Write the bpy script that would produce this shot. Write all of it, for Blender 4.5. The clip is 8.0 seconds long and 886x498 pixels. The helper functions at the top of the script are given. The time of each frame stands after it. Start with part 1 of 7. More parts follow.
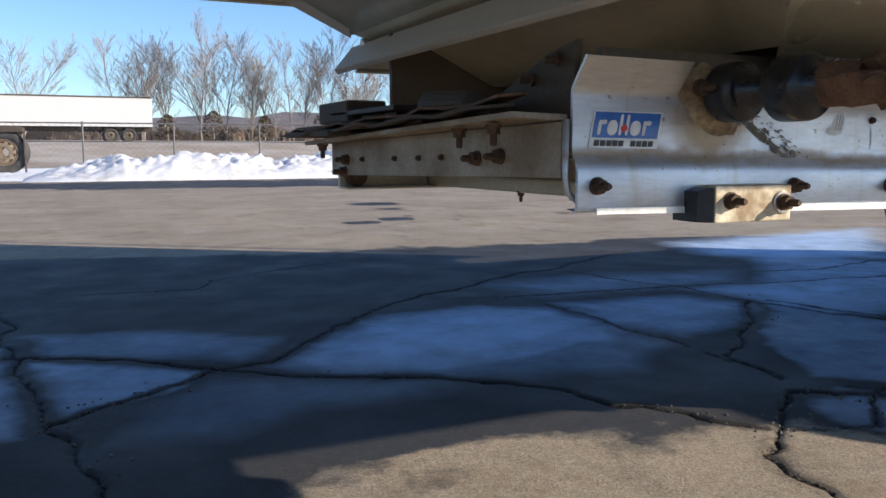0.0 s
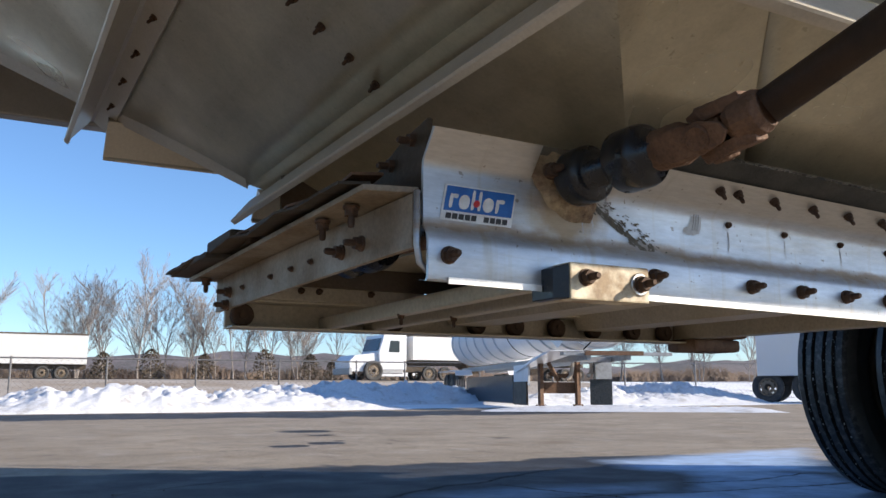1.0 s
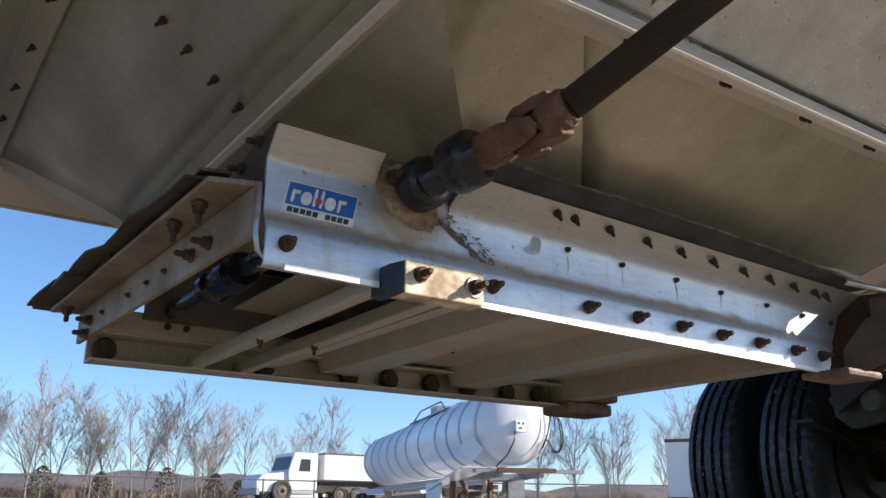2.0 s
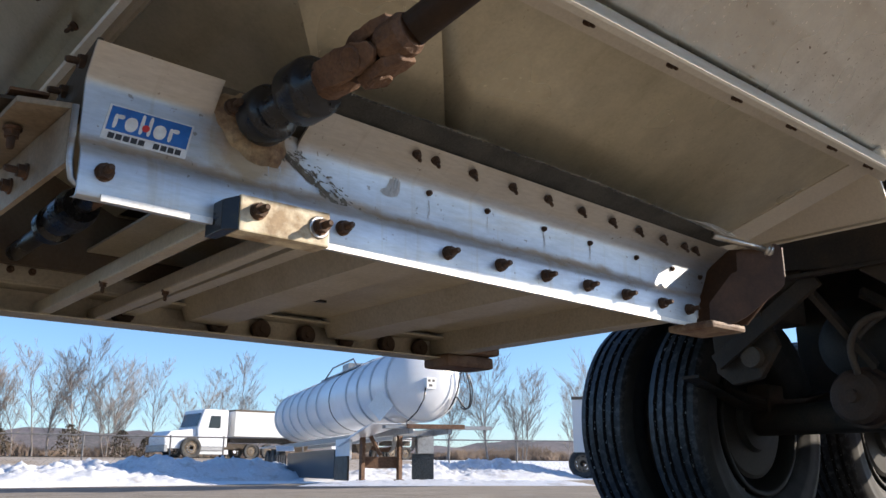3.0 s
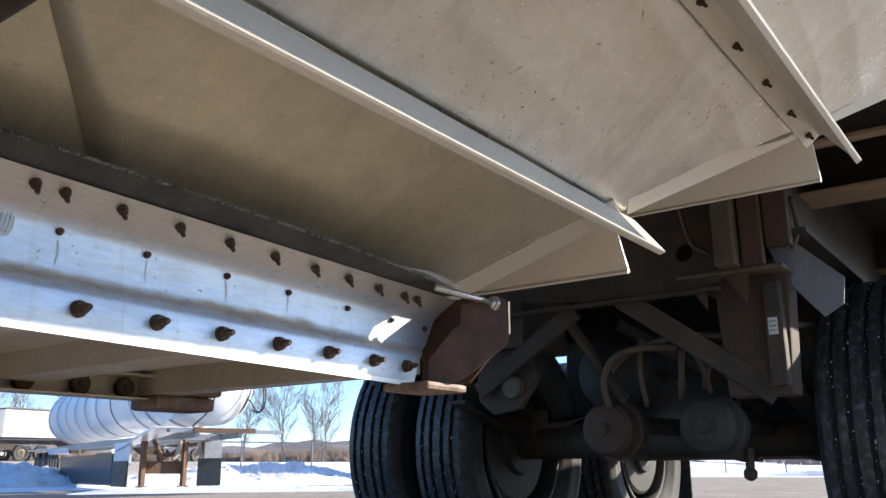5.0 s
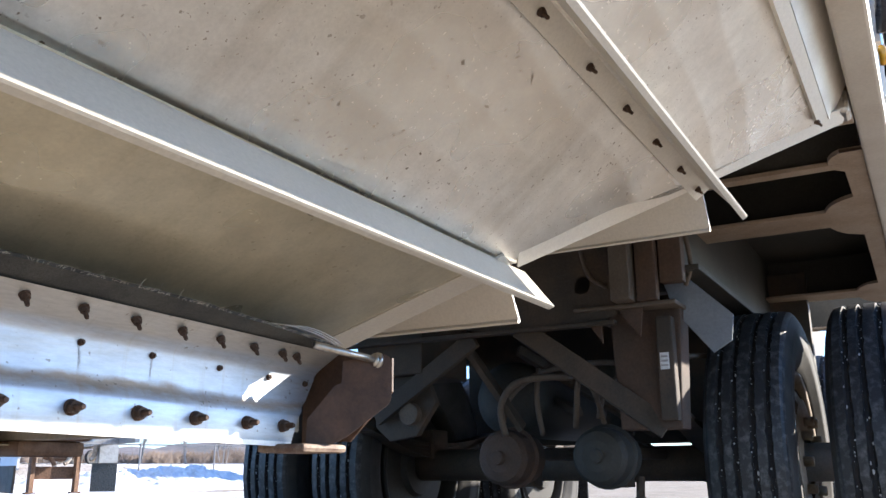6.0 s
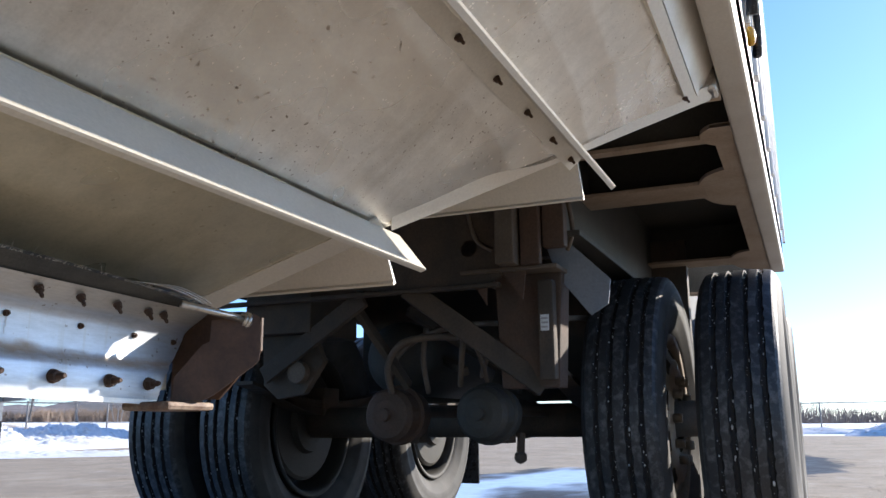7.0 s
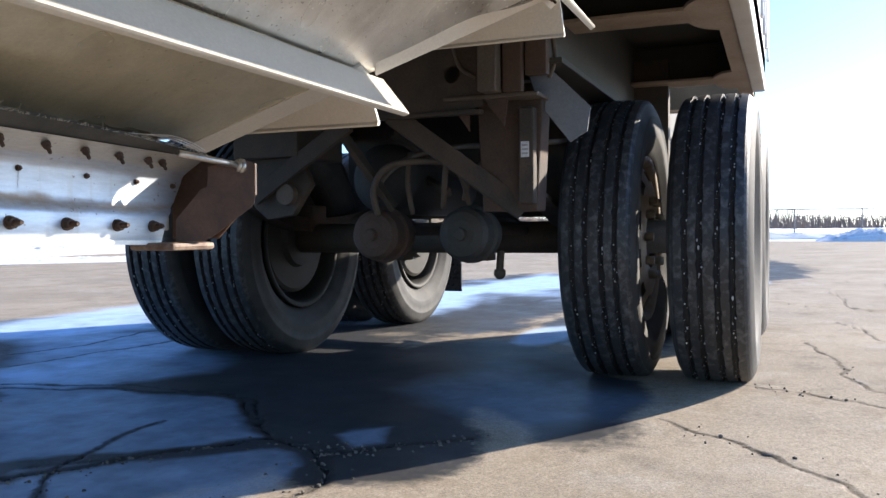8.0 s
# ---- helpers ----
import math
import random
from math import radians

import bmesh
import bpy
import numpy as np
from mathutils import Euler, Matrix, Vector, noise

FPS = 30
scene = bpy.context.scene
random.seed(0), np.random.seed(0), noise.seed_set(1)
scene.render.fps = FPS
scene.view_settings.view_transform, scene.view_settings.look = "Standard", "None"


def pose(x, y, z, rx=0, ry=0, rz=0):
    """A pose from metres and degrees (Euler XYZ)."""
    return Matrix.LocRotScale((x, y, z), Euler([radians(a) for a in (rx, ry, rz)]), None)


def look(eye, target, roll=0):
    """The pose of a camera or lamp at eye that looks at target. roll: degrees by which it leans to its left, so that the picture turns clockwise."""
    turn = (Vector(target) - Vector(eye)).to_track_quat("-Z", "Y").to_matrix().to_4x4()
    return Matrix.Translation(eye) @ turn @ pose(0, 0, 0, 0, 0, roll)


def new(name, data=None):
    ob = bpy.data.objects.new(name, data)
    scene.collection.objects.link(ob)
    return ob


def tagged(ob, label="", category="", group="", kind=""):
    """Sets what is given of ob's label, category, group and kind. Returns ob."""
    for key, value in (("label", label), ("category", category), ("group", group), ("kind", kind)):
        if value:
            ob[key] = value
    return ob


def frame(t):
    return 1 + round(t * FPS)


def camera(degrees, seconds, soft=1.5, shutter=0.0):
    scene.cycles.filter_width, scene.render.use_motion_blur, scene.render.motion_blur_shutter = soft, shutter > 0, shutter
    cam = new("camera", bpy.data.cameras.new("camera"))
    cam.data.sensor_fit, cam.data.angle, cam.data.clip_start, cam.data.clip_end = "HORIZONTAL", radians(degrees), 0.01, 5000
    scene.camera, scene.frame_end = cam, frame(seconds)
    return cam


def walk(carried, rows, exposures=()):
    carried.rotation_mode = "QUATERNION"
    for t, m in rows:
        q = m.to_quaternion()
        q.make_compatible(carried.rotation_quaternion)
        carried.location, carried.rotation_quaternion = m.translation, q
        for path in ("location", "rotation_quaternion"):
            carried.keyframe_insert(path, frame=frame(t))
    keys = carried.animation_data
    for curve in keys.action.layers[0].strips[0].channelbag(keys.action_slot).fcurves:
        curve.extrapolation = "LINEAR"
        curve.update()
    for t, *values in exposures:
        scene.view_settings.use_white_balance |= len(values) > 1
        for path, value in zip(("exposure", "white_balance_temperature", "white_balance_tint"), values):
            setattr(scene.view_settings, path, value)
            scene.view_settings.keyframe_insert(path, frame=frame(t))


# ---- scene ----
cam = camera(56.0, 8.0)
PATH = [
    (0, (0.178, 0.175, 0.603), (1.015, 1.975, 0.364), -0.0),
    (0.5, (0.225, 0.164, 0.536), (1.101, 1.962, 0.58), -0.1),
    (1, (0.265, 0.156, 0.447), (1.215, 1.884, 0.778), 0.0),
    (1.5, (0.306, 0.136, 0.366), (1.321, 1.765, 0.927), 0.2),
    (2, (0.328, 0.104, 0.322), (1.406, 1.676, 0.927), 0.3),
    (2.2, (0.342, 0.1, 0.311), (1.46, 1.663, 0.865), 0.3),
    (3.5, (0.472, 0.099, 0.328), (1.795, 1.507, 0.844), -0.1),
    (4, (0.534, 0.093, 0.347), (1.941, 1.418, 0.861), -0.3),
    (4.5, (0.584, 0.094, 0.374), (2.076, 1.323, 0.888), -0.4),
    (6, (0.653, 0.069, 0.497), (2.327, 1.038, 1.009), -0.3),
    (6.5, (0.663, 0.045, 0.507), (2.393, 0.909, 1.017), -0.5),
    (7, (0.653, 0.014, 0.496), (2.448, 0.793, 0.912), -0.5),
    (7.5, (0.623, 0.001, 0.497), (2.468, 0.759, 0.635), -0.7),
    (8, (0.576, -0.024, 0.544), (2.423, 0.742, 0.5), -0.5),
]
EXPOSURES = [(0.0, 0.62, 5680, 10), (0.5, 0.42, 5620, 10), (1.0, 0.64, 5680, 10), (2.2, 0.7, 5680, 10), (4.5, 1.0, 5570, 10), (6.0, 1.72, 5300, 10), (6.5, 1.46, 5300, 10), (7.0, 1.1, 5300, 10), (7.5, 1.34, 5370, 10), (8.0, 1.42, 5430, 10)]
walk(cam, [(t, look(eye, target, roll)) for t, eye, target, roll in PATH], EXPOSURES)

# ---- world, sun, exposure ----
SUN_WAY = Vector((-1.96, 1.40, -0.975)).normalized()
world = bpy.data.worlds.new("world")
scene.world = world
world.use_nodes = True
wn = world.node_tree
sky = wn.nodes.new("ShaderNodeTexSky")
sky.sky_type = "NISHITA"
sky.sun_disc = False
sky.sun_elevation = math.asin(-SUN_WAY.z)
sky.sun_rotation = math.atan2(-SUN_WAY.x, -SUN_WAY.y)
sky.air_density, sky.dust_density, sky.ozone_density = 0.85, 0.3, 3.0
wn.links.new(sky.outputs[0], wn.nodes["Background"].inputs[0])
wn.nodes["Background"].inputs[1].default_value = 0.115
sun_data = bpy.data.lights.new("sun", "SUN")
sun_data.energy, sun_data.angle, sun_data.color = 5.0, radians(0.53), (1.0, 0.80, 0.57)
sun = new("sun", sun_data)
sun.rotation_mode = "QUATERNION"
sun.rotation_quaternion = SUN_WAY.to_track_quat("-Z", "Y")


# ---- materials ----
def material(name, base, rough=0.6, metal=0.0, second=None, scale=8.0, detail=6.0, spread=(0.4, 0.65), fine=None, fine_scale=120.0,
             fine_amount=0.15, bump=0.0, bump_scale=60.0, rough_spread=0.0, stretch=(1, 1, 1), coat=0.0):
    """A surface with a base colour, blotches of a second colour, fine grain, uneven gloss and relief, all in metres."""
    m = bpy.data.materials.new(name)
    m.use_nodes = True
    nt = m.node_tree
    b = nt.nodes["Principled BSDF"]
    b.inputs["Roughness"].default_value, b.inputs["Metallic"].default_value = rough, metal
    b.inputs["Coat Weight"].default_value = coat
    co = nt.nodes.new("ShaderNodeTexCoord")
    mp = nt.nodes.new("ShaderNodeMapping")
    mp.inputs["Scale"].default_value = stretch
    nt.links.new(co.outputs["Object"], mp.inputs["Vector"])
    def noise_node(sc, det=6.0, rg=0.6):
        n = nt.nodes.new("ShaderNodeTexNoise")
        n.inputs["Scale"].default_value, n.inputs["Detail"].default_value, n.inputs["Roughness"].default_value = sc, det, rg
        nt.links.new(mp.outputs["Vector"], n.inputs["Vector"])
        return n
    blot = noise_node(scale, detail)
    ramp = nt.nodes.new("ShaderNodeMapRange")
    ramp.inputs["From Min"].default_value, ramp.inputs["From Max"].default_value = spread
    nt.links.new(blot.outputs["Fac"], ramp.inputs["Value"])
    mix = nt.nodes.new("ShaderNodeMix")
    mix.data_type = "RGBA"
    mix.inputs["A"].default_value = (*base, 1)
    mix.inputs["B"].default_value = (*(second or [c * 0.8 for c in base]), 1)
    nt.links.new(ramp.outputs["Result"], mix.inputs["Factor"])
    grain = noise_node(fine_scale, 4.0, 0.7)
    gm = nt.nodes.new("ShaderNodeMix")
    gm.data_type, gm.blend_type = "RGBA", "MULTIPLY"
    gm.inputs["Factor"].default_value = 1.0
    gr = nt.nodes.new("ShaderNodeMapRange")
    gr.inputs["From Min"].default_value, gr.inputs["From Max"].default_value = 0.3, 0.7
    gr.inputs["To Min"].default_value, gr.inputs["To Max"].default_value = 1 - fine_amount, 1 + fine_amount * 0.4
    nt.links.new(grain.outputs["Fac"], gr.inputs["Value"])
    nt.links.new(mix.outputs["Result"], gm.inputs["A"])
    nt.links.new(gr.outputs["Result"], gm.inputs["B"])
    nt.links.new(gm.outputs["Result"], b.inputs["Base Color"])
    if rough_spread:
        rr = nt.nodes.new("ShaderNodeMapRange")
        rr.inputs["From Min"].default_value, rr.inputs["From Max"].default_value = 0.3, 0.7
        rr.inputs["To Min"].default_value, rr.inputs["To Max"].default_value = rough - rough_spread, rough + rough_spread
        nt.links.new(blot.outputs["Fac"], rr.inputs["Value"])
        nt.links.new(rr.outputs["Result"], b.inputs["Roughness"])
    if bump:
        bn = noise_node(bump_scale, 5.0, 0.65)
        bp = nt.nodes.new("ShaderNodeBump")
        bp.inputs["Strength"].default_value, bp.inputs["Distance"].default_value = bump, 0.004
        nt.links.new(bn.outputs["Fac"], bp.inputs["Height"])
        nt.links.new(bp.outputs["Normal"], b.inputs["Normal"])
    return m


STIFF = material("dull_white_angle", (0.58, 0.545, 0.475), 0.45, 0.3, (0.58, 0.54, 0.46), 9, 6, (0.45, 0.75), fine_scale=200, fine_amount=0.12, rough_spread=0.08)
PAN = material("dusty_aluminium", (0.53, 0.495, 0.405), 0.5, 0.4, (0.45, 0.405, 0.315), 7, 8, (0.4, 0.7), fine_scale=180, fine_amount=0.2, rough_spread=0.1)
RUST = material("rusted_steel", (0.20, 0.112, 0.063), 0.75, 0.1, (0.09, 0.048, 0.028), 30, 8, (0.35, 0.65), fine_scale=300, fine_amount=0.35, bump=0.5, bump_scale=220)
RUSTY_PLATE = material("brown_primer_steel", (0.046, 0.023, 0.011), 0.62, 0.1, (0.022, 0.012, 0.007), 18, 8, (0.35, 0.65), fine_scale=220, fine_amount=0.25, bump=0.2, bump_scale=120)
BOLT = material("rusty_bolt", (0.085, 0.052, 0.034), 0.7, 0.4, (0.20, 0.105, 0.055), 60, 6, (0.5, 0.7), fine_scale=400, fine_amount=0.3, bump=0.3, bump_scale=300)
CHASSIS = material("dusty_black_frame", (0.052, 0.043, 0.032), 0.75, 0.1, (0.105, 0.072, 0.046), 7, 8, (0.4, 0.7), fine_scale=160, fine_amount=0.3, bump=0.25, bump_scale=90)
CHASSIS_GREY = material("dusty_grey_frame", (0.135, 0.108, 0.08), 0.7, 0.15, (0.085, 0.06, 0.04), 6, 8, (0.4, 0.7), fine_scale=160, fine_amount=0.25, bump=0.2, bump_scale=90)
BLACK = material("black_paint", (0.012, 0.014, 0.019), 0.30, 0.0, (0.05, 0.047, 0.04), 32, 8, (0.56, 0.78), fine_scale=200, fine_amount=0.3, rough_spread=0.12)
TYRE = material("tyre_rubber", (0.026, 0.026, 0.027), 0.5, 0.0, (0.125, 0.121, 0.114), 38, 10, (0.48, 0.70), fine_scale=240, fine_amount=0.3, bump=0.15, bump_scale=160, rough_spread=0.12)
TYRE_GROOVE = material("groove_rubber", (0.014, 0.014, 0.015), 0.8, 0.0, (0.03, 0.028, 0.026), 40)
TYRE_WALL = material("dusty_tyre_wall", (0.042, 0.041, 0.039), 0.75, 0.0, (0.082, 0.078, 0.07), 7, 8, (0.42, 0.7), fine_scale=240, fine_amount=0.25)
RIM = material("dirty_cream_rim", (0.22, 0.175, 0.12), 0.6, 0.1, (0.14, 0.10, 0.065), 14, 8, (0.42, 0.7), fine_scale=180, fine_amount=0.25)
BELT = material("worn_belt", (0.07, 0.067, 0.058), 0.9, 0.0, (0.032, 0.032, 0.03), 16, 8, (0.4, 0.65), fine_scale=400, fine_amount=0.4, bump=0.4, bump_scale=350)
FIBRE = material("frayed_fibre", (0.42, 0.39, 0.33), 0.8)
UHMW = material("yellowed_block", (0.72, 0.64, 0.46), 0.5, 0.0, (0.30, 0.21, 0.11), 30, 8, (0.42, 0.64), fine_scale=150, fine_amount=0.25, rough_spread=0.1)
GREASE = material("old_grease", (0.40, 0.295, 0.17), 0.7, 0.0, (0.12, 0.058, 0.027), 30, 8, (0.38, 0.64), fine_scale=160, fine_amount=0.4, bump=0.6, bump_scale=140)
GREASE_DARK = material("dark_grease", (0.085, 0.072, 0.05), 0.55, 0.0, (0.16, 0.14, 0.11), 60, 6, (0.4, 0.7), fine_scale=300, fine_amount=0.4, bump=0.3, bump_scale=250)
STAIN = material("grey_stain", (0.36, 0.355, 0.35), 0.5, 0.6, (0.43, 0.42, 0.41), 90, 6, (0.35, 0.65))
STREAK = material("pale_grey_streak", (0.44, 0.44, 0.44), 0.5, 0.6, (0.40, 0.39, 0.38), 90, 6, (0.35, 0.65))
CHROME = material("worn_bright_steel", (0.62, 0.60, 0.57), 0.3, 0.9, (0.4, 0.36, 0.3), 40)
BLUE = material("blue_sticker", (0.015, 0.11, 0.42), 0.4, 0.0, (0.02, 0.13, 0.45), 60, coat=0.1)
WHITE = material("white_sticker", (0.75, 0.77, 0.78), 0.45, 0.0, (0.62, 0.62, 0.6), 70)
RED = material("red_sticker", (0.55, 0.03, 0.03), 0.4)
INK = material("black_ink", (0.03, 0.03, 0.035), 0.5)
SKIRT = material("cream_side_rail", (0.54, 0.505, 0.44), 0.45, 0.25, (0.45, 0.40, 0.33), 5, 8, (0.45, 0.75), fine_scale=160, fine_amount=0.12, rough_spread=0.08)
BEAM = material("dirty_beam", (0.34, 0.29, 0.225), 0.6, 0.25, (0.22, 0.17, 0.115), 11, 8, (0.4, 0.66), fine_scale=170, fine_amount=0.25, rough_spread=0.1)
WOODLAND = material("far_bare_wood", (0.27, 0.215, 0.175), 1.0, 0.0, (0.19, 0.15, 0.125), 0.2, 6, (0.4, 0.6), fine_scale=4, fine_amount=0.3)
RING = material("tank_ring", (0.56, 0.59, 0.63), 0.4, 0.1, (0.46, 0.48, 0.51), 3)
WALL = material("white_trailer_wall", (0.66, 0.66, 0.65), 0.4, 0.0, (0.68, 0.67, 0.63), 2.2, 8, (0.45, 0.75), fine_scale=60, fine_amount=0.08, rough_spread=0.08)
TANK = material("white_tank", (0.74, 0.75, 0.77), 0.32, 0.0, (0.66, 0.66, 0.66), 1.6, 8, (0.5, 0.75), fine_scale=40, fine_amount=0.06, coat=0.2)
PALE_STEEL = material("pale_dusty_steel", (0.40, 0.38, 0.35), 0.6, 0.2, (0.24, 0.19, 0.15), 12, 8, (0.45, 0.7), fine_scale=150, fine_amount=0.25)
HANGER = material("red_brown_hanger", (0.088, 0.053, 0.034), 0.75, 0.1, (0.062, 0.045, 0.032), 9, 8, (0.4, 0.65), fine_scale=160, fine_amount=0.3, bump=0.25, bump_scale=90)
GALV = material("galvanised_steel", (0.36, 0.37, 0.38), 0.5, 0.6, (0.28, 0.28, 0.28), 12)
FENCE = material("weathered_galvanised_wire", (0.20, 0.20, 0.205), 0.65, 0.2, (0.14, 0.135, 0.13), 8)
BARK = material("grey_bark", (0.34, 0.30, 0.265), 0.9, 0.0, (0.24, 0.21, 0.185), 2.5, 8, (0.4, 0.65))
BRUSH = material("dry_brush", (0.24, 0.185, 0.14), 0.95, 0.0, (0.17, 0.13, 0.105), 0.4, 8, (0.35, 0.65), fine_scale=6, fine_amount=0.4)
CEDAR = material("dark_cedar", (0.075, 0.062, 0.04), 0.95, 0.0, (0.105, 0.078, 0.05), 1.5, 8, (0.4, 0.65), fine_scale=10, fine_amount=0.4)
SNOW = material("packed_snow", (0.72, 0.735, 0.76), 0.7, 0.0, (0.44, 0.415, 0.38), 2.6, 10, (0.54, 0.74), fine_scale=20, fine_amount=0.2, bump=1.0, bump_scale=9)
ROAD = material("salted_road", (0.30, 0.285, 0.27), 0.9, 0.0, (0.22, 0.21, 0.20), 0.5, 8, (0.4, 0.7), fine_scale=30, fine_amount=0.1, stretch=(0.1, 1, 1))
BRACKET = material("red_brown_plate", (0.105, 0.056, 0.032), 0.62, 0.1, (0.055, 0.029, 0.017), 16, 8, (0.4, 0.66), fine_scale=220, fine_amount=0.25, bump=0.2, bump_scale=120)
FOOT = material("dusty_tan_foot", (0.27, 0.205, 0.145), 0.65, 0.1, (0.12, 0.068, 0.042), 26, 8, (0.44, 0.66), fine_scale=240, fine_amount=0.25, bump=0.25, bump_scale=160)
TAN_RUST = material("tan_rust", (0.185, 0.118, 0.074), 0.7, 0.1, (0.085, 0.046, 0.027), 22, 8, (0.42, 0.66), fine_scale=240, fine_amount=0.25, bump=0.3, bump_scale=160)
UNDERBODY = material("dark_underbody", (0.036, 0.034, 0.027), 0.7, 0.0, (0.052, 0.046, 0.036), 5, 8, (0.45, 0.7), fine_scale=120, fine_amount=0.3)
AMBER = material("amber_lens", (0.75, 0.38, 0.01), 0.25, 0.0, coat=0.4)
GLASSY = material("dark_glass", (0.02, 0.025, 0.03), 0.08, 0.0)


class Nodes:
    """Short ways to wire a node material."""
    def __init__(self, name, stretch=(1, 1, 1)):
        self.m = bpy.data.materials.new(name)
        self.m.use_nodes = True
        self.nt = self.m.node_tree
        self.b = self.nt.nodes["Principled BSDF"]
        self.co = self.nt.nodes.new("ShaderNodeTexCoord")

    def noise(self, sc, det=6.0, rg=0.6, stretch=None):
        n = self.nt.nodes.new("ShaderNodeTexNoise")
        n.inputs["Scale"].default_value, n.inputs["Detail"].default_value, n.inputs["Roughness"].default_value = sc, det, rg
        out = self.co.outputs["Object"]
        if stretch:
            mp = self.nt.nodes.new("ShaderNodeMapping")
            mp.inputs["Scale"].default_value = stretch
            self.nt.links.new(out, mp.inputs["Vector"])
            out = mp.outputs["Vector"]
        self.nt.links.new(out, n.inputs["Vector"])
        return n.outputs["Fac"]

    def ranged(self, v, a, c, lo=0.0, hi=1.0):
        r = self.nt.nodes.new("ShaderNodeMapRange")
        for k, x in zip(("From Min", "From Max", "To Min", "To Max"), (a, c, lo, hi)):
            r.inputs[k].default_value = x
        self.nt.links.new(v, r.inputs["Value"])
        return r.outputs["Result"]

    def mixed(self, f, a, c, mode="MIX"):
        x = self.nt.nodes.new("ShaderNodeMix")
        x.data_type, x.blend_type = "RGBA", mode
        for k, v in (("Factor", f), ("A", a), ("B", c)):
            if isinstance(v, tuple):
                x.inputs[k].default_value = (*v, 1)
            elif isinstance(v, float):
                x.inputs[k].default_value = v
            else:
                self.nt.links.new(v, x.inputs[k])
        return x.outputs["Result"]

    def layer(self, name):
        a = self.nt.nodes.new("ShaderNodeAttribute")
        a.attribute_name = name
        return a.outputs["Fac"]

    def op(self, a, c, kind="MULTIPLY"):
        x = self.nt.nodes.new("ShaderNodeMath")
        x.operation = kind
        for i, v in enumerate((a, c)):
            if isinstance(v, float):
                x.inputs[i].default_value = v
            else:
                self.nt.links.new(v, x.inputs[i])
        return x.outputs[0]

    def finish(self, col, rough, height=None, strength=0.5, distance=0.004):
        self.nt.links.new(col, self.b.inputs["Base Color"])
        if isinstance(rough, float):
            self.b.inputs["Roughness"].default_value = rough
        else:
            self.nt.links.new(rough, self.b.inputs["Roughness"])
        if height is not None:
            bp = self.nt.nodes.new("ShaderNodeBump")
            bp.inputs["Strength"].default_value, bp.inputs["Distance"].default_value = strength, distance
            self.nt.links.new(height, bp.inputs["Height"])
            self.nt.links.new(bp.outputs["Normal"], self.b.inputs["Normal"])
        return self.m


def sheet_material(name, metal, gloss, base, second, runs_mirror_col, film_col, dirt, mirrored=0.0):
    """Weathered aluminium sheet: dull film in bands, dirt runs down the slope, dark specks, thrown mud and painted
    reflection arcs.
    """
    n = Nodes(name)
    n.b.inputs["Metallic"].default_value = metal
    col = n.mixed(n.ranged(n.noise(2.6, 8), 0.40, 0.68), base, second)
    runs = n.ranged(n.noise(3.0, 6, 0.6, (7.0, 0.5, 0.5)), 0.50, 0.72, 0.0, 0.55)
    col = n.mixed(runs, col, runs_mirror_col)
    film = n.ranged(n.noise(6.0, 3, 0.5), 0.50, 0.75, 0.0, 0.4)
    col = n.mixed(film, col, film_col)
    fine = n.ranged(n.noise(190.0, 4, 0.7), 0.3, 0.7, 0.90, 1.05)
    col = n.mixed(1.0, col, fine, "MULTIPLY")
    if mirrored:
        # reflections of the ground painted as broad arcs, each ending in a harder edge
        sep = n.nt.nodes.new("ShaderNodeSeparateXYZ")
        n.nt.links.new(n.co.outputs["Object"], sep.inputs[0])
        along = n.op(n.op(sep.outputs[0], -1.15, "ADD"), n.op(n.op(sep.outputs[0], -1.15, "ADD"), 0.055), "MULTIPLY")
        across = n.op(n.op(sep.outputs[1], n.op(along, -1.0), "ADD"), n.op(n.op(n.noise(2.4, 3), -0.5, "ADD"), 0.05), "ADD")
        tooth = n.op(n.op(n.op(across, -0.462, "ADD"), 1.0 / 0.058), 0.0, "FRACT")
        arcs = n.op(n.op(n.ranged(tooth, 0.0, 0.10), n.ranged(tooth, 0.25, 1.0, 1.0, 0.0)), n.ranged(n.noise(2.2, 3), 0.42, 0.60, 0.15, 1.0))
        col = n.mixed(n.op(arcs, mirrored), col, runs_mirror_col)
    where = n.ranged(n.noise(4.0, 4), 0.40, 0.56)
    specks = n.op(n.ranged(n.noise(120.0, 2.0, 0.5), 0.675, 0.71), where)
    col = n.mixed(1.0, col, n.ranged(n.noise(30.0, 6, 0.7), 0.3, 0.7, 0.86, 1.06), "MULTIPLY")
    small = n.op(n.ranged(n.noise(190.0, 2.0, 0.5), 0.66, 0.72), n.ranged(n.noise(7.0, 4), 0.42, 0.56))
    col = n.mixed(n.op(specks, dirt), col, (0.12, 0.085, 0.05))
    col = n.mixed(n.op(small, dirt * 0.8), col, (0.16, 0.12, 0.08))
    rough = n.op(n.ranged(n.noise(5.0, 2, 0.5), 0.3, 0.7, gloss, gloss * 1.9), n.op(specks, 0.3), "ADD")
    waves = n.op(n.noise(1.0, 1.5, 0.5, (8.0, 3.0, 3.0)), 0.16)
    dents = n.op(n.noise(3.0, 1.0), n.op(n.noise(11.0, 1.0), 0.10), "ADD")
    return n.finish(col, rough, n.op(dents, waves, "ADD"), 0.5, 0.03)


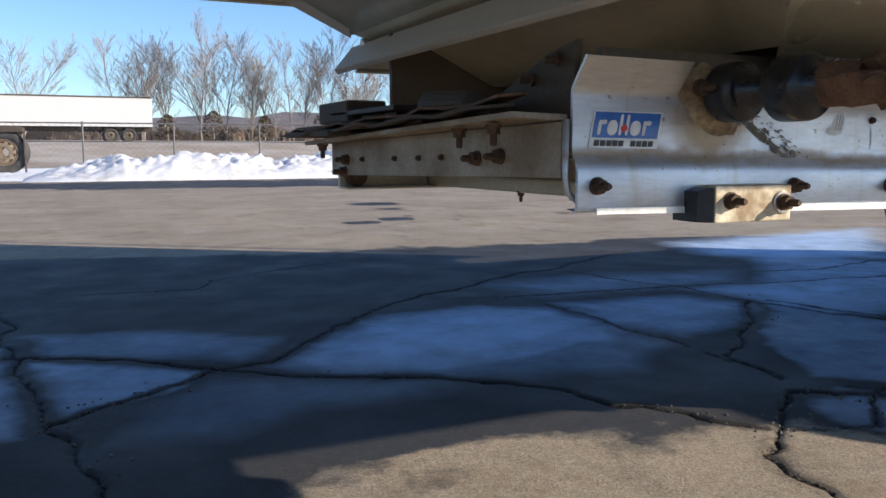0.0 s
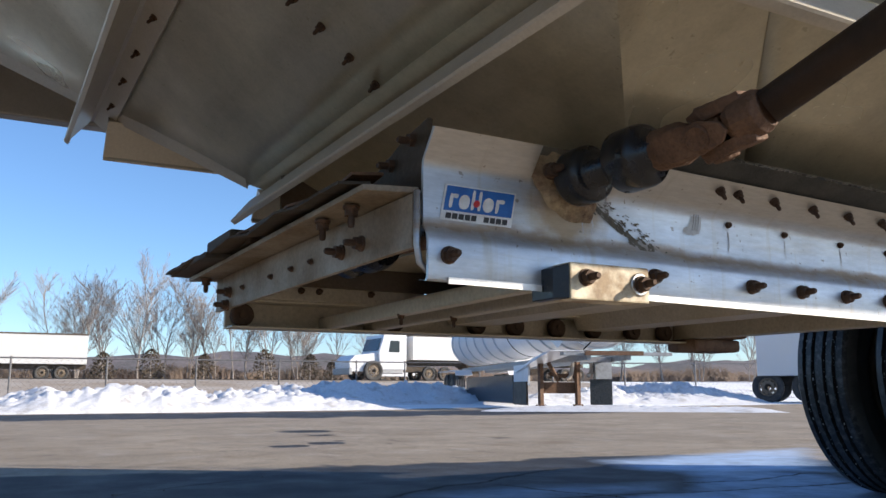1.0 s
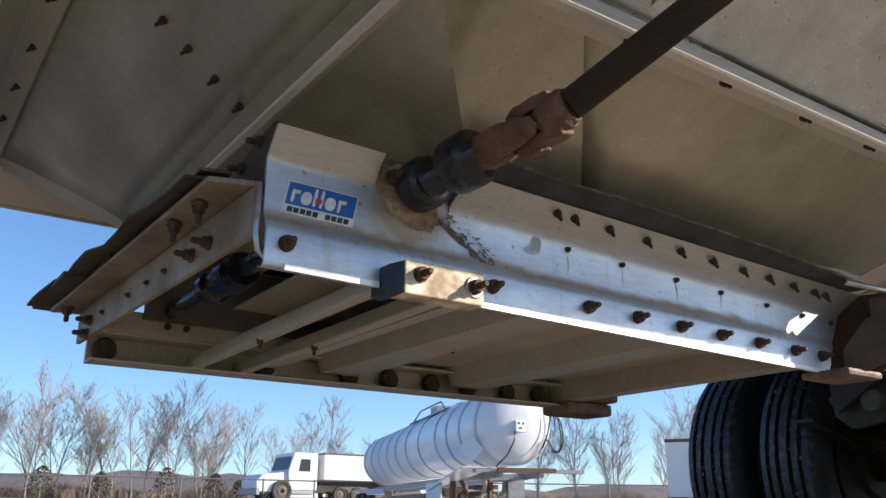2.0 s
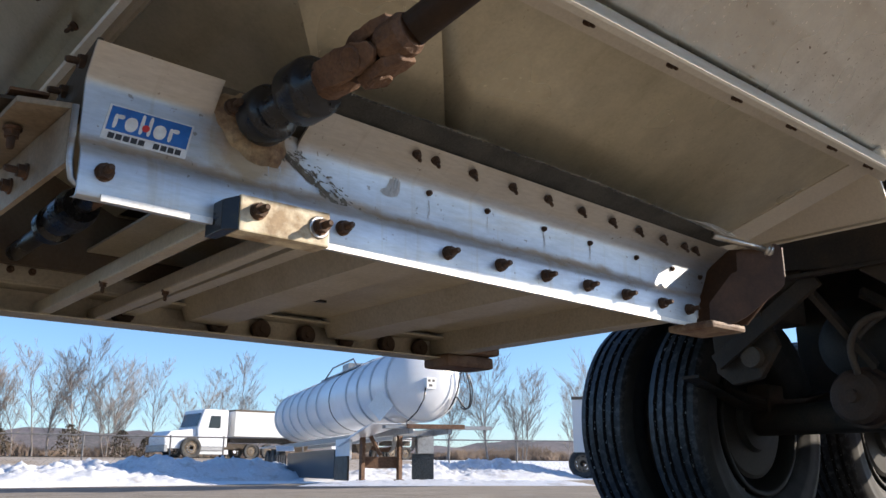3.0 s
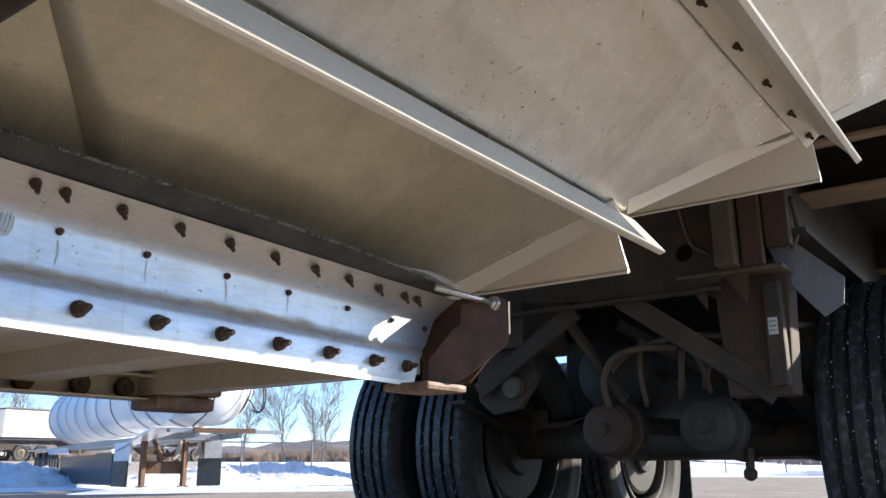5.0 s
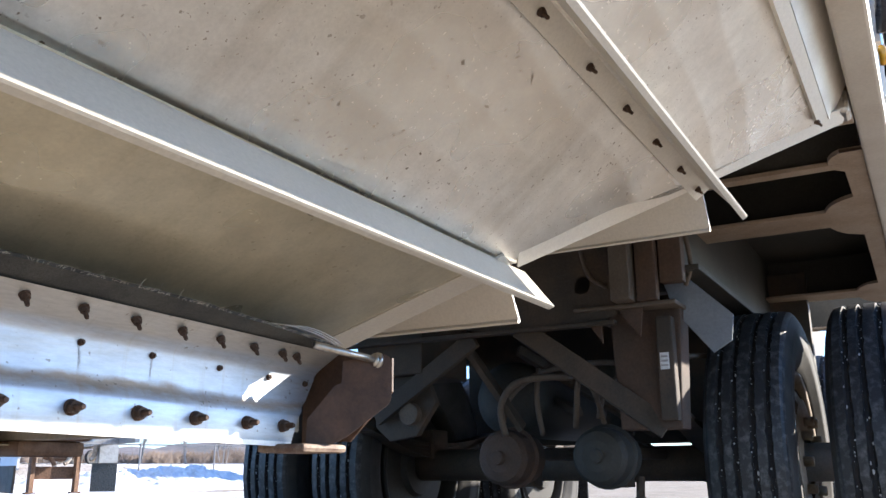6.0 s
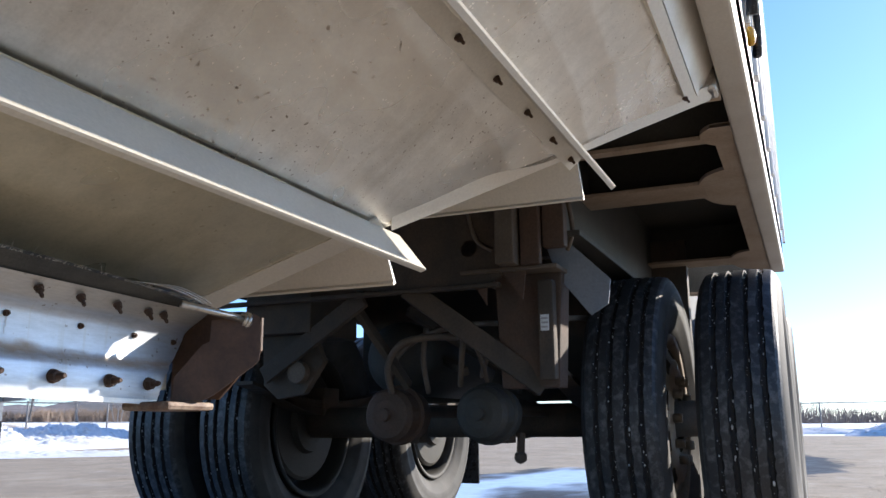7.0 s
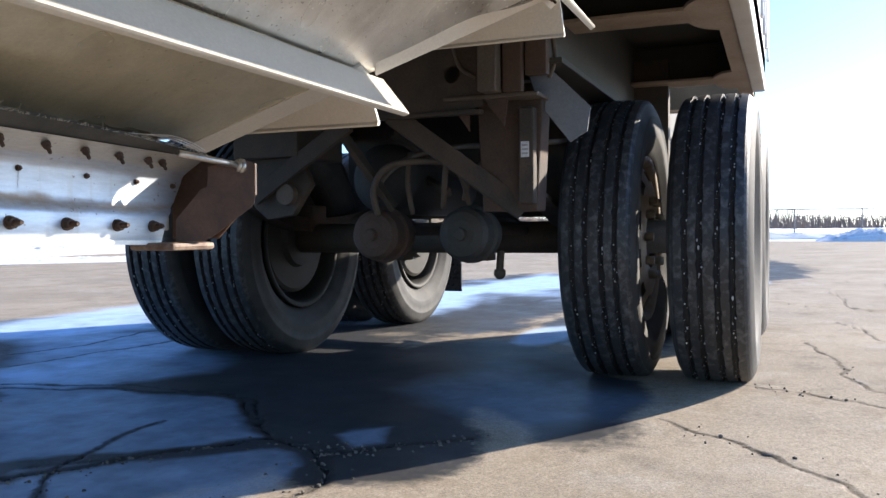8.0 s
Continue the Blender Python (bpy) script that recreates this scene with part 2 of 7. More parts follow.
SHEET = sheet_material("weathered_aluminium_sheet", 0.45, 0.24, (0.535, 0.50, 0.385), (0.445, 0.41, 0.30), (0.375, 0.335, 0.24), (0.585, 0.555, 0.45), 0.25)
# paler and glossier than SHEET, for the near upper side only
SHEET_PALE = sheet_material("pale_aluminium_sheet", 0.68, 0.19, (0.62, 0.60, 0.555), (0.53, 0.50, 0.435), (0.44, 0.39, 0.32), (0.72, 0.70, 0.66), 0.9, 0.62)


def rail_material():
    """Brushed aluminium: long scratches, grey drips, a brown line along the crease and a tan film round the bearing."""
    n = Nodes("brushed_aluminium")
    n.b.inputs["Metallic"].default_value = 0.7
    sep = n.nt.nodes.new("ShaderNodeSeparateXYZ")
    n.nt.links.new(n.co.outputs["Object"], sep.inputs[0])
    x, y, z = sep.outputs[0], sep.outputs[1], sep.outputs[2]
    # bluish base: the reflected sky is put into the metal's colour
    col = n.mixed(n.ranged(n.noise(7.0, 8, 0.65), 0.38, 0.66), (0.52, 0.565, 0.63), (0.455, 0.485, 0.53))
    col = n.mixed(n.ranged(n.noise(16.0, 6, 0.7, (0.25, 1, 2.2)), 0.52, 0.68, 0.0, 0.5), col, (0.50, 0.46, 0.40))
    # warm ground light on the upper flange, painted as a tan tint
    flange_bounce = n.ranged(n.op(z, n.op(x, 0.0166), "ADD"), 0.661, 0.667, 0.0, 0.65)
    col = n.mixed(flange_bounce, col, (0.57, 0.51, 0.41))
    drips = n.ranged(n.noise(30.0, 4, 0.6, (1.8, 0.2, 0.10)), 0.58, 0.72, 0.0, 0.55)
    col = n.mixed(drips, col, (0.40, 0.36, 0.30))
    wave = n.op(n.op(n.noise(18.0, 6, 0.65, (0.6, 0.1, 1)), -0.5, "ADD"), 0.035)
    off = n.op(n.op(n.op(z, wave, "ADD"), n.op(x, 0.0166), "ADD"), -0.6065, "ADD")
    line = n.ranged(n.op(off, 0.0, "ABSOLUTE"), 0.0015, 0.0085, 0.8, 0.0)
    col = n.mixed(n.op(line, n.ranged(n.noise(5.0, 5), 0.35, 0.55, 0.35, 1.0)), col, (0.40, 0.31, 0.215))
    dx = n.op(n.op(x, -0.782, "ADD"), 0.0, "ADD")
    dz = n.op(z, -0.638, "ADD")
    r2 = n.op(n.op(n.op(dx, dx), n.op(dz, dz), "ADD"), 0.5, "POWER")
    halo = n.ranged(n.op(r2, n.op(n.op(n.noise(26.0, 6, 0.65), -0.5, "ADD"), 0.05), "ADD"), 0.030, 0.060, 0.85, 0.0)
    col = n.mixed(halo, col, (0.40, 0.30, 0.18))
    col = n.mixed(1.0, col, n.ranged(n.noise(260.0, 3, 0.7, (0.2, 1, 1)), 0.3, 0.7, 0.88, 1.06), "MULTIPLY")
    specks = n.op(n.ranged(n.noise(120.0, 2, 0.5), 0.70, 0.74), 0.6)
    col = n.mixed(specks, col, (0.15, 0.11, 0.07))
    rough = n.op(n.ranged(n.noise(11.0, 8, 0.65), 0.3, 0.7, 0.36, 0.52), n.op(n.op(halo, line, "ADD"), 0.3), "ADD")
    return n.finish(col, rough, n.noise(5.0, 4), 0.12, 0.01)


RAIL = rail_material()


def ground_material():
    """Worn pavement; the mesh's own layers say where ice film, cracks and wet with painted shade lie."""
    n = Nodes("worn_pavement")
    n.b.inputs["Specular IOR Level"].default_value = 0.18
    col = n.mixed(n.ranged(n.noise(0.9, 8), 0.35, 0.7), (0.395, 0.338, 0.26), (0.28, 0.24, 0.185))
    col = n.mixed(n.ranged(n.noise(5.0, 8), 0.52, 0.72, 0.0, 0.55), col, (0.165, 0.148, 0.125))
    col = n.mixed(n.ranged(n.noise(2.2, 10, 0.7), 0.54, 0.68, 0.0, 0.6), col, (0.43, 0.395, 0.345))
    col = n.mixed(1.0, col, n.ranged(n.noise(150.0, 3.0, 0.8), 0.32, 0.68, 0.62, 1.25), "MULTIPLY")
    col = n.mixed(1.0, col, n.ranged(n.noise(42.0, 5.0, 0.75), 0.3, 0.7, 0.78, 1.15), "MULTIPLY")
    col = n.mixed(n.ranged(n.noise(1.6, 10, 0.72), 0.52, 0.64, 0.0, 0.58), col, (0.20, 0.155, 0.10))
    stones = n.ranged(n.noise(95.0, 2.0, 0.5), 0.68, 0.73)
    col = n.mixed(n.op(stones, 0.5), col, (0.47, 0.45, 0.42))
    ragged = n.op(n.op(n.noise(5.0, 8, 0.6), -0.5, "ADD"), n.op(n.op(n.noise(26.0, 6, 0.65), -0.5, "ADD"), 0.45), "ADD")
    # wet pavement, with the shade's navy darkness painted in as well
    wet_shade = n.ranged(n.op(n.op(n.layer("wet_shade"), 1.5), n.op(ragged, 1.3), "ADD"), 0.34, 0.72)
    col = n.mixed(wet_shade, col, n.mixed(0.87, col, (0.013, 0.021, 0.034)))
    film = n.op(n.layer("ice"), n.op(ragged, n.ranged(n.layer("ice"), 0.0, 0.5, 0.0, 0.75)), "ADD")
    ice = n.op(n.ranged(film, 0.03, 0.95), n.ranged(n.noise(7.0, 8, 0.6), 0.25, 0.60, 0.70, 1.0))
    # ice film; the blue skylight on it is put into its colour
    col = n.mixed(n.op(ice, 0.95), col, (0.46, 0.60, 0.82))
    grass = n.mixed(n.ranged(n.noise(0.25, 8), 0.4, 0.6), (0.34, 0.285, 0.22), (0.47, 0.425, 0.37))
    col = n.mixed(n.layer("field"), col, grass)
    snow = n.ranged(n.op(n.layer("snow"), n.op(n.noise(0.6, 8), 0.7), "ADD"), 0.75, 0.95)
    col = n.mixed(snow, col, (0.84, 0.86, 0.88))
    c = n.layer("crack")
    damp = n.op(n.ranged(n.op(c, n.op(ragged, 0.9), "ADD"), 0.42, 0.95), 0.62)
    col = n.mixed(damp, col, (0.045, 0.042, 0.038))
    val = n.op(n.op(c, n.op(n.op(n.noise(70.0, 6, 0.7), -0.5, "ADD"), 0.42), "ADD"), n.op(n.op(n.noise(8.0, 5), -0.5, "ADD"), 0.30), "ADD")
    crack = n.ranged(val, 0.90, 0.96)
    crumbs = n.op(n.op(n.ranged(n.noise(85.0, 3, 0.6), 0.58, 0.63), n.ranged(c, 0.25, 0.75)), n.ranged(n.noise(2.5, 4), 0.46, 0.58))
    col = n.mixed(n.op(crumbs, 0.8), col, (0.03, 0.028, 0.025))
    col = n.mixed(n.op(crack, 0.95), col, (0.014, 0.013, 0.012))
    rough = n.op(n.op(n.op(wet_shade, n.ranged(n.noise(3.0, 5), 0.35, 0.65, -0.22, -0.42)), 0.92, "ADD"), n.op(ice, -0.04), "ADD")
    n.nt.links.new(n.op(n.op(wet_shade, -0.10), 0.18, "ADD"), n.b.inputs["Specular IOR Level"])
    height = n.op(n.op(n.op(n.noise(170.0, 3.0, 0.8), n.op(n.op(wet_shade, -0.5), 1.0, "ADD")), n.op(ice, -0.1), "ADD"), n.op(crack, -2.0), "ADD")
    return n.finish(col, rough, height, 0.45, 0.005)


# ---- mesh helpers ----
def mesh_of(name, bm, mat, smooth=False):
    bm.normal_update()
    me = bpy.data.meshes.new(name)
    bm.to_mesh(me)
    bm.free()
    for p in me.polygons:
        p.use_smooth = smooth
    me.materials.append(mat)
    return me


def part(name, bm, mat, parent, label="", smooth=False):
    """Links a bmesh as one mesh object under a thing or a part; its points are in the world."""
    ob = new(name, mesh_of(name, bm, mat, smooth))
    if parent is not None:
        ob.parent = parent
        ob.matrix_parent_inverse = parent.matrix_world.inverted()
    if label:
        ob["label"] = label
    return ob


def roughen(bm, amount, grain, cuts=2, seed=0.0):
    """Breaks up the clean faces of a casting."""
    bmesh.ops.subdivide_edges(bm, edges=bm.edges[:], cuts=cuts, use_grid_fill=True)
    bm.normal_update()
    for v in bm.verts:
        v.co += v.normal * amount * (noise.noise(v.co * grain + Vector((seed, 0, 0))) + 0.5 * noise.noise(v.co * grain * 2.7))


def thing(name, place, label, category, group="", kind=""):
    ob = new(name)
    ob.location = place
    ob.empty_display_size = 0.2
    bpy.context.view_layer.update()
    return tagged(ob, label, category, group, kind)


def hull(bm, low, high, rib):
    """A solid between two rings of the same number of points."""
    a = [bm.verts.new(p) for p in low]
    c = [bm.verts.new(p) for p in high]
    n = len(a)
    bm.faces.new(a[::-1])
    bm.faces.new(c)
    for i in range(n):
        bm.faces.new((a[i], a[(i + 1) % n], c[(i + 1) % n], c[i]))
    if rib:
        edges = {e for v in (*a, *c) for e in v.link_edges}
        bmesh.ops.bevel(bm, geom=list(edges), offset=rib, segments=2, affect="EDGES", profile=0.6, clamp_overlap=True)


def box(bm, lo, hi, rib=0.0):
    x0, y0, z0 = lo
    x1, y1, z1 = hi
    hull(bm, [(x0, y0, z0), (x1, y0, z0), (x1, y1, z0), (x0, y1, z0)], [(x0, y0, z1), (x1, y0, z1), (x1, y1, z1), (x0, y1, z1)], rib)


def plate(bm, points, thick, rib=0.0):
    """A flat plate with the given outline, thickened along minus its normal."""
    p = [Vector(q) for q in points]
    n = Vector((0, 0, 0))
    for i in range(len(p)):
        n += (p[i] - p[0]).cross(p[(i + 1) % len(p)] - p[0])
    n.normalize()
    hull(bm, [q - n * thick for q in p], p, rib)


def bar(bm, a, c, wide, high, up=(0, 0, 1), rib=0.0):
    """A square bar from a to c."""
    a, c = Vector(a), Vector(c)
    w = (c - a).normalized()
    s = w.cross(Vector(up)).normalized()
    u = s.cross(w)
    ring = [s * x * wide / 2 + u * y * high / 2 for x, y in ((-1, -1), (1, -1), (1, 1), (-1, 1))]
    hull(bm, [a + r for r in ring], [c + r for r in ring], rib)


def lathe(bm, a, c, profile, sides=20, cap=True):
    """A turned body round the line from a to c; the profile gives (share along the line in metres, radius)."""
    a, c = Vector(a), Vector(c)
    w = (c - a).normalized()
    s = w.orthogonal().normalized()
    u = w.cross(s)
    rings = []
    for d, r in profile:
        rings.append([bm.verts.new(a + w * d + (s * math.cos(k * math.tau / sides) + u * math.sin(k * math.tau / sides)) * r) for k in range(sides)])
    for p, q in zip(rings, rings[1:]):
        for k in range(sides):
            bm.faces.new((p[k], p[(k + 1) % sides], q[(k + 1) % sides], q[k]))
    if cap:
        bm.faces.new(rings[0][::-1])
        bm.faces.new(rings[-1])


def rod(bm, a, c, r, sides=12, r2=None):
    lathe(bm, a, c, [(0, r), ((Vector(c) - Vector(a)).length, r if r2 is None else r2)], sides)


def strip(bm, path, width_way, width, thick):
    """A band along a path of points, width wide in width_way, thick in the direction across both."""
    ww = Vector(width_way).normalized()
    rings = []
    pts = [Vector(p) for p in path]
    for i, p in enumerate(pts):
        t = (pts[min(i + 1, len(pts) - 1)] - pts[max(i - 1, 0)]).normalized()
        n = t.cross(ww).normalized()
        rings.append([bm.verts.new(p + ww * x * width / 2 + n * y * thick / 2) for x, y in ((-1, -1), (1, -1), (1, 1), (-1, 1))])
    bm.faces.new(rings[0][::-1])
    bm.faces.new(rings[-1])
    for p, q in zip(rings, rings[1:]):
        for k in range(4):
            bm.faces.new((p[k], p[(k + 1) % 4], q[(k + 1) % 4], q[k]))


def tube(bm, path, r, sides=8):
    pts = [Vector(p) for p in path]
    rings = []
    side = None
    for i, p in enumerate(pts):
        t = (pts[min(i + 1, len(pts) - 1)] - pts[max(i - 1, 0)]).normalized()
        side = (t.orthogonal() if side is None else side - t * side.dot(t)).normalized()
        u = t.cross(side)
        rings.append([bm.verts.new(p + (side * math.cos(k * math.tau / sides) + u * math.sin(k * math.tau / sides)) * r) for k in range(sides)])
    for p, q in zip(rings, rings[1:]):
        for k in range(sides):
            bm.faces.new((p[k], p[(k + 1) % sides], q[(k + 1) % sides], q[k]))
    bm.faces.new(rings[0][::-1])
    bm.faces.new(rings[-1])


def eased(path, steps=3):
    """More points along a smooth curve through the given ones."""
    path = [Vector(p) for p in path]
    fine = []
    for i in range(len(path) - 1):
        p0, p1, p2, p3 = path[max(0, i - 1)], path[i], path[i + 1], path[min(len(path) - 1, i + 2)]
        for j in range(steps):
            u = j / steps
            fine.append(p1 + (p2 - p0) * 0.5 * u + (p0 * 2 - p1 * 5 + p2 * 4 - p3) * 0.5 * u * u + (p1 * 3 - p0 - p2 * 3 + p3) * 0.5 * u ** 3)
    return fine + [path[-1]]


def curve3(a, c, sag, n=10):
    """Points from a to c along a bow through a + sag at the middle."""
    a, c, sag = Vector(a), Vector(c), Vector(sag)
    return [a.lerp(c, i / n) + sag * (4 * (i / n) * (1 - i / n)) for i in range(n + 1)]


def bolt_mesh(name, size, length, mat):
    """A nut on a threaded end, along +z from the surface."""
    bm = bmesh.new()
    rod(bm, (0, 0, -0.001), (0, 0, size * 0.25), size * 0.95, 14)
    rod(bm, (0, 0, size * 0.2), (0, 0, size * 1.0), size * 0.80, 6)
    lathe(bm, (0, 0, size), (0, 0, length), [(0, size * 0.42), (length - size * 1.3, size * 0.42), (length - size, size * 0.3)], 8)
    return mesh_of(name, bm, mat)


def place_bolt(me, at, way, parent, name="bolt"):
    ob = new(name, me)
    q = Vector(way).to_track_quat("Z", "Y")
    ob.matrix_world = Matrix.LocRotScale(Vector(at), q, None)
    if parent is not None:
        m = ob.matrix_world.copy()
        ob.parent = parent
        ob.matrix_parent_inverse = parent.matrix_world.inverted()
        ob.matrix_basis = m
    return ob


def grid_mesh(name, xs, ys, height, mat, layers=()):
    """A sheet over a grid of lines, with its height and further layers given by functions of arrays of x and y."""
    gx, gy = np.meshgrid(xs, ys, indexing="ij")
    v = np.stack([gx.ravel(), gy.ravel(), height(gx, gy).ravel()], 1)
    nx, ny = len(xs), len(ys)
    i = (np.arange(nx - 1)[:, None] * ny + np.arange(ny - 1)[None]).ravel()
    f = np.stack([i, i + ny, i + ny + 1, i + 1], 1)
    me = bpy.data.meshes.new(name)
    me.vertices.add(len(v))
    me.vertices.foreach_set("co", v.ravel().astype(np.float32))
    me.loops.add(f.size)
    me.loops.foreach_set("vertex_index", f.ravel().astype(np.int32))
    me.polygons.add(len(f))
    me.polygons.foreach_set("loop_start", np.arange(0, f.size, 4, dtype=np.int32))
    me.polygons.foreach_set("use_smooth", np.ones(len(f), dtype=bool))
    me.update(calc_edges=True)
    for key, value in layers:
        a = me.attributes.new(key, "FLOAT", "POINT")
        a.data.foreach_set("value", value(gx, gy).ravel().astype(np.float32))
    me.materials.append(mat)
    return me


# ---- ground ----
def lattice_noise(x, y, size, seed):
    """Smooth random values from 0 to 1, of that grain in metres."""
    u, w = x / size, y / size
    i, j = np.floor(u).astype(np.int64), np.floor(w).astype(np.int64)
    fu, fw = u - i, w - j
    fu, fw = fu * fu * (3 - 2 * fu), fw * fw * (3 - 2 * fw)
    def at(a, c):
        h = np.sin((a * 127.1 + c * 311.7 + seed * 74.7) % 6283.0) * 43758.5453
        return h - np.floor(h)
    return (at(i, j) * (1 - fu) + at(i + 1, j) * fu) * (1 - fw) + (at(i, j + 1) * (1 - fu) + at(i + 1, j + 1) * fu) * fw


def rough_noise(x, y, size, seed, octaves=4):
    return sum(lattice_noise(x, y, size / 2 ** k, seed + k) * 0.5 ** k for k in range(octaves)) / sum(0.5 ** k for k in range(octaves))


CRACKS_DEEP = [
    [(-0.2, 4.3), (-0.03, 3.56), (0.1, 2.47), (0.14, 2.16), (0.2, 1.81), (0.25, 1.4), (0.1, 0.6)],
    [(0.01, 2.86), (0.22, 2.74), (0.57, 2.47), (0.71, 2.49), (0.97, 2.78), (1.34, 3.16), (2.11, 3.59), (3.2, 4.1)],
    [(0.14, 2.14), (0.34, 2.28), (0.57, 2.47)],
    [(0.57, 2.47), (0.73, 2.32), (1.06, 2.15), (1.3, 1.88), (1.44, 1.65), (1.58, 1.46), (1.46, 1.32), (1.38, 1.14), (1.2, 0.7)],
    [(2.66, 2.67), (2.45, 2.39), (1.95, 1.98), (1.89, 1.73)],
    [(1.58, 1.46), (1.83, 1.66), (2.01, 1.52), (2.22, 1.4), (2.41, 1.21)],
    [(2.41, 1.21), (2.33, 1.02), (2.46, 0.90), (2.62, 0.74)],
    [(1.55, 0.98), (1.85, 0.98), (2.12, 0.93), (2.33, 1.02)],
]
CRACKS_FINE = [
    [(0.22, 3.92), (0.73, 3.85), (0.89, 4.16), (2.2, 4.7)],
    [(1.61, 3.16), (2.1, 3.05), (2.61, 3.03), (3.73, 2.83), (5.6, 2.9)],
    [(2.45, 3.63), (2.61, 3.03), (2.66, 2.67), (2.79, 2.12), (2.85, 1.68), (2.41, 1.21), (2.39, 1.01)],
    [(1.58, 1.46), (1.82, 1.38), (2.07, 1.58), (2.48, 1.66)],
    [(1.89, 2.9), (1.9, 2.44), (1.91, 1.93)],
    [(3.02, 0.31), (2.86, 0.18), (2.65, -0.03), (2.45, -0.19), (1.9, -0.5)],
    [(3.62, 0.13), (3.53, -0.08), (3.39, -0.3), (3.3, -0.9)],
    [(4.9, -0.11), (4.29, -0.18), (3.69, -0.29), (3.4, -0.6)],
    [(7.27, 0.11), (6.74, -0.18), (6.88, -0.63)],
    [(5.86, -0.28), (5.01, -0.45), (4.3, -0.8)],
    [(8.4, -0.3), (7.6, -0.42), (6.9, -0.4), (6.1, -0.75)],
    [(10.5, -0.2), (9.4, -0.9), (8.6, -0.8), (8.0, -1.6)],
    [(3.26, 3.24), (3.64, 3.14), (4.13, 3.23), (4.9, 3.0)],
    [(2.75, 2.63), (2.8, 2.33), (2.87, 2.11), (2.84, 1.77), (2.81, 1.58), (2.45, 1.26)],
    [(2.0, 1.61), (2.17, 1.45), (2.28, 1.31), (2.4, 1.22)],
    [(3.5, 5.2), (3.3, 6.4), (3.9, 8.0), (3.6, 10.0)],
    [(0.5, 6.6), (2.4, 6.3), (4.2, 6.9), (6.0, 6.5)],
]
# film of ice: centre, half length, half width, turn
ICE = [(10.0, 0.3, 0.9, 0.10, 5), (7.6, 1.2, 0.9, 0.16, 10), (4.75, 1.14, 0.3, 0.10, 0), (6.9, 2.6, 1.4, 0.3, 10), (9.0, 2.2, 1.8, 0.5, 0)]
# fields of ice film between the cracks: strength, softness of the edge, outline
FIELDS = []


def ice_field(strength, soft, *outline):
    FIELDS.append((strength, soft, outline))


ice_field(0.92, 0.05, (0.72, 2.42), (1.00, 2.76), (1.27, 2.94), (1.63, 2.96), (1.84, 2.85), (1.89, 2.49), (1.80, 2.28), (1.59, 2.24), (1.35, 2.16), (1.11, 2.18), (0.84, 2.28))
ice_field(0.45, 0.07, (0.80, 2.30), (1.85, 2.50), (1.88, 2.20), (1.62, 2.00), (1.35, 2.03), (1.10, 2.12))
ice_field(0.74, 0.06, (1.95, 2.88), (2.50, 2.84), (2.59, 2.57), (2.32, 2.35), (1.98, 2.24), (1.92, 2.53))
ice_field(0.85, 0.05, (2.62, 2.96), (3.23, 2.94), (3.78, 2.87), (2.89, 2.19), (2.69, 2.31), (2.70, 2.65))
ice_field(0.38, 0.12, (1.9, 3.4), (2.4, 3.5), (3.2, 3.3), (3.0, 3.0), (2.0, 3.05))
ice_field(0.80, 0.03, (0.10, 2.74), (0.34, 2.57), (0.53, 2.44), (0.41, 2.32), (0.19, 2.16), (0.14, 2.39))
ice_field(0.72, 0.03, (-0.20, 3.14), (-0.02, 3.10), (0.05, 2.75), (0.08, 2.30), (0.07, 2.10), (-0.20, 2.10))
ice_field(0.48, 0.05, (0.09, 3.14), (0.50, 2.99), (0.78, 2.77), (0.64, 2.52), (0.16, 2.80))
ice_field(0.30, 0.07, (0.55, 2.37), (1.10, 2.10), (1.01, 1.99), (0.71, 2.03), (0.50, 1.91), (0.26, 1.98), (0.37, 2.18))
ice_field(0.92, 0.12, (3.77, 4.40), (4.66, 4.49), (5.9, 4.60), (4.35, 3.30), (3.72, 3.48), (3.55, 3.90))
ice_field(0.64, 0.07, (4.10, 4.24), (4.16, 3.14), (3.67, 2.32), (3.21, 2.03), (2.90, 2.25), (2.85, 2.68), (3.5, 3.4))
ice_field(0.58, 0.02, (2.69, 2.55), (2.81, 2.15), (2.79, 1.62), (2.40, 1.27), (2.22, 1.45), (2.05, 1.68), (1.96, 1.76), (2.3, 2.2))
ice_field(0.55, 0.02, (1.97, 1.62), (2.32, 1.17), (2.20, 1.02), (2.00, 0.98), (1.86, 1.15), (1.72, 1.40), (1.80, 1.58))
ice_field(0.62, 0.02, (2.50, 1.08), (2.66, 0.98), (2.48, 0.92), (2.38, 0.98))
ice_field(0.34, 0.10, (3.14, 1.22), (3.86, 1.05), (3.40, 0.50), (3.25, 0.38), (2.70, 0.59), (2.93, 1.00))
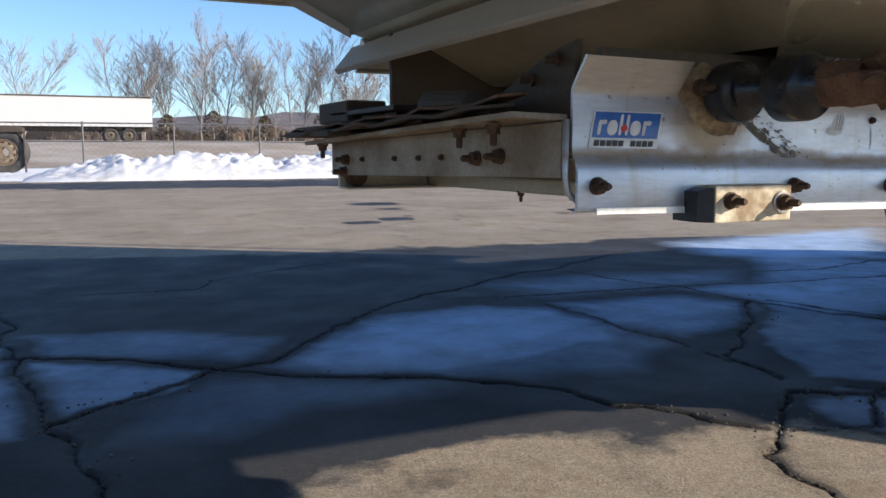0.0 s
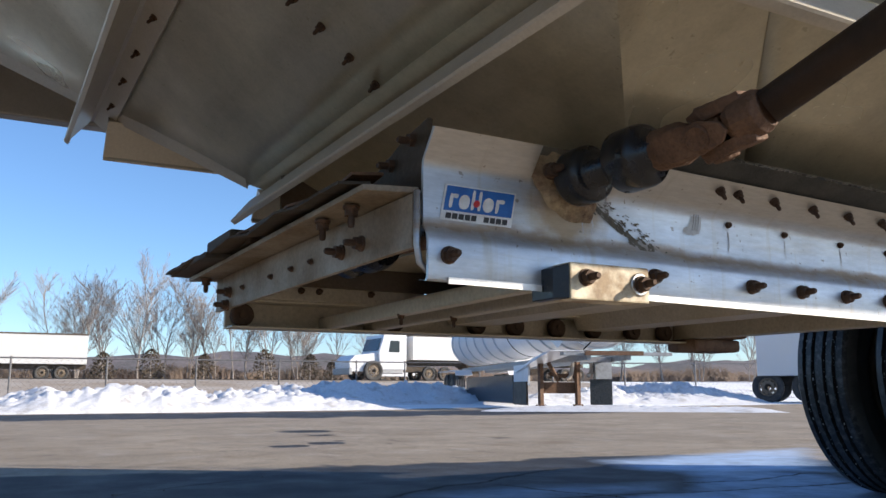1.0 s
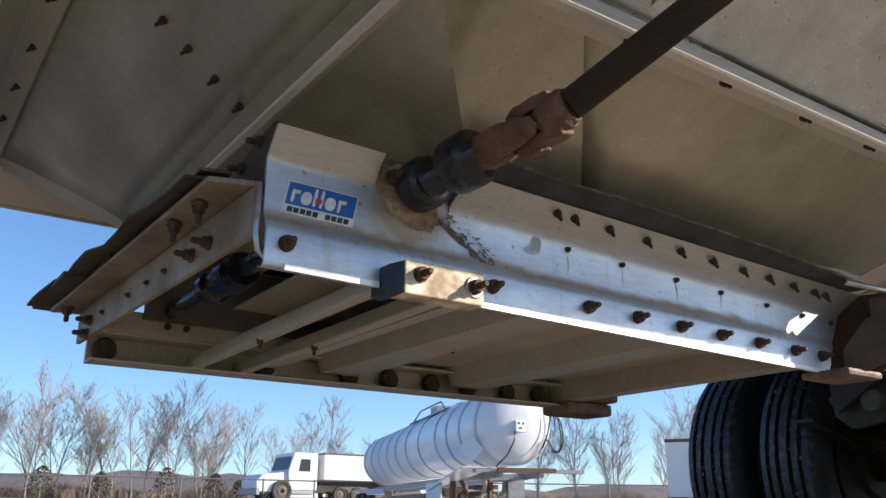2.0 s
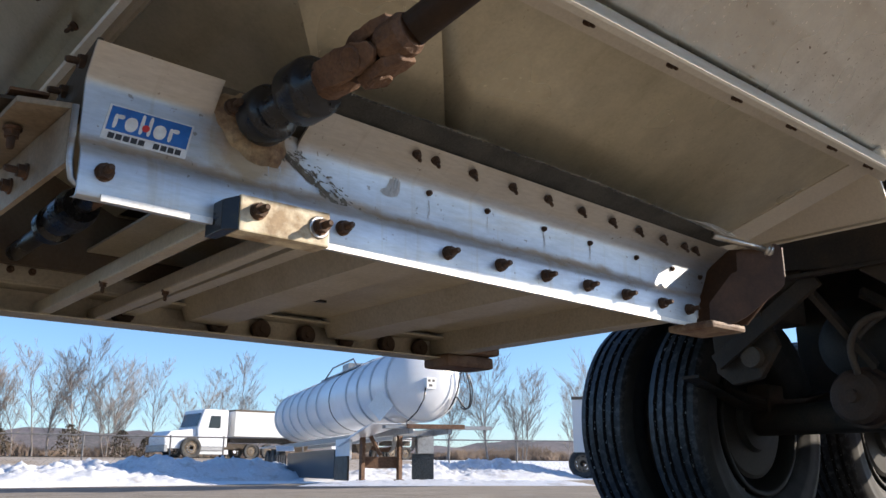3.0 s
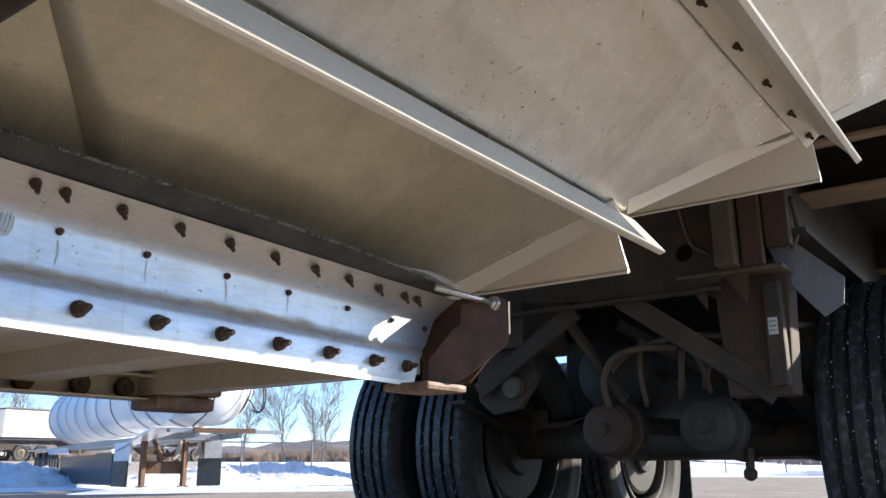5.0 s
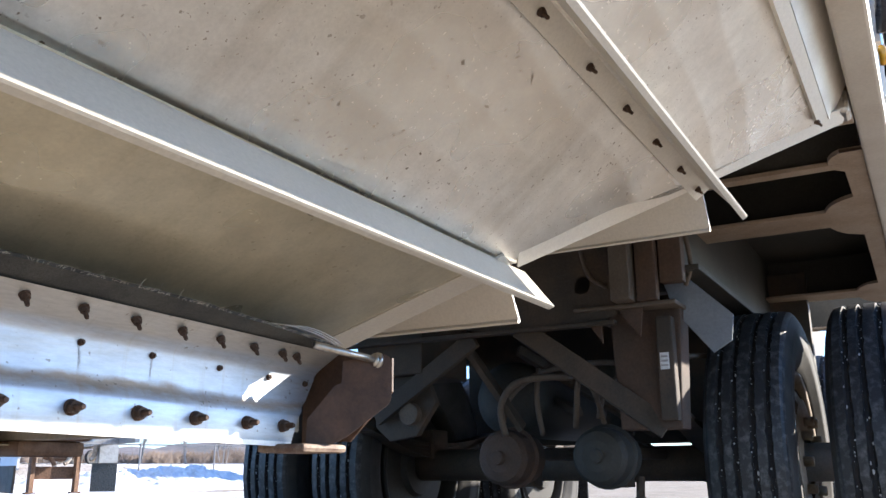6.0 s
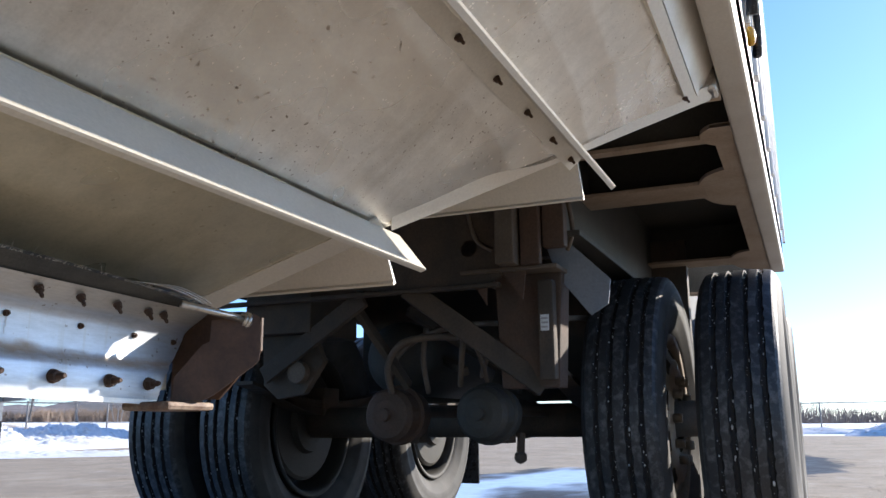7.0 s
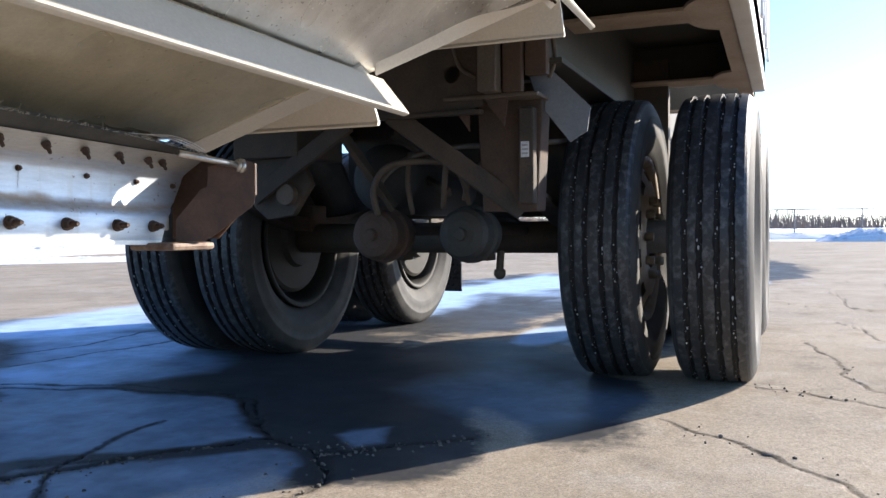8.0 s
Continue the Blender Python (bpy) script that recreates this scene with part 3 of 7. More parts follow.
# wet patches, widened to paint the trailer's shade darker; same terms as ICE
WET_SHADE = [(0.35, 1.86, 0.5, 0.3, 0), (0.9, 4.2, 1.5, 0.75, -8), (0.3, 4.75, 1.2, 0.42, -20), (2.5, 4.25, 1.5, 0.55, -10), (2.45, 1.35, 0.5, 0.35, 0), (3.3, 0.72, 0.62, 0.30, 25), (3.6, 1.2, 0.8, 0.5, 10), (1.7, 3.3, 3.6, 1.15, -7), (3.2, 2.2, 1.6, 0.8, 0), (1.9, 3.0, 2.6, 1.35, -6), (0.4, 2.3, 1.2, 0.6, 0), (3.9, 3.2, 1.4, 0.9, 0), (2.6, 2.0, 1.0, 0.6, 0), (1.0, 1.95, 0.75, 0.28, -12), (2.6, 1.05, 0.5, 0.3, 20), (3.1, 1.35, 0.8, 0.5, 10), (1.85, 1.8, 0.5, 0.35, 0), (0.75, 1.75, 0.3, 0.1, 0), (4.1, 4.15, 1.0, 0.45, -20), (2.02, 1.45, 0.34, 0.28, 0), (2.5, 0.95, 0.35, 0.2, 20),
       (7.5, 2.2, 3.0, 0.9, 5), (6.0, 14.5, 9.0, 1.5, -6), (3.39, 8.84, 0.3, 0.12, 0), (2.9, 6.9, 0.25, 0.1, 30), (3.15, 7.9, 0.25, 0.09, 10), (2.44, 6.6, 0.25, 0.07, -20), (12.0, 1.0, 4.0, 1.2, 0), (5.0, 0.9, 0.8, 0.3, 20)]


CRACK_MEMO = {}


def crack_layer(gx, gy):
    """1 on a crack, falling to 0 a few centimetres beside it."""
    if gx.shape in CRACK_MEMO:
        return CRACK_MEMO[gx.shape]
    wx = gx + (rough_noise(gx, gy, 0.22, 3) - 0.5) * 0.10 + (rough_noise(gx, gy, 0.045, 13) - 0.5) * 0.03
    wy = gy + (rough_noise(gx, gy, 0.22, 7) - 0.5) * 0.10 + (rough_noise(gx, gy, 0.045, 17) - 0.5) * 0.03
    out = np.zeros_like(gx)
    for lines, reach in ((CRACKS_DEEP, 0.062), (CRACKS_FINE, 0.026)):
        for line in lines:
            for (ax, ay), (cx, cy) in zip(line, line[1:]):
                near = (wx > min(ax, cx) - 0.1) & (wx < max(ax, cx) + 0.1) & (wy > min(ay, cy) - 0.1) & (wy < max(ay, cy) + 0.1)
                if not near.any():
                    continue
                px, py, dx, dy = wx[near] - ax, wy[near] - ay, cx - ax, cy - ay
                k = np.clip((px * dx + py * dy) / (dx * dx + dy * dy), 0, 1)
                d = np.hypot(px - k * dx, py - k * dy)
                out[near] = np.maximum(out[near], np.clip(1.0 - d / reach, 0, 1))
    CRACK_MEMO[gx.shape] = out
    return out


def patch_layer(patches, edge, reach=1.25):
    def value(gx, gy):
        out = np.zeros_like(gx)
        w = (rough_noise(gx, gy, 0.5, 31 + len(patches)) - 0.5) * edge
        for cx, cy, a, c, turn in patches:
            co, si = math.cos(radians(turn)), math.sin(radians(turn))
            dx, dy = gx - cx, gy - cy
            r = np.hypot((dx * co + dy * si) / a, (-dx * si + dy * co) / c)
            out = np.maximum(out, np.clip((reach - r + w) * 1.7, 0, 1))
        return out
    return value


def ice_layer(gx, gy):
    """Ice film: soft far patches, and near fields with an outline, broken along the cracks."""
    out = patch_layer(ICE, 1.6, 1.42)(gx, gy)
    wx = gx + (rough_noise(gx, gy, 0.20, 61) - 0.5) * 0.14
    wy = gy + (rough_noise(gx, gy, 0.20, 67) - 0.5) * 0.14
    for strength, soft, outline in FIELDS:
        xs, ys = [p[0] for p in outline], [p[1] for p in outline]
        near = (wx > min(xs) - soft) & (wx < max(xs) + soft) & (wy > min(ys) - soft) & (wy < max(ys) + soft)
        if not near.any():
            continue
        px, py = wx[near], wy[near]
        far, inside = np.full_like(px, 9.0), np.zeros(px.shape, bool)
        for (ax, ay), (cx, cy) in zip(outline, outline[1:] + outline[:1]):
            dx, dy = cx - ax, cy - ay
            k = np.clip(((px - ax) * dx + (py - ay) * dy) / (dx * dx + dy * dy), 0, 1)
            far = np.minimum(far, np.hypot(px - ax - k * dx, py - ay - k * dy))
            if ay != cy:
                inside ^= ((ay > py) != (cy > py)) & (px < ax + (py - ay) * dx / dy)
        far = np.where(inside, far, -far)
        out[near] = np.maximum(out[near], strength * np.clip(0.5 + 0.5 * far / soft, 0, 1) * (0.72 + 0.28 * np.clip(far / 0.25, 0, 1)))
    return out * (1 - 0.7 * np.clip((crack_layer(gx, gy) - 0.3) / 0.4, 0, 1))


def ground_height(gx, gy):
    far = np.clip((gy - 48) / 45, 0, 1.4)
    farx = np.clip((gx - 60) / 60, 0, 1) * np.clip((gy + 40) / 60, 0, 1)
    rise = np.clip((gy - 34) / 14, 0, 1)
    z = 0.97 * rise * rise * (3 - 2 * rise) + 0.48 * np.clip((gy - 52) / 40, 0, 1.4) + 0.6 * farx * (1 - np.clip(far, 0, 1))
    z = z + np.where(np.hypot(gx, gy) < 30, (rough_noise(gx, gy, 1.6, 41) - 0.5) * 0.012, 0)
    return z - np.clip(crack_layer(gx, gy) - 0.82, 0, 1) * 0.05


def field_layer(gx, gy):
    return np.clip((gy - 31) / 3, 0, 1) + np.clip((gx - 62) / 6, 0, 1) * (gy < 36) + np.clip((-gx - 60) / 6, 0, 1)


def snow_layer(gx, gy):
    edge = 16.2 + 0.30 * (gx < 6) + 1.5 * (rough_noise(gx, gy, 3.0, 51) - 0.5)
    lot = np.clip((gy - edge) / 1.2, 0, 1) * np.clip((31 - gy) / 3, 0, 1) * 0.75
    strip_x = np.clip((gx - 34) / 4, 0, 1) * 0.62
    return np.maximum(lot, strip_x)


def spaced(lo, hi, step, end_lo, end_hi, grow=1.13):
    mid = list(np.arange(lo, hi, step))
    up, d = [mid[-1]], step
    while up[-1] < end_hi:
        d *= grow
        up.append(up[-1] + d)
    down, d = [mid[0]], step
    while down[-1] > end_lo:
        d *= grow
        down.append(down[-1] - d)
    return np.array(down[:0:-1] + mid + up[1:])


GROUND = ground_material()
ground = new("ground", grid_mesh("ground", spaced(-0.1, 4.6, 0.009, -2500, 3500, 1.1), spaced(-0.6, 4.4, 0.009, -2500, 3500, 1.1), ground_height, GROUND,
             (("crack", crack_layer), ("ice", ice_layer), ("wet_shade", patch_layer(WET_SHADE, 0.6)), ("field", field_layer), ("snow", snow_layer))))
tagged(ground, "worn cracked grey pavement with ice film, wet patches and painted shade", "ground", kind="structure")



def crumbs_along(lines, count, seed):
    """Loose crumbs of broken pavement lying in and beside the cracks."""
    rng = random.Random(seed)
    bm = bmesh.new()
    for _ in range(count):
        line = rng.choice(lines)
        i = rng.randrange(len(line) - 1)
        k = rng.random()
        x = line[i][0] + (line[i + 1][0] - line[i][0]) * k + rng.gauss(0, 0.045)
        y = line[i][1] + (line[i + 1][1] - line[i][1]) * k + rng.gauss(0, 0.045)
        if x < -0.4 or x > 6 or y > 4.6 or noise.noise(Vector((x * 1.7, y * 1.7, 4))) < -0.12:
            continue
        s = 0.0016 + 0.0055 * rng.random() ** 3
        m = Matrix.LocRotScale((x, y, s * 0.3 - 0.002), Euler((rng.random() * 6, rng.random() * 6, rng.random() * 6)), (1, rng.uniform(0.6, 1), rng.uniform(0.4, 0.8)))
        bmesh.ops.create_icosphere(bm, subdivisions=1, radius=s, matrix=m)
    me = mesh_of("pavement_crumbs", bm, material("pavement_crumb", (0.09, 0.08, 0.068), 0.95, 0.0, (0.17, 0.15, 0.125), 30, 4, (0.4, 0.6)))
    tagged(new("pavement_crumbs", me), "loose dark crumbs of broken pavement along the cracks", "gravel", kind="stuff")


crumbs_along(CRACKS_DEEP, 1500, 4)
crumbs_along(CRACKS_FINE[:9], 500, 8)

# ---- the grain trailer that the camera looks under ----
trailer = thing("grain_trailer", (1.0, 1.4, 0.0), "white aluminium hopper-bottom grain trailer standing on the lot, seen from below", "trailer")
NUT = bolt_mesh("nut_large", 0.0090, 0.0205, BOLT)
NUT_SMALL = bolt_mesh("nut_small", 0.0058, 0.0140, BOLT)
RIVET = bolt_mesh("rivet_head", 0.0042, 0.006, BOLT)


def side_z(y):
    return 0.976 + 0.80 * (0.367 - y)


def front_z(x):
    return 0.696 + 0.82 * (0.769 - x)


def rear_z(x):
    return 0.669 + 0.615 * (x - 1.557)


N_SIDE = Vector((0, -0.80, -1)).normalized()
N_FRONT = Vector((-0.82, 0, -1)).normalized()
N_REAR = Vector((0.615, 0, -1)).normalized()
N_FAR = Vector((0, 0.66, -1)).normalized()
BODY_BOTTOM = 1.17


def far_y(z):
    return 1.54 + (z - 0.79) * 1.51


def hip_near_front(z):
    return (0.769 - (z - 0.696) / 0.82, 0.717 - (z - 0.696) / 0.80, z)


def hip_near_rear(z):
    return (1.557 + (z - 0.669) / 0.615, 0.751 - (z - 0.669) / 0.80, z)


def hip_far_front(z):
    return (0.769 - (z - 0.696) / 0.82, far_y(z), z)


def hip_far_rear(z):
    return (1.557 + (z - 0.669) / 0.615, far_y(z), z)


def sheet(name, outline, n, label="", dents=0.0, seed=0):
    """A sheet of the hopper: a plate cut into small fields and pressed slightly out of true."""
    bm = bmesh.new()
    plate(bm, outline, 0.004)
    if dents:
        bmesh.ops.triangulate(bm, faces=[f for f in bm.faces if len(f.verts) > 4])
        bmesh.ops.subdivide_edges(bm, edges=bm.edges[:], cuts=46 if seed == 1 else 16, use_grid_fill=True)
        for v in bm.verts:
            q = v.co * 2.4 + Vector((seed * 7.3, 0, 0))
            d = noise.noise(q) * dents + noise.noise(q * 2.6) * dents * 0.4
            if seed == 1:
                mid = min(1.0, max(0.0, (z_top - 0.02 - v.co.z) / 0.08)) * min(1.0, max(0.0, (v.co.z - z_knee - 0.02) / 0.09))
                d = (d + 0.0060 * noise.noise(Vector((v.co.x * 6.5 + v.co.y * 2.2, v.co.y * 1.6, 4.0)))) * (0.12 + 0.88 * mid)
            v.co -= n * d
    return part(name, bm, SHEET_PALE if seed == 1 else SHEET, trailer, label, smooth=bool(dents))


z_top, z_knee, z_low = 1.125, 0.795, 0.704
LOW_NF, LOW_NR = (0.838, 0.800, z_low), (1.700, 0.800, z_low)
LOW_FF, LOW_FR = (0.838, 1.400, z_low), (1.700, 1.400, z_low)


def sunk(p, n, d):
    return tuple(Vector(p) - Vector(n) * d)


# near side: upper and lower sheets, each folded once near the front hip
fold_up = sunk((0.455, 0.181, side_z(0.181)), N_SIDE, 0.005)
fold_knee = sunk((0.830, 0.593, z_knee), N_SIDE, 0.005)
fold_low = sunk((1.017, 0.800, z_low), N_SIDE, 0.005)
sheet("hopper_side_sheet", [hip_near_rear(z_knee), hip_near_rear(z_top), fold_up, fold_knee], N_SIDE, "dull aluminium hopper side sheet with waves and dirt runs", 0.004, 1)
sheet("hopper_corner_sheet", [fold_knee, fold_up, hip_near_front(z_top), hip_near_front(z_knee)], N_SIDE)
def tucked(top, low):
    """The sheet's lower corner, carried on below the trap's opening."""
    return tuple(Vector(low).lerp(Vector(top), -0.2))


sheet("hopper_side_sheet", [tucked(hip_near_rear(z_knee), LOW_NR), hip_near_rear(z_knee), fold_knee, tucked(fold_knee, fold_low)], N_SIDE, "dull aluminium hopper side sheet above the trap", 0.003, 5)
sheet("hopper_corner_sheet", [tucked(fold_knee, fold_low), fold_knee, hip_near_front(z_knee), tucked(hip_near_front(z_knee), LOW_NF)], N_SIDE)
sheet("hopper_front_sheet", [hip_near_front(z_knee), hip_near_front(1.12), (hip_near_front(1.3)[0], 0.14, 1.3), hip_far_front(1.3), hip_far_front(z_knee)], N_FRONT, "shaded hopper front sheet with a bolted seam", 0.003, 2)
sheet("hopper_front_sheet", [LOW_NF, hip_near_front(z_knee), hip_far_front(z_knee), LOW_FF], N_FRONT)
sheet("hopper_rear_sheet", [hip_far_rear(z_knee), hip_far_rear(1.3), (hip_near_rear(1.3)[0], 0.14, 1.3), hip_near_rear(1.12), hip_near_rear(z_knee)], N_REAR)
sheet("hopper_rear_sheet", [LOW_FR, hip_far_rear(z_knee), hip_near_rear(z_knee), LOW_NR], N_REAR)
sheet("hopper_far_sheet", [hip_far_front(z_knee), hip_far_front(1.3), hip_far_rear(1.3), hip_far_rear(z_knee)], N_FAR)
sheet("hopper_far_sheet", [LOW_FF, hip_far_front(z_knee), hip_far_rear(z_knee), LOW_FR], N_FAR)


def stiffener(name, a, c, n, down, leg, flange, bolts=(), label="", leg_at_low=False):
    """A bent angle on a sheet from a to c: a flange that lies on the sheet, running down the slope, and a leg that stands off it."""
    a, c, n, down = Vector(a), Vector(c), Vector(n).normalized(), Vector(down).normalized()
    bm = bmesh.new()
    t, hem = 0.006, 0.0105
    prof = [(0, 0), (0, leg), (hem * 0.3, leg + 0.0008), (hem, leg), (hem, leg - 0.004), (t, leg - 0.007), (t, t * 1.7), (t * 1.7, t), (flange, t), (flange, 0)]
    ring_a = [a + down * x + n * (y + 0.002) for x, y in prof]
    ring_c = [c + down * x + n * (y + 0.002) for x, y in prof]
    hull(bm, ring_a, ring_c, 0)
    bmesh.ops.recalc_face_normals(bm, faces=bm.faces[:])
    ob = part(name, bm, STIFF, trailer, label)
    for k in bolts:
        q = a.lerp(c, k) + down * flange * 0.62 + n * (t + 0.002)
        place_bolt(NUT_SMALL, q, n, ob)
    return ob


down_side = Vector((0, 1, -0.80)).normalized()
down_front = Vector((1, 0, -0.82)).normalized()
down_rear = Vector((-1, 0, -0.615)).normalized()
down_far = Vector((0, -1, -0.66)).normalized()


def shares(x0, x1, xs):
    return [(x - x0) / (x1 - x0) for x in xs]


S1Y, S2Y = 0.593, 0.357
stiffener("stiffener", (0.55, S1Y, side_z(S1Y)), (1.810, S1Y, side_z(S1Y)), N_SIDE, (0, 1, -0.44), 0.0755, 0.036,
          shares(0.55, 1.810, [0.75, 0.9, 1.05, 1.2, 1.34, 1.48, 1.6, 1.72]), "white bent angle bolted along the hopper side")
stiffener("stiffener", (0.30, S2Y, side_z(S2Y)), (2.090, S2Y, side_z(S2Y)), N_SIDE, down_side, 0.089, 0.040,
          shares(0.30, 2.090, [0.95, 1.1, 1.24, 1.383, 1.527, 1.664, 1.80, 1.935, 2.05]))
stiffener("stiffener", (0.665, 0.52, front_z(0.665)), (0.665, 1.60, front_z(0.665)), N_FRONT, down_front, 0.052, 0.014)
stiffener("stiffener", (0.420, 0.30, front_z(0.420)), (0.420, 1.880, front_z(0.420)), N_FRONT, down_front, 0.075, 0.048,
          shares(0.30, 1.880, [0.9, 1.03, 1.157, 1.304, 1.445, 1.577, 1.72]))
S1R, S2R = 1.835, 2.170
stiffener("stiffener", (S1R, 0.643, rear_z(S1R)), (S1R, 1.9, rear_z(S1R)), N_REAR, down_rear, 0.122, 0.036)
stiffener("stiffener", (S2R, 0.393, rear_z(S2R)), (S2R, 2.1, rear_z(S2R)), N_REAR, down_rear, 0.126, 0.036)
stiffener("stiffener", (0.66, far_y(0.79), 0.79), (1.8, far_y(0.79), 0.79), N_FAR, down_far, 0.06, 0.03)
stiffener("stiffener", (0.440, far_y(0.96), 0.96), (2.1, far_y(0.96), 0.96), N_FAR, down_far, 0.085, 0.03)
# the bolted seam down the front sheet
for x in (0.507, 0.542, 0.575, 0.611, 0.644):
    place_bolt(NUT_SMALL, Vector((x, 1.007, front_z(x))) + N_FRONT * 0.001, N_FRONT, trailer)


def hip_strap(name, a, c, n, inward, wide):
    """A flat strap welded over a hip of the hopper, with a dark lap line."""
    a, c, n, w = Vector(a), Vector(c), Vector(n).normalized(), Vector(inward)
    d = (c - a).normalized()
    w = (w - d * w.dot(d)).normalized()
    bm = bmesh.new()
    hull(bm, [a + n * 0.001, a + w * wide + n * 0.001, a + w * wide + n * 0.0045, a - w * 0.006 + n * 0.0045],
         [c + n * 0.001, c + w * wide + n * 0.001, c + w * wide + n * 0.0045, c - w * 0.006 + n * 0.0045], 0)
    bmesh.ops.recalc_face_normals(bm, faces=bm.faces[:])
    return part(name, bm, STIFF, trailer)


hip_strap("hip_strap", hip_near_rear(0.80), hip_near_rear(1.15), N_SIDE, (-1, 0.2, 0), 0.034)
hip_strap("hip_strap", Vector(LOW_NR).lerp(Vector(hip_near_rear(0.795)), -0.45), hip_near_rear(0.795), (0, -0.44, -1), (-1, 0.1, 0), 0.050)
hip_strap("hip_strap", hip_far_front(0.796), hip_far_front(1.29), N_FRONT, (0.2, -1, 0), 0.030)

# upper fold of the hopper side and the plate up to the side rail
bm = bmesh.new()
strip(bm, [(-3.0, 0.180, side_z(0.180) - 0.004), (2.24, 0.180, side_z(0.180) - 0.004)], (0, -0.78, 0.62), 0.022, 0.012)
fold = part("hopper_top_lip", bm, STIFF, trailer)
place_bolt(NUT_SMALL, (2.225, 0.186, side_z(0.186) - 0.01), N_SIDE, fold)
bm = bmesh.new()
plate(bm, [(-3.2, 0.168, 1.134), (2.30, 0.168, 1.134), (2.30, 0.132, 1.205), (-3.2, 0.132, 1.205)], 0.004)
part("filler_plate", bm, SKIRT, trailer)

# side rails, the walls above them and the end walls
X_FRONT, X_REAR = -7.2, 4.7
Y_NEAR, Y_FAR = 0.075, 2.64
for name, y0, y1 in (("side_rail", Y_NEAR, 0.130), ("side_rail", Y_FAR - 0.055, Y_FAR)):
    bm = bmesh.new()
    box(bm, (X_FRONT, y0, BODY_BOTTOM), (X_REAR, y1, BODY_BOTTOM + 0.16), 0.006)
    rail = part(name, bm, SKIRT, trailer, "cream bottom side rail of the trailer")
for y in (Y_NEAR + 0.018, Y_FAR):
    bm = bmesh.new()
    box(bm, (X_FRONT, y - 0.018, BODY_BOTTOM + 0.06), (X_REAR, y + 0.022, 2.85))
    wall = part("side_wall", bm, WALL, trailer, "white ribbed trailer wall")
    bm = bmesh.new()
    box(bm, (0, y - 0.030 if y < 1 else y + 0.023, BODY_BOTTOM + 0.18), (0.05, y - 0.0185 if y < 1 else y + 0.036, 2.8))
    rib_me = mesh_of("rib", bm, WALL)
    for k in range(40):
        rib = new("rib", rib_me)
        rib.parent = wall
        rib.matrix_parent_inverse = wall.matrix_world.inverted()
        rib.location.x = X_FRONT + 0.2 + k * 0.305
for x in (X_FRONT, X_REAR - 0.04):
    bm = bmesh.new()
    box(bm, (x, Y_NEAR + 0.03, BODY_BOTTOM + 0.1), (x + 0.04, Y_FAR - 0.01, 2.85))
    part("end_wall", bm, WALL, trailer)
bm = bmesh.new()
box(bm, (X_FRONT + 0.05, Y_NEAR + 0.03, 2.80), (X_REAR - 0.05, Y_FAR - 0.02, 2.83))
part("roof_tarp", bm, BLACK, trailer)
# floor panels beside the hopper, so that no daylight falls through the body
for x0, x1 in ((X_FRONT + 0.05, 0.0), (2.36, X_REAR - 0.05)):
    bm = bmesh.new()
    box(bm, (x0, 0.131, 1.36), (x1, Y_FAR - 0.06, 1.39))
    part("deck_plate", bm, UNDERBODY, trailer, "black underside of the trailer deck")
bm = bmesh.new()
box(bm, (-0.02, 1.9, 1.30), (2.42, Y_FAR - 0.06, 1.33))
box(bm, (-0.05, 0.131, 1.29), (0.22, 1.95, 1.32))
part("deck_plate", bm, CHASSIS, trailer)
# an unseen hopper, added ahead of the one above the camera to block light
bm = bmesh.new()
hull(bm, [(-2.25, 0.85, 0.62), (-1.30, 0.85, 0.62), (-1.30, 1.45, 0.62), (-2.25, 1.45, 0.62)], [(-3.35, 0.19, 1.19), (-0.22, 0.19, 1.19), (-0.22, 2.5, 1.19), (-3.35, 2.5, 1.19)], 0)
bmesh.ops.recalc_face_normals(bm, faces=bm.faces[:])
part("unseen_hopper", bm, SHEET, trailer, "unseen dull aluminium front hopper, added to block light")
# amber marker lamp and clutter on the outside of the wall
bm = bmesh.new()
lathe(bm, (2.45, Y_NEAR - 0.004, 1.315), (2.45, Y_NEAR - 0.05, 1.315), [(0, 0.020), (0.006, 0.022), (0.012, 0.020), (0.016, 0.014), (0.018, 0.004)], 16)
part("marker_lamp", bm, AMBER, trailer, "small amber marker lamp", smooth=True)
for path, r in (([(2.30, 0.058, 1.75), (2.36, 0.052, 1.55), (2.45, 0.048, 1.42), (2.52, 0.050, 1.36), (2.50, 0.056, 1.29)], 0.010),
                ([(2.25, 0.056, 1.8), (2.33, 0.046, 1.6), (2.42, 0.050, 1.45), (2.44, 0.056, 1.36)], 0.013)):
    bm = bmesh.new()
    tube(bm, path, r)
    part("cable", bm, BLACK, trailer, "black cable clipped to the wall", smooth=True)

# ---- the roller trap under the hopper ----
X0, X1 = 0.614, 1.540
YW = 0.829


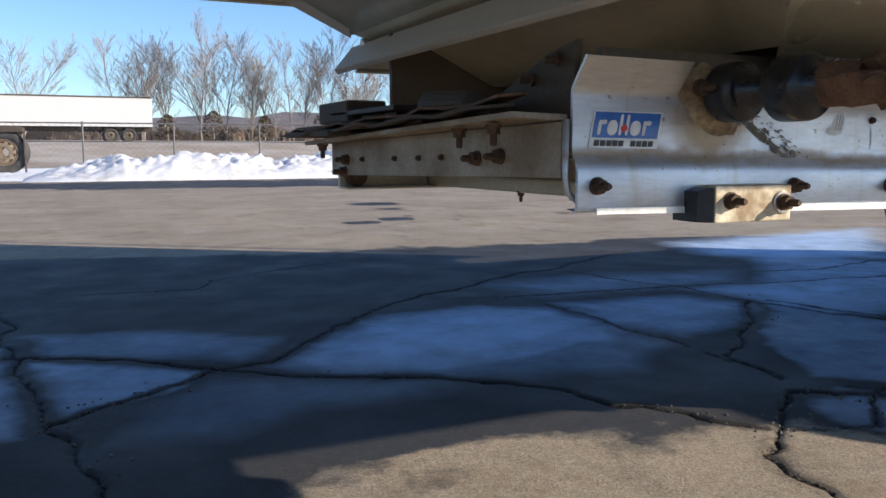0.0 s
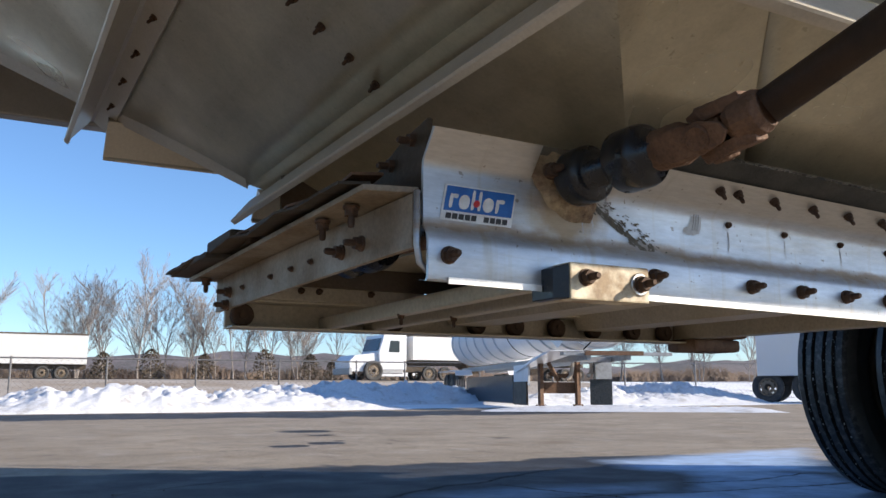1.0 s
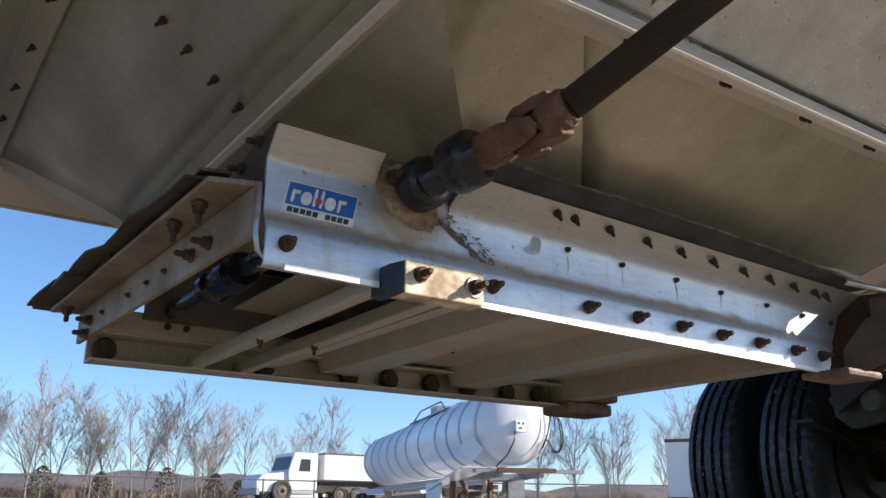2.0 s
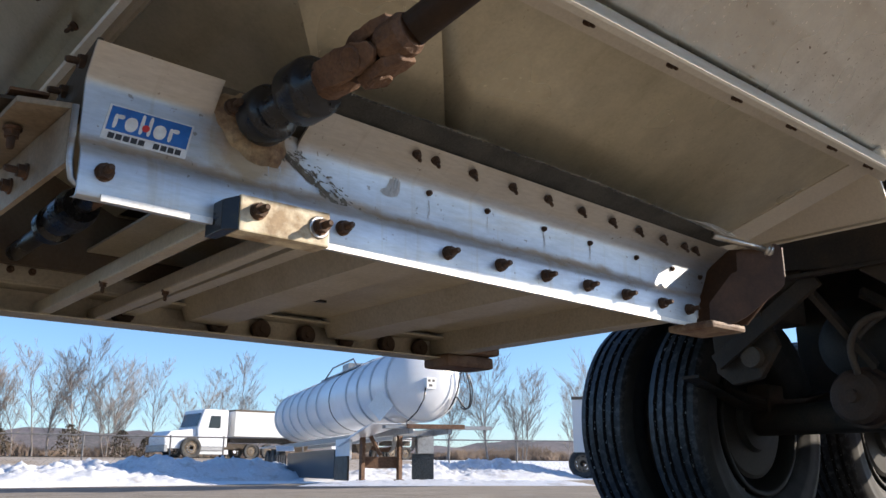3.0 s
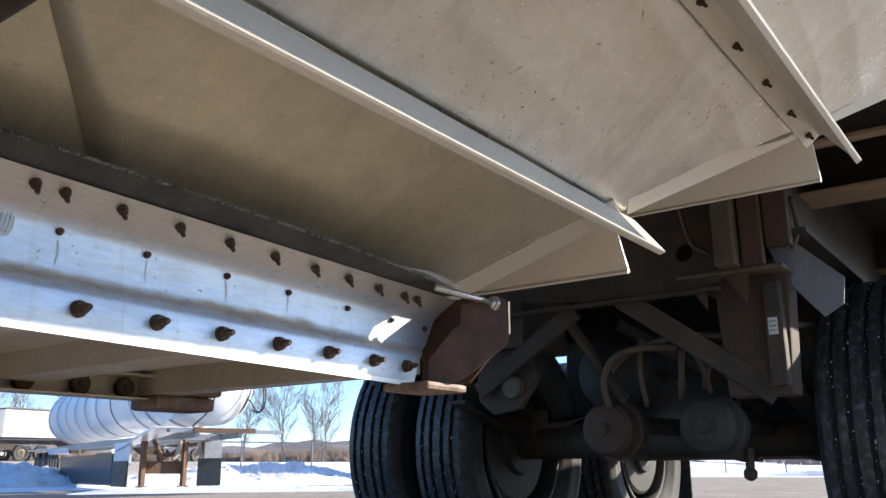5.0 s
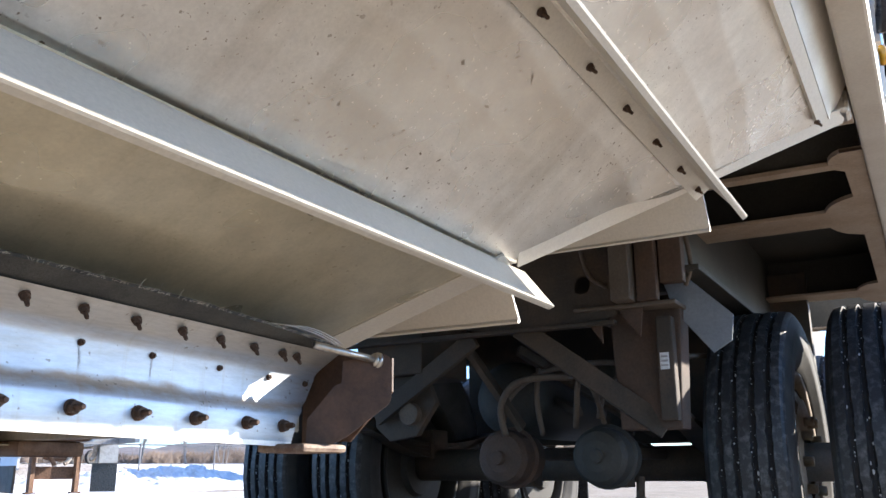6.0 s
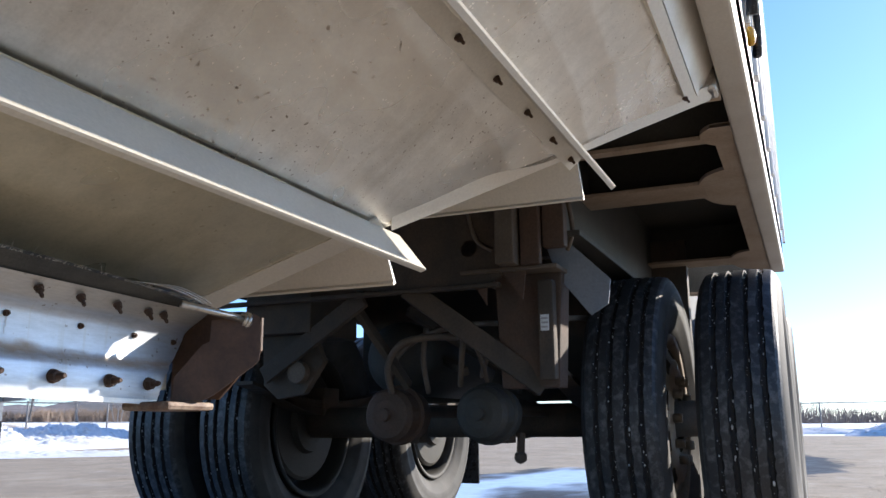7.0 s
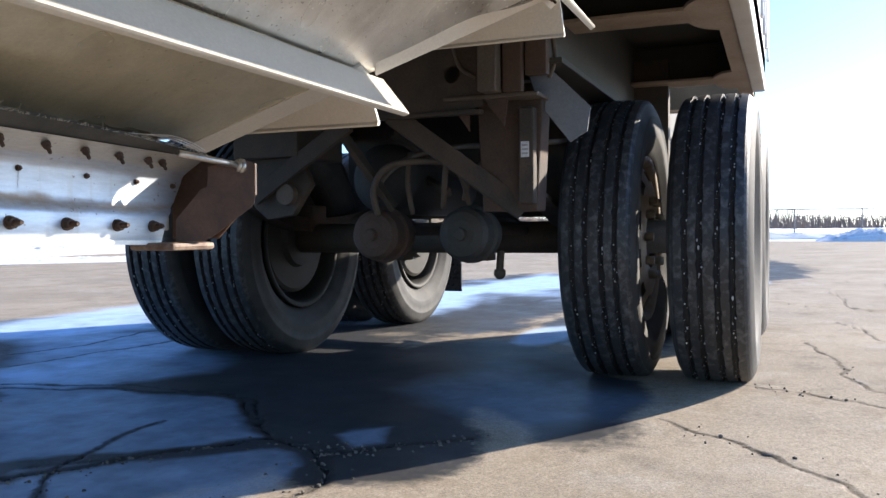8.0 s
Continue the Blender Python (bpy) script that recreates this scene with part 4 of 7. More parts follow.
def rail_section(bm, x0, x1, prof, thick=0.004, drop0=0.0, drop1=0.0, reach=0.0, sag0=0.0, sag1=0.0):
    """A bent rail from x0 to x1; its upper half sinks by drop0 and drop1 at the two ends."""
    rings = []
    for x, drop, sag in ((x0, drop0, sag0), (x1, drop1, sag1)):
        pts = [(y, z - sag - drop * min(1.0, max(0.0, (z - 0.60) / 0.05))) for y, z in prof]
        ends = [x + (reach * min(1.0, max(0.0, (z - 0.555) / 0.05)) if x == x1 else 0.0) for y, z in pts]
        rings.append(([bm.verts.new((e, y, z)) for e, (y, z) in zip(ends, pts)], [bm.verts.new((e, y + thick, z + 0.0008)) for e, (y, z) in zip(ends, pts)]))
    (a, b1), (c, d) = rings
    n = len(prof)
    for i in range(n - 1):
        bm.faces.new((a[i], a[i + 1], c[i + 1], c[i]))
        bm.faces.new((b1[i], d[i], d[i + 1], b1[i + 1]))
    for u in (0, n - 1):
        bm.faces.new((a[u], c[u], d[u], b1[u]))
    for p, q in ((a, b1), (c, d)):
        for i in range(n - 1):
            bm.faces.new((p[i], q[i], q[i + 1], p[i + 1]))
    bmesh.ops.recalc_face_normals(bm, faces=bm.faces[:])


LOW = [(0.834, 0.5460), (0.8225, 0.5440), (0.8195, 0.5455), (0.8185, 0.549), (0.8185, 0.581), (0.8197, 0.587), (0.8225, 0.5915), (0.8265, 0.5955), (0.8285, 0.6000), (YW, 0.6050)]
rail_near = None
UPPER = [(YW, 0.640), (0.828, 0.6455), (0.825, 0.6505), (0.819, 0.6555), (0.785, 0.676)]


def rail_sag(x):
    return 0.0108 * max(0.0, x - 0.65) / 0.65


for x0, x1, prof, d0, d1, far in ((0.832, X1, LOW + UPPER, -0.003, 0.007, 0.055), (0.736, 0.832, LOW + [(YW, 0.660)], 0, 0, 0),
                                  (X0, 0.736, LOW + [(YW, 0.652), (0.8285, 0.657), (0.8265, 0.661), (0.806, 0.686)], 0, 0, 0)):
    bm = bmesh.new()
    rail_section(bm, x0, x1, prof, drop0=d0, drop1=d1, reach=far, sag0=rail_sag(x0), sag1=rail_sag(x1))
    if rail_near is None:
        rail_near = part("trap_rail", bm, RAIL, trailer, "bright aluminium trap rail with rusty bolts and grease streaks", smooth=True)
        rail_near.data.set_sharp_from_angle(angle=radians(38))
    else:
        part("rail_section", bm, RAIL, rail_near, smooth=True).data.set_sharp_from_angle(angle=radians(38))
lo_way = (0, -1, 0)
for x in (0.635, 0.885, 1.033, 1.118, 1.200, 1.283, 1.366, 1.452, 1.52):
    place_bolt(NUT, (x, 0.8185, 0.5685 - rail_sag(x)), lo_way, rail_near)
for x in (0.968, 0.996, 1.055, 1.122, 1.187, 1.253, 1.318, 1.378, 1.436, 1.49, 1.518):
    place_bolt(NUT_SMALL, (x, 0.797, 0.6685 - 0.018 * (x - 1.03) - rail_sag(x)), (0, -0.52, -0.85), rail_near)
for x in (1.012, 1.107, 1.211, 1.305, 1.410, 1.500, 1.575):
    place_bolt(RIVET, (x, YW, 0.634 - 0.036 * (x - 1.02)), lo_way, rail_near, "rivet")

# rounded lower corner at the rail's front end
bm = bmesh.new()
tube(bm, [(0.640, 0.832, 0.552), (0.622, 0.832, 0.554), (0.612, 0.832, 0.562), (0.609, 0.832, 0.578), (0.609, 0.832, 0.63)], 0.0032, 8)
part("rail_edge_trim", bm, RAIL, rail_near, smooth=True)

# pale strip added along the rail's lower edge as its sunlit line
SUNLIT_LIP = material("sunlit_lip_white", (0.80, 0.79, 0.76), 0.4, 0.3, (0.66, 0.62, 0.56), 40, 6, (0.5, 0.7))
for x0, x1 in ((0.634, 0.738), (0.853, 1.535)):
    bm = bmesh.new()
    n = 12
    strip(bm, [(x0 + (x1 - x0) * k / n, 0.8172, 0.5450 - rail_sag(x0 + (x1 - x0) * k / n)) for k in range(n + 1)], (0, 0, 1), 0.0062, 0.0024)
    part("lip_highlight", bm, SUNLIT_LIP, rail_near)

# sticker: blue field with plain pale shapes, a red dot and a white strip with dark bars
def sticker_piece(name, x0, x1, z0, z1, off, mat, parent, curl=0.0):
    """A flat leaning piece of the sticker; curl rounds its corners."""
    cx, cz, hx, hz = (x0 + x1) / 2, (z0 + z1) / 2, (x1 - x0) / 2, (z1 - z0) / 2
    ring = []
    if curl:
        for k in range(20):
            c, s = math.cos(k * math.tau / 20), math.sin(k * math.tau / 20)
            ring.append((cx + hx * math.copysign(abs(c) ** curl, c), cz + hz * math.copysign(abs(s) ** curl, s)))
    else:
        ring = [(x0, z0), (x1, z0), (x1, z1), (x0, z1)]
    lean = [(x + 0.19 * (z - 0.605), z - 0.014 * (x - 0.63)) for x, z in ring]
    bm = bmesh.new()
    hull(bm, [(x, YW - off, z) for x, z in lean], [(x, YW - off - 0.0006, z) for x, z in lean], 0)
    bmesh.ops.recalc_face_normals(bm, faces=bm.faces[:])
    return part(name, bm, mat, parent)


sticker = sticker_piece("sticker", 0.631, 0.711, 0.6040, 0.6390, 0.0004, WHITE, rail_near)
sticker["label"] = "blue and white sticker with pale plain shapes"
sticker_piece("sticker_field", 0.633, 0.709, 0.6135, 0.6375, 0.0011, BLUE, sticker)
for x0, x1, z0, z1, curl in ((0.6375, 0.6410, 0.6160, 0.6300, 0.6), (0.6405, 0.6465, 0.6260, 0.6302, 0.7), (0.6480, 0.6595, 0.6158, 0.6302, 0.9), (0.6615, 0.6648, 0.6160, 0.6358, 0.5),
                             (0.6690, 0.6723, 0.6160, 0.6358, 0.5), (0.6745, 0.6865, 0.6158, 0.6302, 0.9), (0.6890, 0.6926, 0.6160, 0.6300, 0.6), (0.6920, 0.6985, 0.6260, 0.6302, 0.7)):
    sticker_piece("pale_bar", x0, x1, z0, z1, 0.0018, WHITE, sticker, curl)
sticker_piece("red_dot", 0.6635, 0.6705, 0.6192, 0.6262, 0.0026, RED, sticker, 1.0)
for k in range(10):
    if k != 5:
        sticker_piece("dark_bar", 0.6365 + k * 0.0070, 0.6420 + k * 0.0070, 0.6058, 0.6112, 0.0011, INK, sticker)

# grease: a slanting run with spatter, a thumb smear and drips under the rivets
def blob(bm, x, z, long, wide, turn, off, rng):
    """A ragged little patch lying on the rail's web."""
    co, si = math.cos(turn), math.sin(turn)
    ring = []
    for k in range(9):
        a = k * math.tau / 9
        u, v = long * math.cos(a) * rng.uniform(0.75, 1.2), wide * math.sin(a) * rng.uniform(0.75, 1.2)
        ring.append(bm.verts.new((x + u * co - v * si, YW - off, z + u * si + v * co)))
    bm.faces.new(ring)


rng = random.Random(5)
bm = bmesh.new()
RUN = math.atan2(-0.046, 0.078)
for i in range(150):
    k = rng.random()
    s = rng.gauss(0, 0.0022 * (1.25 - 0.5 * k))
    blob(bm, 0.812 + 0.078 * k - s * math.sin(RUN), 0.636 - 0.046 * k + s * math.cos(RUN), rng.uniform(0.0015, 0.0052), rng.uniform(0.0005, 0.0016), RUN + rng.gauss(0, 0.10), 0.0005 + i * 0.000004, rng)
for i in range(75):
    k = rng.random() ** 1.4
    d = rng.uniform(0.004, 0.024)
    blob(bm, 0.816 + 0.075 * k + d * 0.8, 0.634 - 0.042 * k + d * 0.45 - 0.006 * rng.random(), rng.uniform(0.0007, 0.0034), rng.uniform(0.0003, 0.0010), RUN + 0.2 + rng.gauss(0, 0.14), 0.0012 + i * 0.000004, rng)
for i in range(16):
    blob(bm, 0.890 + rng.gauss(0, 0.008), 0.598 + rng.gauss(0, 0.003), rng.uniform(0.001, 0.004), rng.uniform(0.0008, 0.002), RUN, 0.0016 + i * 0.000004, rng)
part("grease_run", bm, GREASE_DARK, rail_near, "dark run of old grease with spatter")
bm = bmesh.new()
smear_ring = [(-0.020, -0.012), (-0.018, -0.008), (-0.011, -0.006), (-0.007, 0.002), (-0.0055, 0.012), (-0.003, 0.0165), (0.003, 0.0175), (0.0085, 0.0155),
              (0.0095, 0.005), (0.0085, -0.006), (0.005, -0.013), (-0.004, -0.016), (-0.013, -0.0155)]
bm.faces.new([bm.verts.new((0.960 + u, YW - 0.0006, 0.633 + v)) for u, v in smear_ring])
smear = part("grey_smear", bm, STAIN, rail_near, "grey curved thumb smear")
for u in (-0.0015, 0.0025, 0.0062):
    bm = bmesh.new()
    strip(bm, [(0.960 + u - 0.004, YW - 0.0010, 0.623), (0.960 + u - 0.001, YW - 0.0010, 0.630), (0.960 + u, YW - 0.0010, 0.638), (0.960 + u, YW - 0.0010, 0.645)], (0, 1, 0), 0.0005, 0.0016)
    part("streak", bm, STREAK, smear)
for x in (0.800, 0.812, 1.012, 1.107, 1.211, 1.305):
    bm = bmesh.new()
    d = 0.6 * rail_sag(x)
    for i in range(5):
        blob(bm, x + rng.gauss(0, 0.0006), 0.626 - d - i * 0.0042, 0.0034, rng.uniform(0.0007, 0.0015) * (1 - 0.12 * i), math.pi / 2, 0.0005 + i * 0.00001, rng)
    part("drip", bm, STAIN, rail_near)

# bearing, collars and the jointed crank shaft
BX, BZ = 0.778, 0.657
shaft_way = Vector((0.02, -1.0, 0.0)).normalized()
base = Vector((BX, YW, BZ))
def crust(cx, cz, outline, high, seed, y=YW):
    """A lumpy crust on the rail: rings that climb from a ragged outline to a domed middle."""
    bm = bmesh.new()
    rings = []
    m = 56
    for i in range(7):
        k = 1 - i / 6.5
        ring = []
        for j in range(m):
            a = j * math.tau / m
            u = a / math.tau * len(outline)
            r0, r1 = outline[int(u) % len(outline)], outline[(int(u) + 1) % len(outline)]
            f = u - int(u)
            r = (r0 + (r1 - r0) * f * f * (3 - 2 * f)) * (1 + 0.16 * noise.noise(Vector((math.cos(a) * 3.2, math.sin(a) * 3.2, seed)))) * k
            x, z = cx + r * math.cos(a), cz + r * math.sin(a)
            h = high * (1 - k ** 2.2) * (0.85 + 0.5 * noise.noise(Vector((x * 70, z * 70, seed)))) + 0.0004
            ring.append(bm.verts.new((x, y - h, z)))
        rings.append(ring)
    for p, q in zip(rings, rings[1:]):
        for j in range(m):
            bm.faces.new((p[j], p[(j + 1) % m], q[(j + 1) % m], q[j]))
    bm.faces.new(rings[-1])
    bmesh.ops.recalc_face_normals(bm, faces=bm.faces[:])
    return bm


bearing = part("bearing", crust(BX, BZ, (0.037, 0.031, 0.027, 0.034, 0.044, 0.036, 0.033, 0.043, 0.047), 0.018, 3.0), GREASE, trailer, "flange bearing caked with rusty grease", smooth=True)
place_bolt(NUT, (BX - 0.031, YW - 0.018, BZ + 0.004), (0, -1, 0), bearing)
bm = bmesh.new()
lathe(bm, base + shaft_way * 0.014, base + shaft_way * 0.10, [(0, 0.022), (0.002, 0.0265), (0.005, 0.0285), (0.008, 0.0292), (0.026, 0.0292), (0.030, 0.0285), (0.033, 0.0262), (0.035, 0.0205), (0.036, 0.0155), (0.074, 0.0155)], 40)
part("collar", bm, BLACK, trailer, "black collar on the crank shaft", smooth=True)
bm = bmesh.new()
lathe(bm, base + shaft_way * 0.086, base + shaft_way * 0.15, [(0, 0.0155), (0.001, 0.026), (0.003, 0.0285), (0.005, 0.0300), (0.030, 0.0300), (0.034, 0.0292), (0.037, 0.027), (0.038, 0.018), (0.055, 0.017)], 40)
part("collar", bm, BLACK, trailer, "black collar on the crank shaft", smooth=True)
ja = base + shaft_way * 0.128
jc = Vector((0.790, 0.634, 0.659))
jd = Vector((0.797, 0.588, 0.668))
je = Vector((1.020, 0.085, 0.951))
arm_way = (je - jd).normalized()


def yoke(bm, a, way, across, size, length):
    """A forged fork: a socket and two rounded ears."""
    a, way, across = Vector(a), Vector(way).normalized(), Vector(across)
    across = (across - way * across.dot(way)).normalized()
    up = way.cross(across)
    lathe(bm, a, a + way * length, [(0, size * 0.70), (length * 0.10, size * 0.84), (length * 0.40, size * 0.86), (length * 0.52, size * 0.66)], 18)
    for s in (-1, 1):
        o = a + across * s * size * 0.74
        ring = [(0.20, -0.50), (0.45, -0.66), (0.80, -0.62), (1.02, -0.40), (1.10, 0.0), (1.02, 0.40), (0.80, 0.62), (0.45, 0.66), (0.20, 0.50)]
        lo = [o + way * length * p + up * size * q - across * size * 0.24 for p, q in ring]
        hi = [o + way * length * (p * 0.94 + 0.02) + up * size * q * 0.90 + across * size * 0.24 for p, q in ring]
        hull(bm, lo, hi, 0.0022)
        lathe(bm, o + way * length * 0.76 - across * s * 0.001, o + way * length * 0.76 + across * s * size * 0.5,
              [(0, size * 0.50), (size * 0.34, size * 0.50), (size * 0.40, size * 0.44), (size * 0.38, size * 0.40), (size * 0.36, size * 0.02)], 20)
    bmesh.ops.recalc_face_normals(bm, faces=bm.faces[:])


bm = bmesh.new()
yoke(bm, ja, jc - ja, (1, 0.1, 0.4), 0.0225, 0.082)
roughen(bm, 0.0013, 110.0, 2, 1.0)
part("joint_fork", bm, RUST, trailer, "rusty universal joint fork")
bm = bmesh.new()
yoke(bm, jd, jc - jd, (0.3, 0, -1), 0.0225, 0.064)
roughen(bm, 0.0013, 110.0, 2, 5.0)
part("joint_fork", bm, RUST, trailer, "rusty universal joint fork")
bm = bmesh.new()
rod(bm, jc + Vector((0.018, 0, 0.008)), jc - Vector((0.018, 0, 0.008)), 0.009, 12)
box(bm, jc - Vector((0.010, 0.010, 0.010)), jc + Vector((0.010, 0.010, 0.010)), 0.003)
rod(bm, jc + Vector((0.007, 0, -0.018)), jc - Vector((0.007, 0, -0.018)), 0.009, 12)
part("joint_cross", bm, RUST, trailer)
bm = bmesh.new()
rod(bm, jd, je, 0.0148, 20)
part("crank_shaft", bm, RUSTY_PLATE, trailer, "brown rusty crank shaft running out to the side", smooth=True)

# the clamping block under the rail
bm = bmesh.new()
box(bm, (0.752, 0.789, 0.5315), (0.851, 0.8180, 0.5675), 0.0018)
block = part("guide_block", bm, UHMW, trailer, "yellowed plastic guide block with two rusty bolts")
place_bolt(NUT, (0.770, 0.789, 0.553), (0, -1, 0), block)
place_bolt(NUT, (0.838, 0.7868, 0.550), (0, -1, 0), block)
bm = bmesh.new()
lathe(bm, (0.838, 0.7895, 0.550), (0.838, 0.787, 0.550), [(0, 0.0118), (0.002, 0.0118), (0.0026, 0.0108)], 20)
part("washer", bm, CHROME, block)
bm = bmesh.new()
hull(bm, [(0.739, 0.800, 0.532), (0.7515, 0.790, 0.532), (0.7515, 0.835, 0.532), (0.739, 0.835, 0.532)],
     [(0.739, 0.800, 0.562), (0.7515, 0.790, 0.566), (0.7515, 0.835, 0.566), (0.739, 0.835, 0.562)], 0.001)
bmesh.ops.recalc_face_normals(bm, faces=bm.faces[:])
part("spacer", bm, BLACK, block)

# cross bars from the block to the far rail
YF = 1.466
for x in (0.757, 0.838):
    bm = bmesh.new()
    bar(bm, (x, 0.815, 0.556), (x, YF - 0.004, 0.552), 0.018, 0.020, rib=0.003)
    part("cross_bar", bm, PAN, trailer)
    place_bolt(NUT_SMALL, (x - 0.004, 1.16, 0.545), (0, 0, -1), trailer)

# far rail with its row of rollers
bm = bmesh.new()
box(bm, (0.594, YF - 0.003, 0.543), (1.56, YF + 0.006, 0.60), 0.001)
far_rail = part("trap_rail", bm, PAN, trailer, "dusty far rail of the trap with rollers inside")
for lo, hi in (((0.594, YF - 0.045, 0.5395), (1.56, YF + 0.006, 0.5425)), ((0.594, YF - 0.050, 0.580), (1.56, YF - 0.0035, 0.584)), ((0.60, YF - 0.053, 0.5845), (0.92, YF - 0.048, 0.618))):
    bm = bmesh.new()
    box(bm, lo, hi, 0.001)
    part("flange", bm, PAN, far_rail)
for x in (0.618, 0.882, 1.047, 1.131, 1.226, 1.314, 1.414, 1.50):
    bm = bmesh.new()
    lathe(bm, (x, YF - 0.004, 0.561), (x, YF - 0.026, 0.561), [(0, 0.016), (0.004, 0.018), (0.014, 0.018), (0.018, 0.015), (0.0185, 0.007), (0.022, 0.0065)], 20)
    part("roller", bm, HANGER, far_rail, "dark rusty roller")
for x in (0.70, 0.73, 0.82):
    place_bolt(NUT_SMALL, (x, YF - 0.053, 0.600), (0, -1, 0), far_rail)

# the sliding door: a pan with raised ribs across it and thin slots
bm = bmesh.new()
prof = [(0.895, 0.592)]
for x in (0.968, 1.250):
    prof += [(x, 0.592), (x + 0.014, 0.557), (x + 0.086, 0.557), (x + 0.100, 0.592)]
prof.append((1.535, 0.592))
a = [bm.verts.new((px, YW + 0.012, pz)) for px, pz in prof]
c = [bm.verts.new((px, YF - 0.028, pz)) for px, pz in prof]
a2 = [bm.verts.new((px, YW + 0.012, pz + 0.003)) for px, pz in prof]
c2 = [bm.verts.new((px, YF - 0.028, pz + 0.003)) for px, pz in prof]
for i in range(len(prof) - 1):
    bm.faces.new((a[i], c[i], c[i + 1], a[i + 1]))
    bm.faces.new((a2[i], a2[i + 1], c2[i + 1], c2[i]))
bmesh.ops.recalc_face_normals(bm, faces=bm.faces[:])
door = part("slide_door", bm, PAN, trailer, "dusty ribbed sliding trap door seen from below")
for x in (0.902, 1.098, 1.392):
    bm = bmesh.new()
    box(bm, (x, 1.28, 0.5885), (x + 0.062 if x < 1.3 else x + 0.045, 1.288, 0.592))
    part("slot", bm, BLACK, door)
bm = bmesh.new()
box(bm, (0.875, YW + 0.01, 0.556), (0.897, YF - 0.03, 0.585), 0.001)
part("door_lip", bm, PAN, door)

# end brackets
bm = bmesh.new()
plate(bm, [(1.571, 0.759, 0.640), (1.602, 0.712, 0.650), (1.606, 0.706, 0.646), (1.607, 0.704, 0.640), (1.608, 0.704, 0.593), (1.607, 0.705, 0.586), (1.604, 0.709, 0.580),
           (1.575, 0.754, 0.539), (1.566, 0.767, 0.531), (1.546, 0.798, 0.531), (1.546, 0.797, 0.563), (1.566, 0.768, 0.607), (1.571, 0.760, 0.611)], 0.005)
bmesh.ops.recalc_face_normals(bm, faces=bm.faces[:])
end_bracket = part("end_bracket", bm, BRACKET, trailer, "rusty brown bracket set aslant at the rail end")
bm = bmesh.new()
plate(bm, [(1.612, 0.706, 0.600), (1.612, 0.706, 0.646), (1.612, 0.80, 0.660), (1.612, 0.86, 0.640), (1.612, 0.86, 0.535), (1.612, 0.775, 0.535)], 0.004)
bmesh.ops.recalc_face_normals(bm, faces=bm.faces[:])
part("back_plate", bm, BRACKET, end_bracket)
bm = bmesh.new()
box(bm, (1.505, 0.768, 0.5190), (1.597, 0.848, 0.5305), 0.0056)
part("foot_flange", bm, FOOT, end_bracket, "tan rusty foot of the bracket")
bm = bmesh.new()
box(bm, (1.53, YF - 0.07, 0.522), (1.66, YF + 0.012, 0.548), 0.008)
box(bm, (1.56, YF - 0.09, 0.5485), (1.66, YF + 0.008, 0.585), 0.008)
part("end_bracket", bm, TAN_RUST, trailer)
bm = bmesh.new()
box(bm, (1.535, YW + 0.006, 0.548), (1.575, YF - 0.004, 0.60), 0.002)
part("end_beam", bm, PAN, trailer)
bm = bmesh.new()
rod(bm, (1.500, 0.752, 0.654), (1.598, 0.7195, 0.6415), 0.0050, 12)
rod(bm, (1.590, 0.7225, 0.642), (1.5945, 0.721, 0.6417), 0.0095, 12)
rod(bm, (1.5945, 0.721, 0.6417), (1.599, 0.7195, 0.641), 0.0115, 16)
part("latch_rod", bm, CHROME, trailer, "bright latch rod", smooth=True)
for i in range(3):
    bm = bmesh.new()
    tube(bm, curve3((1.43 + 0.02 * i, 0.783, 0.676), (1.55, 0.757 - 0.006 * i, 0.660), (0, -0.006 + 0.004 * i, 0.006 + 0.002 * i)), 0.0009, 6)
    part("wire", bm, CHROME, trailer, smooth=True)

# worn belt that seals the rail to the hopper side, with a frayed edge
bm = bmesh.new()
n = 60
edge_lo, edge_hi = [], []
for i in range(n + 1):
    k = i / n
    x = 0.83 + (1.57 - 0.83) * k
    wob = 0.0012 * noise.noise(Vector((x * 9, 0, 0)))
    edge_lo.append((x, 0.790, 0.6810 - 0.010 * k - rail_sag(x)))
    edge_hi.append((x, 0.757 + 0.5 * wob, 0.6865 - 0.0135 * k - 0.018 * k ** 4 + wob + 0.0008 * noise.noise(Vector((x * 60, 3, 0)))))
for p, q in ((edge_lo, edge_hi),):
    va, vc = [bm.verts.new(v) for v in p], [bm.verts.new(v) for v in q]
    vb, vd = [bm.verts.new((v[0], v[1] + 0.004, v[2] + 0.005)) for v in p], [bm.verts.new((v[0], v[1] + 0.004, v[2] + 0.005)) for v in q]
    for i in range(n):
        bm.faces.new((va[i], va[i + 1], vc[i + 1], vc[i]))
        bm.faces.new((vb[i], vd[i], vd[i + 1], vb[i + 1]))
        bm.faces.new((vc[i], vc[i + 1], vd[i + 1], vd[i]))
        bm.faces.new((va[i], vb[i], vb[i + 1], va[i + 1]))
belt = part("sealing_belt", bm, BELT, trailer, "worn dark rubber belt with a frayed edge")
random.seed(11)
bm = bmesh.new()
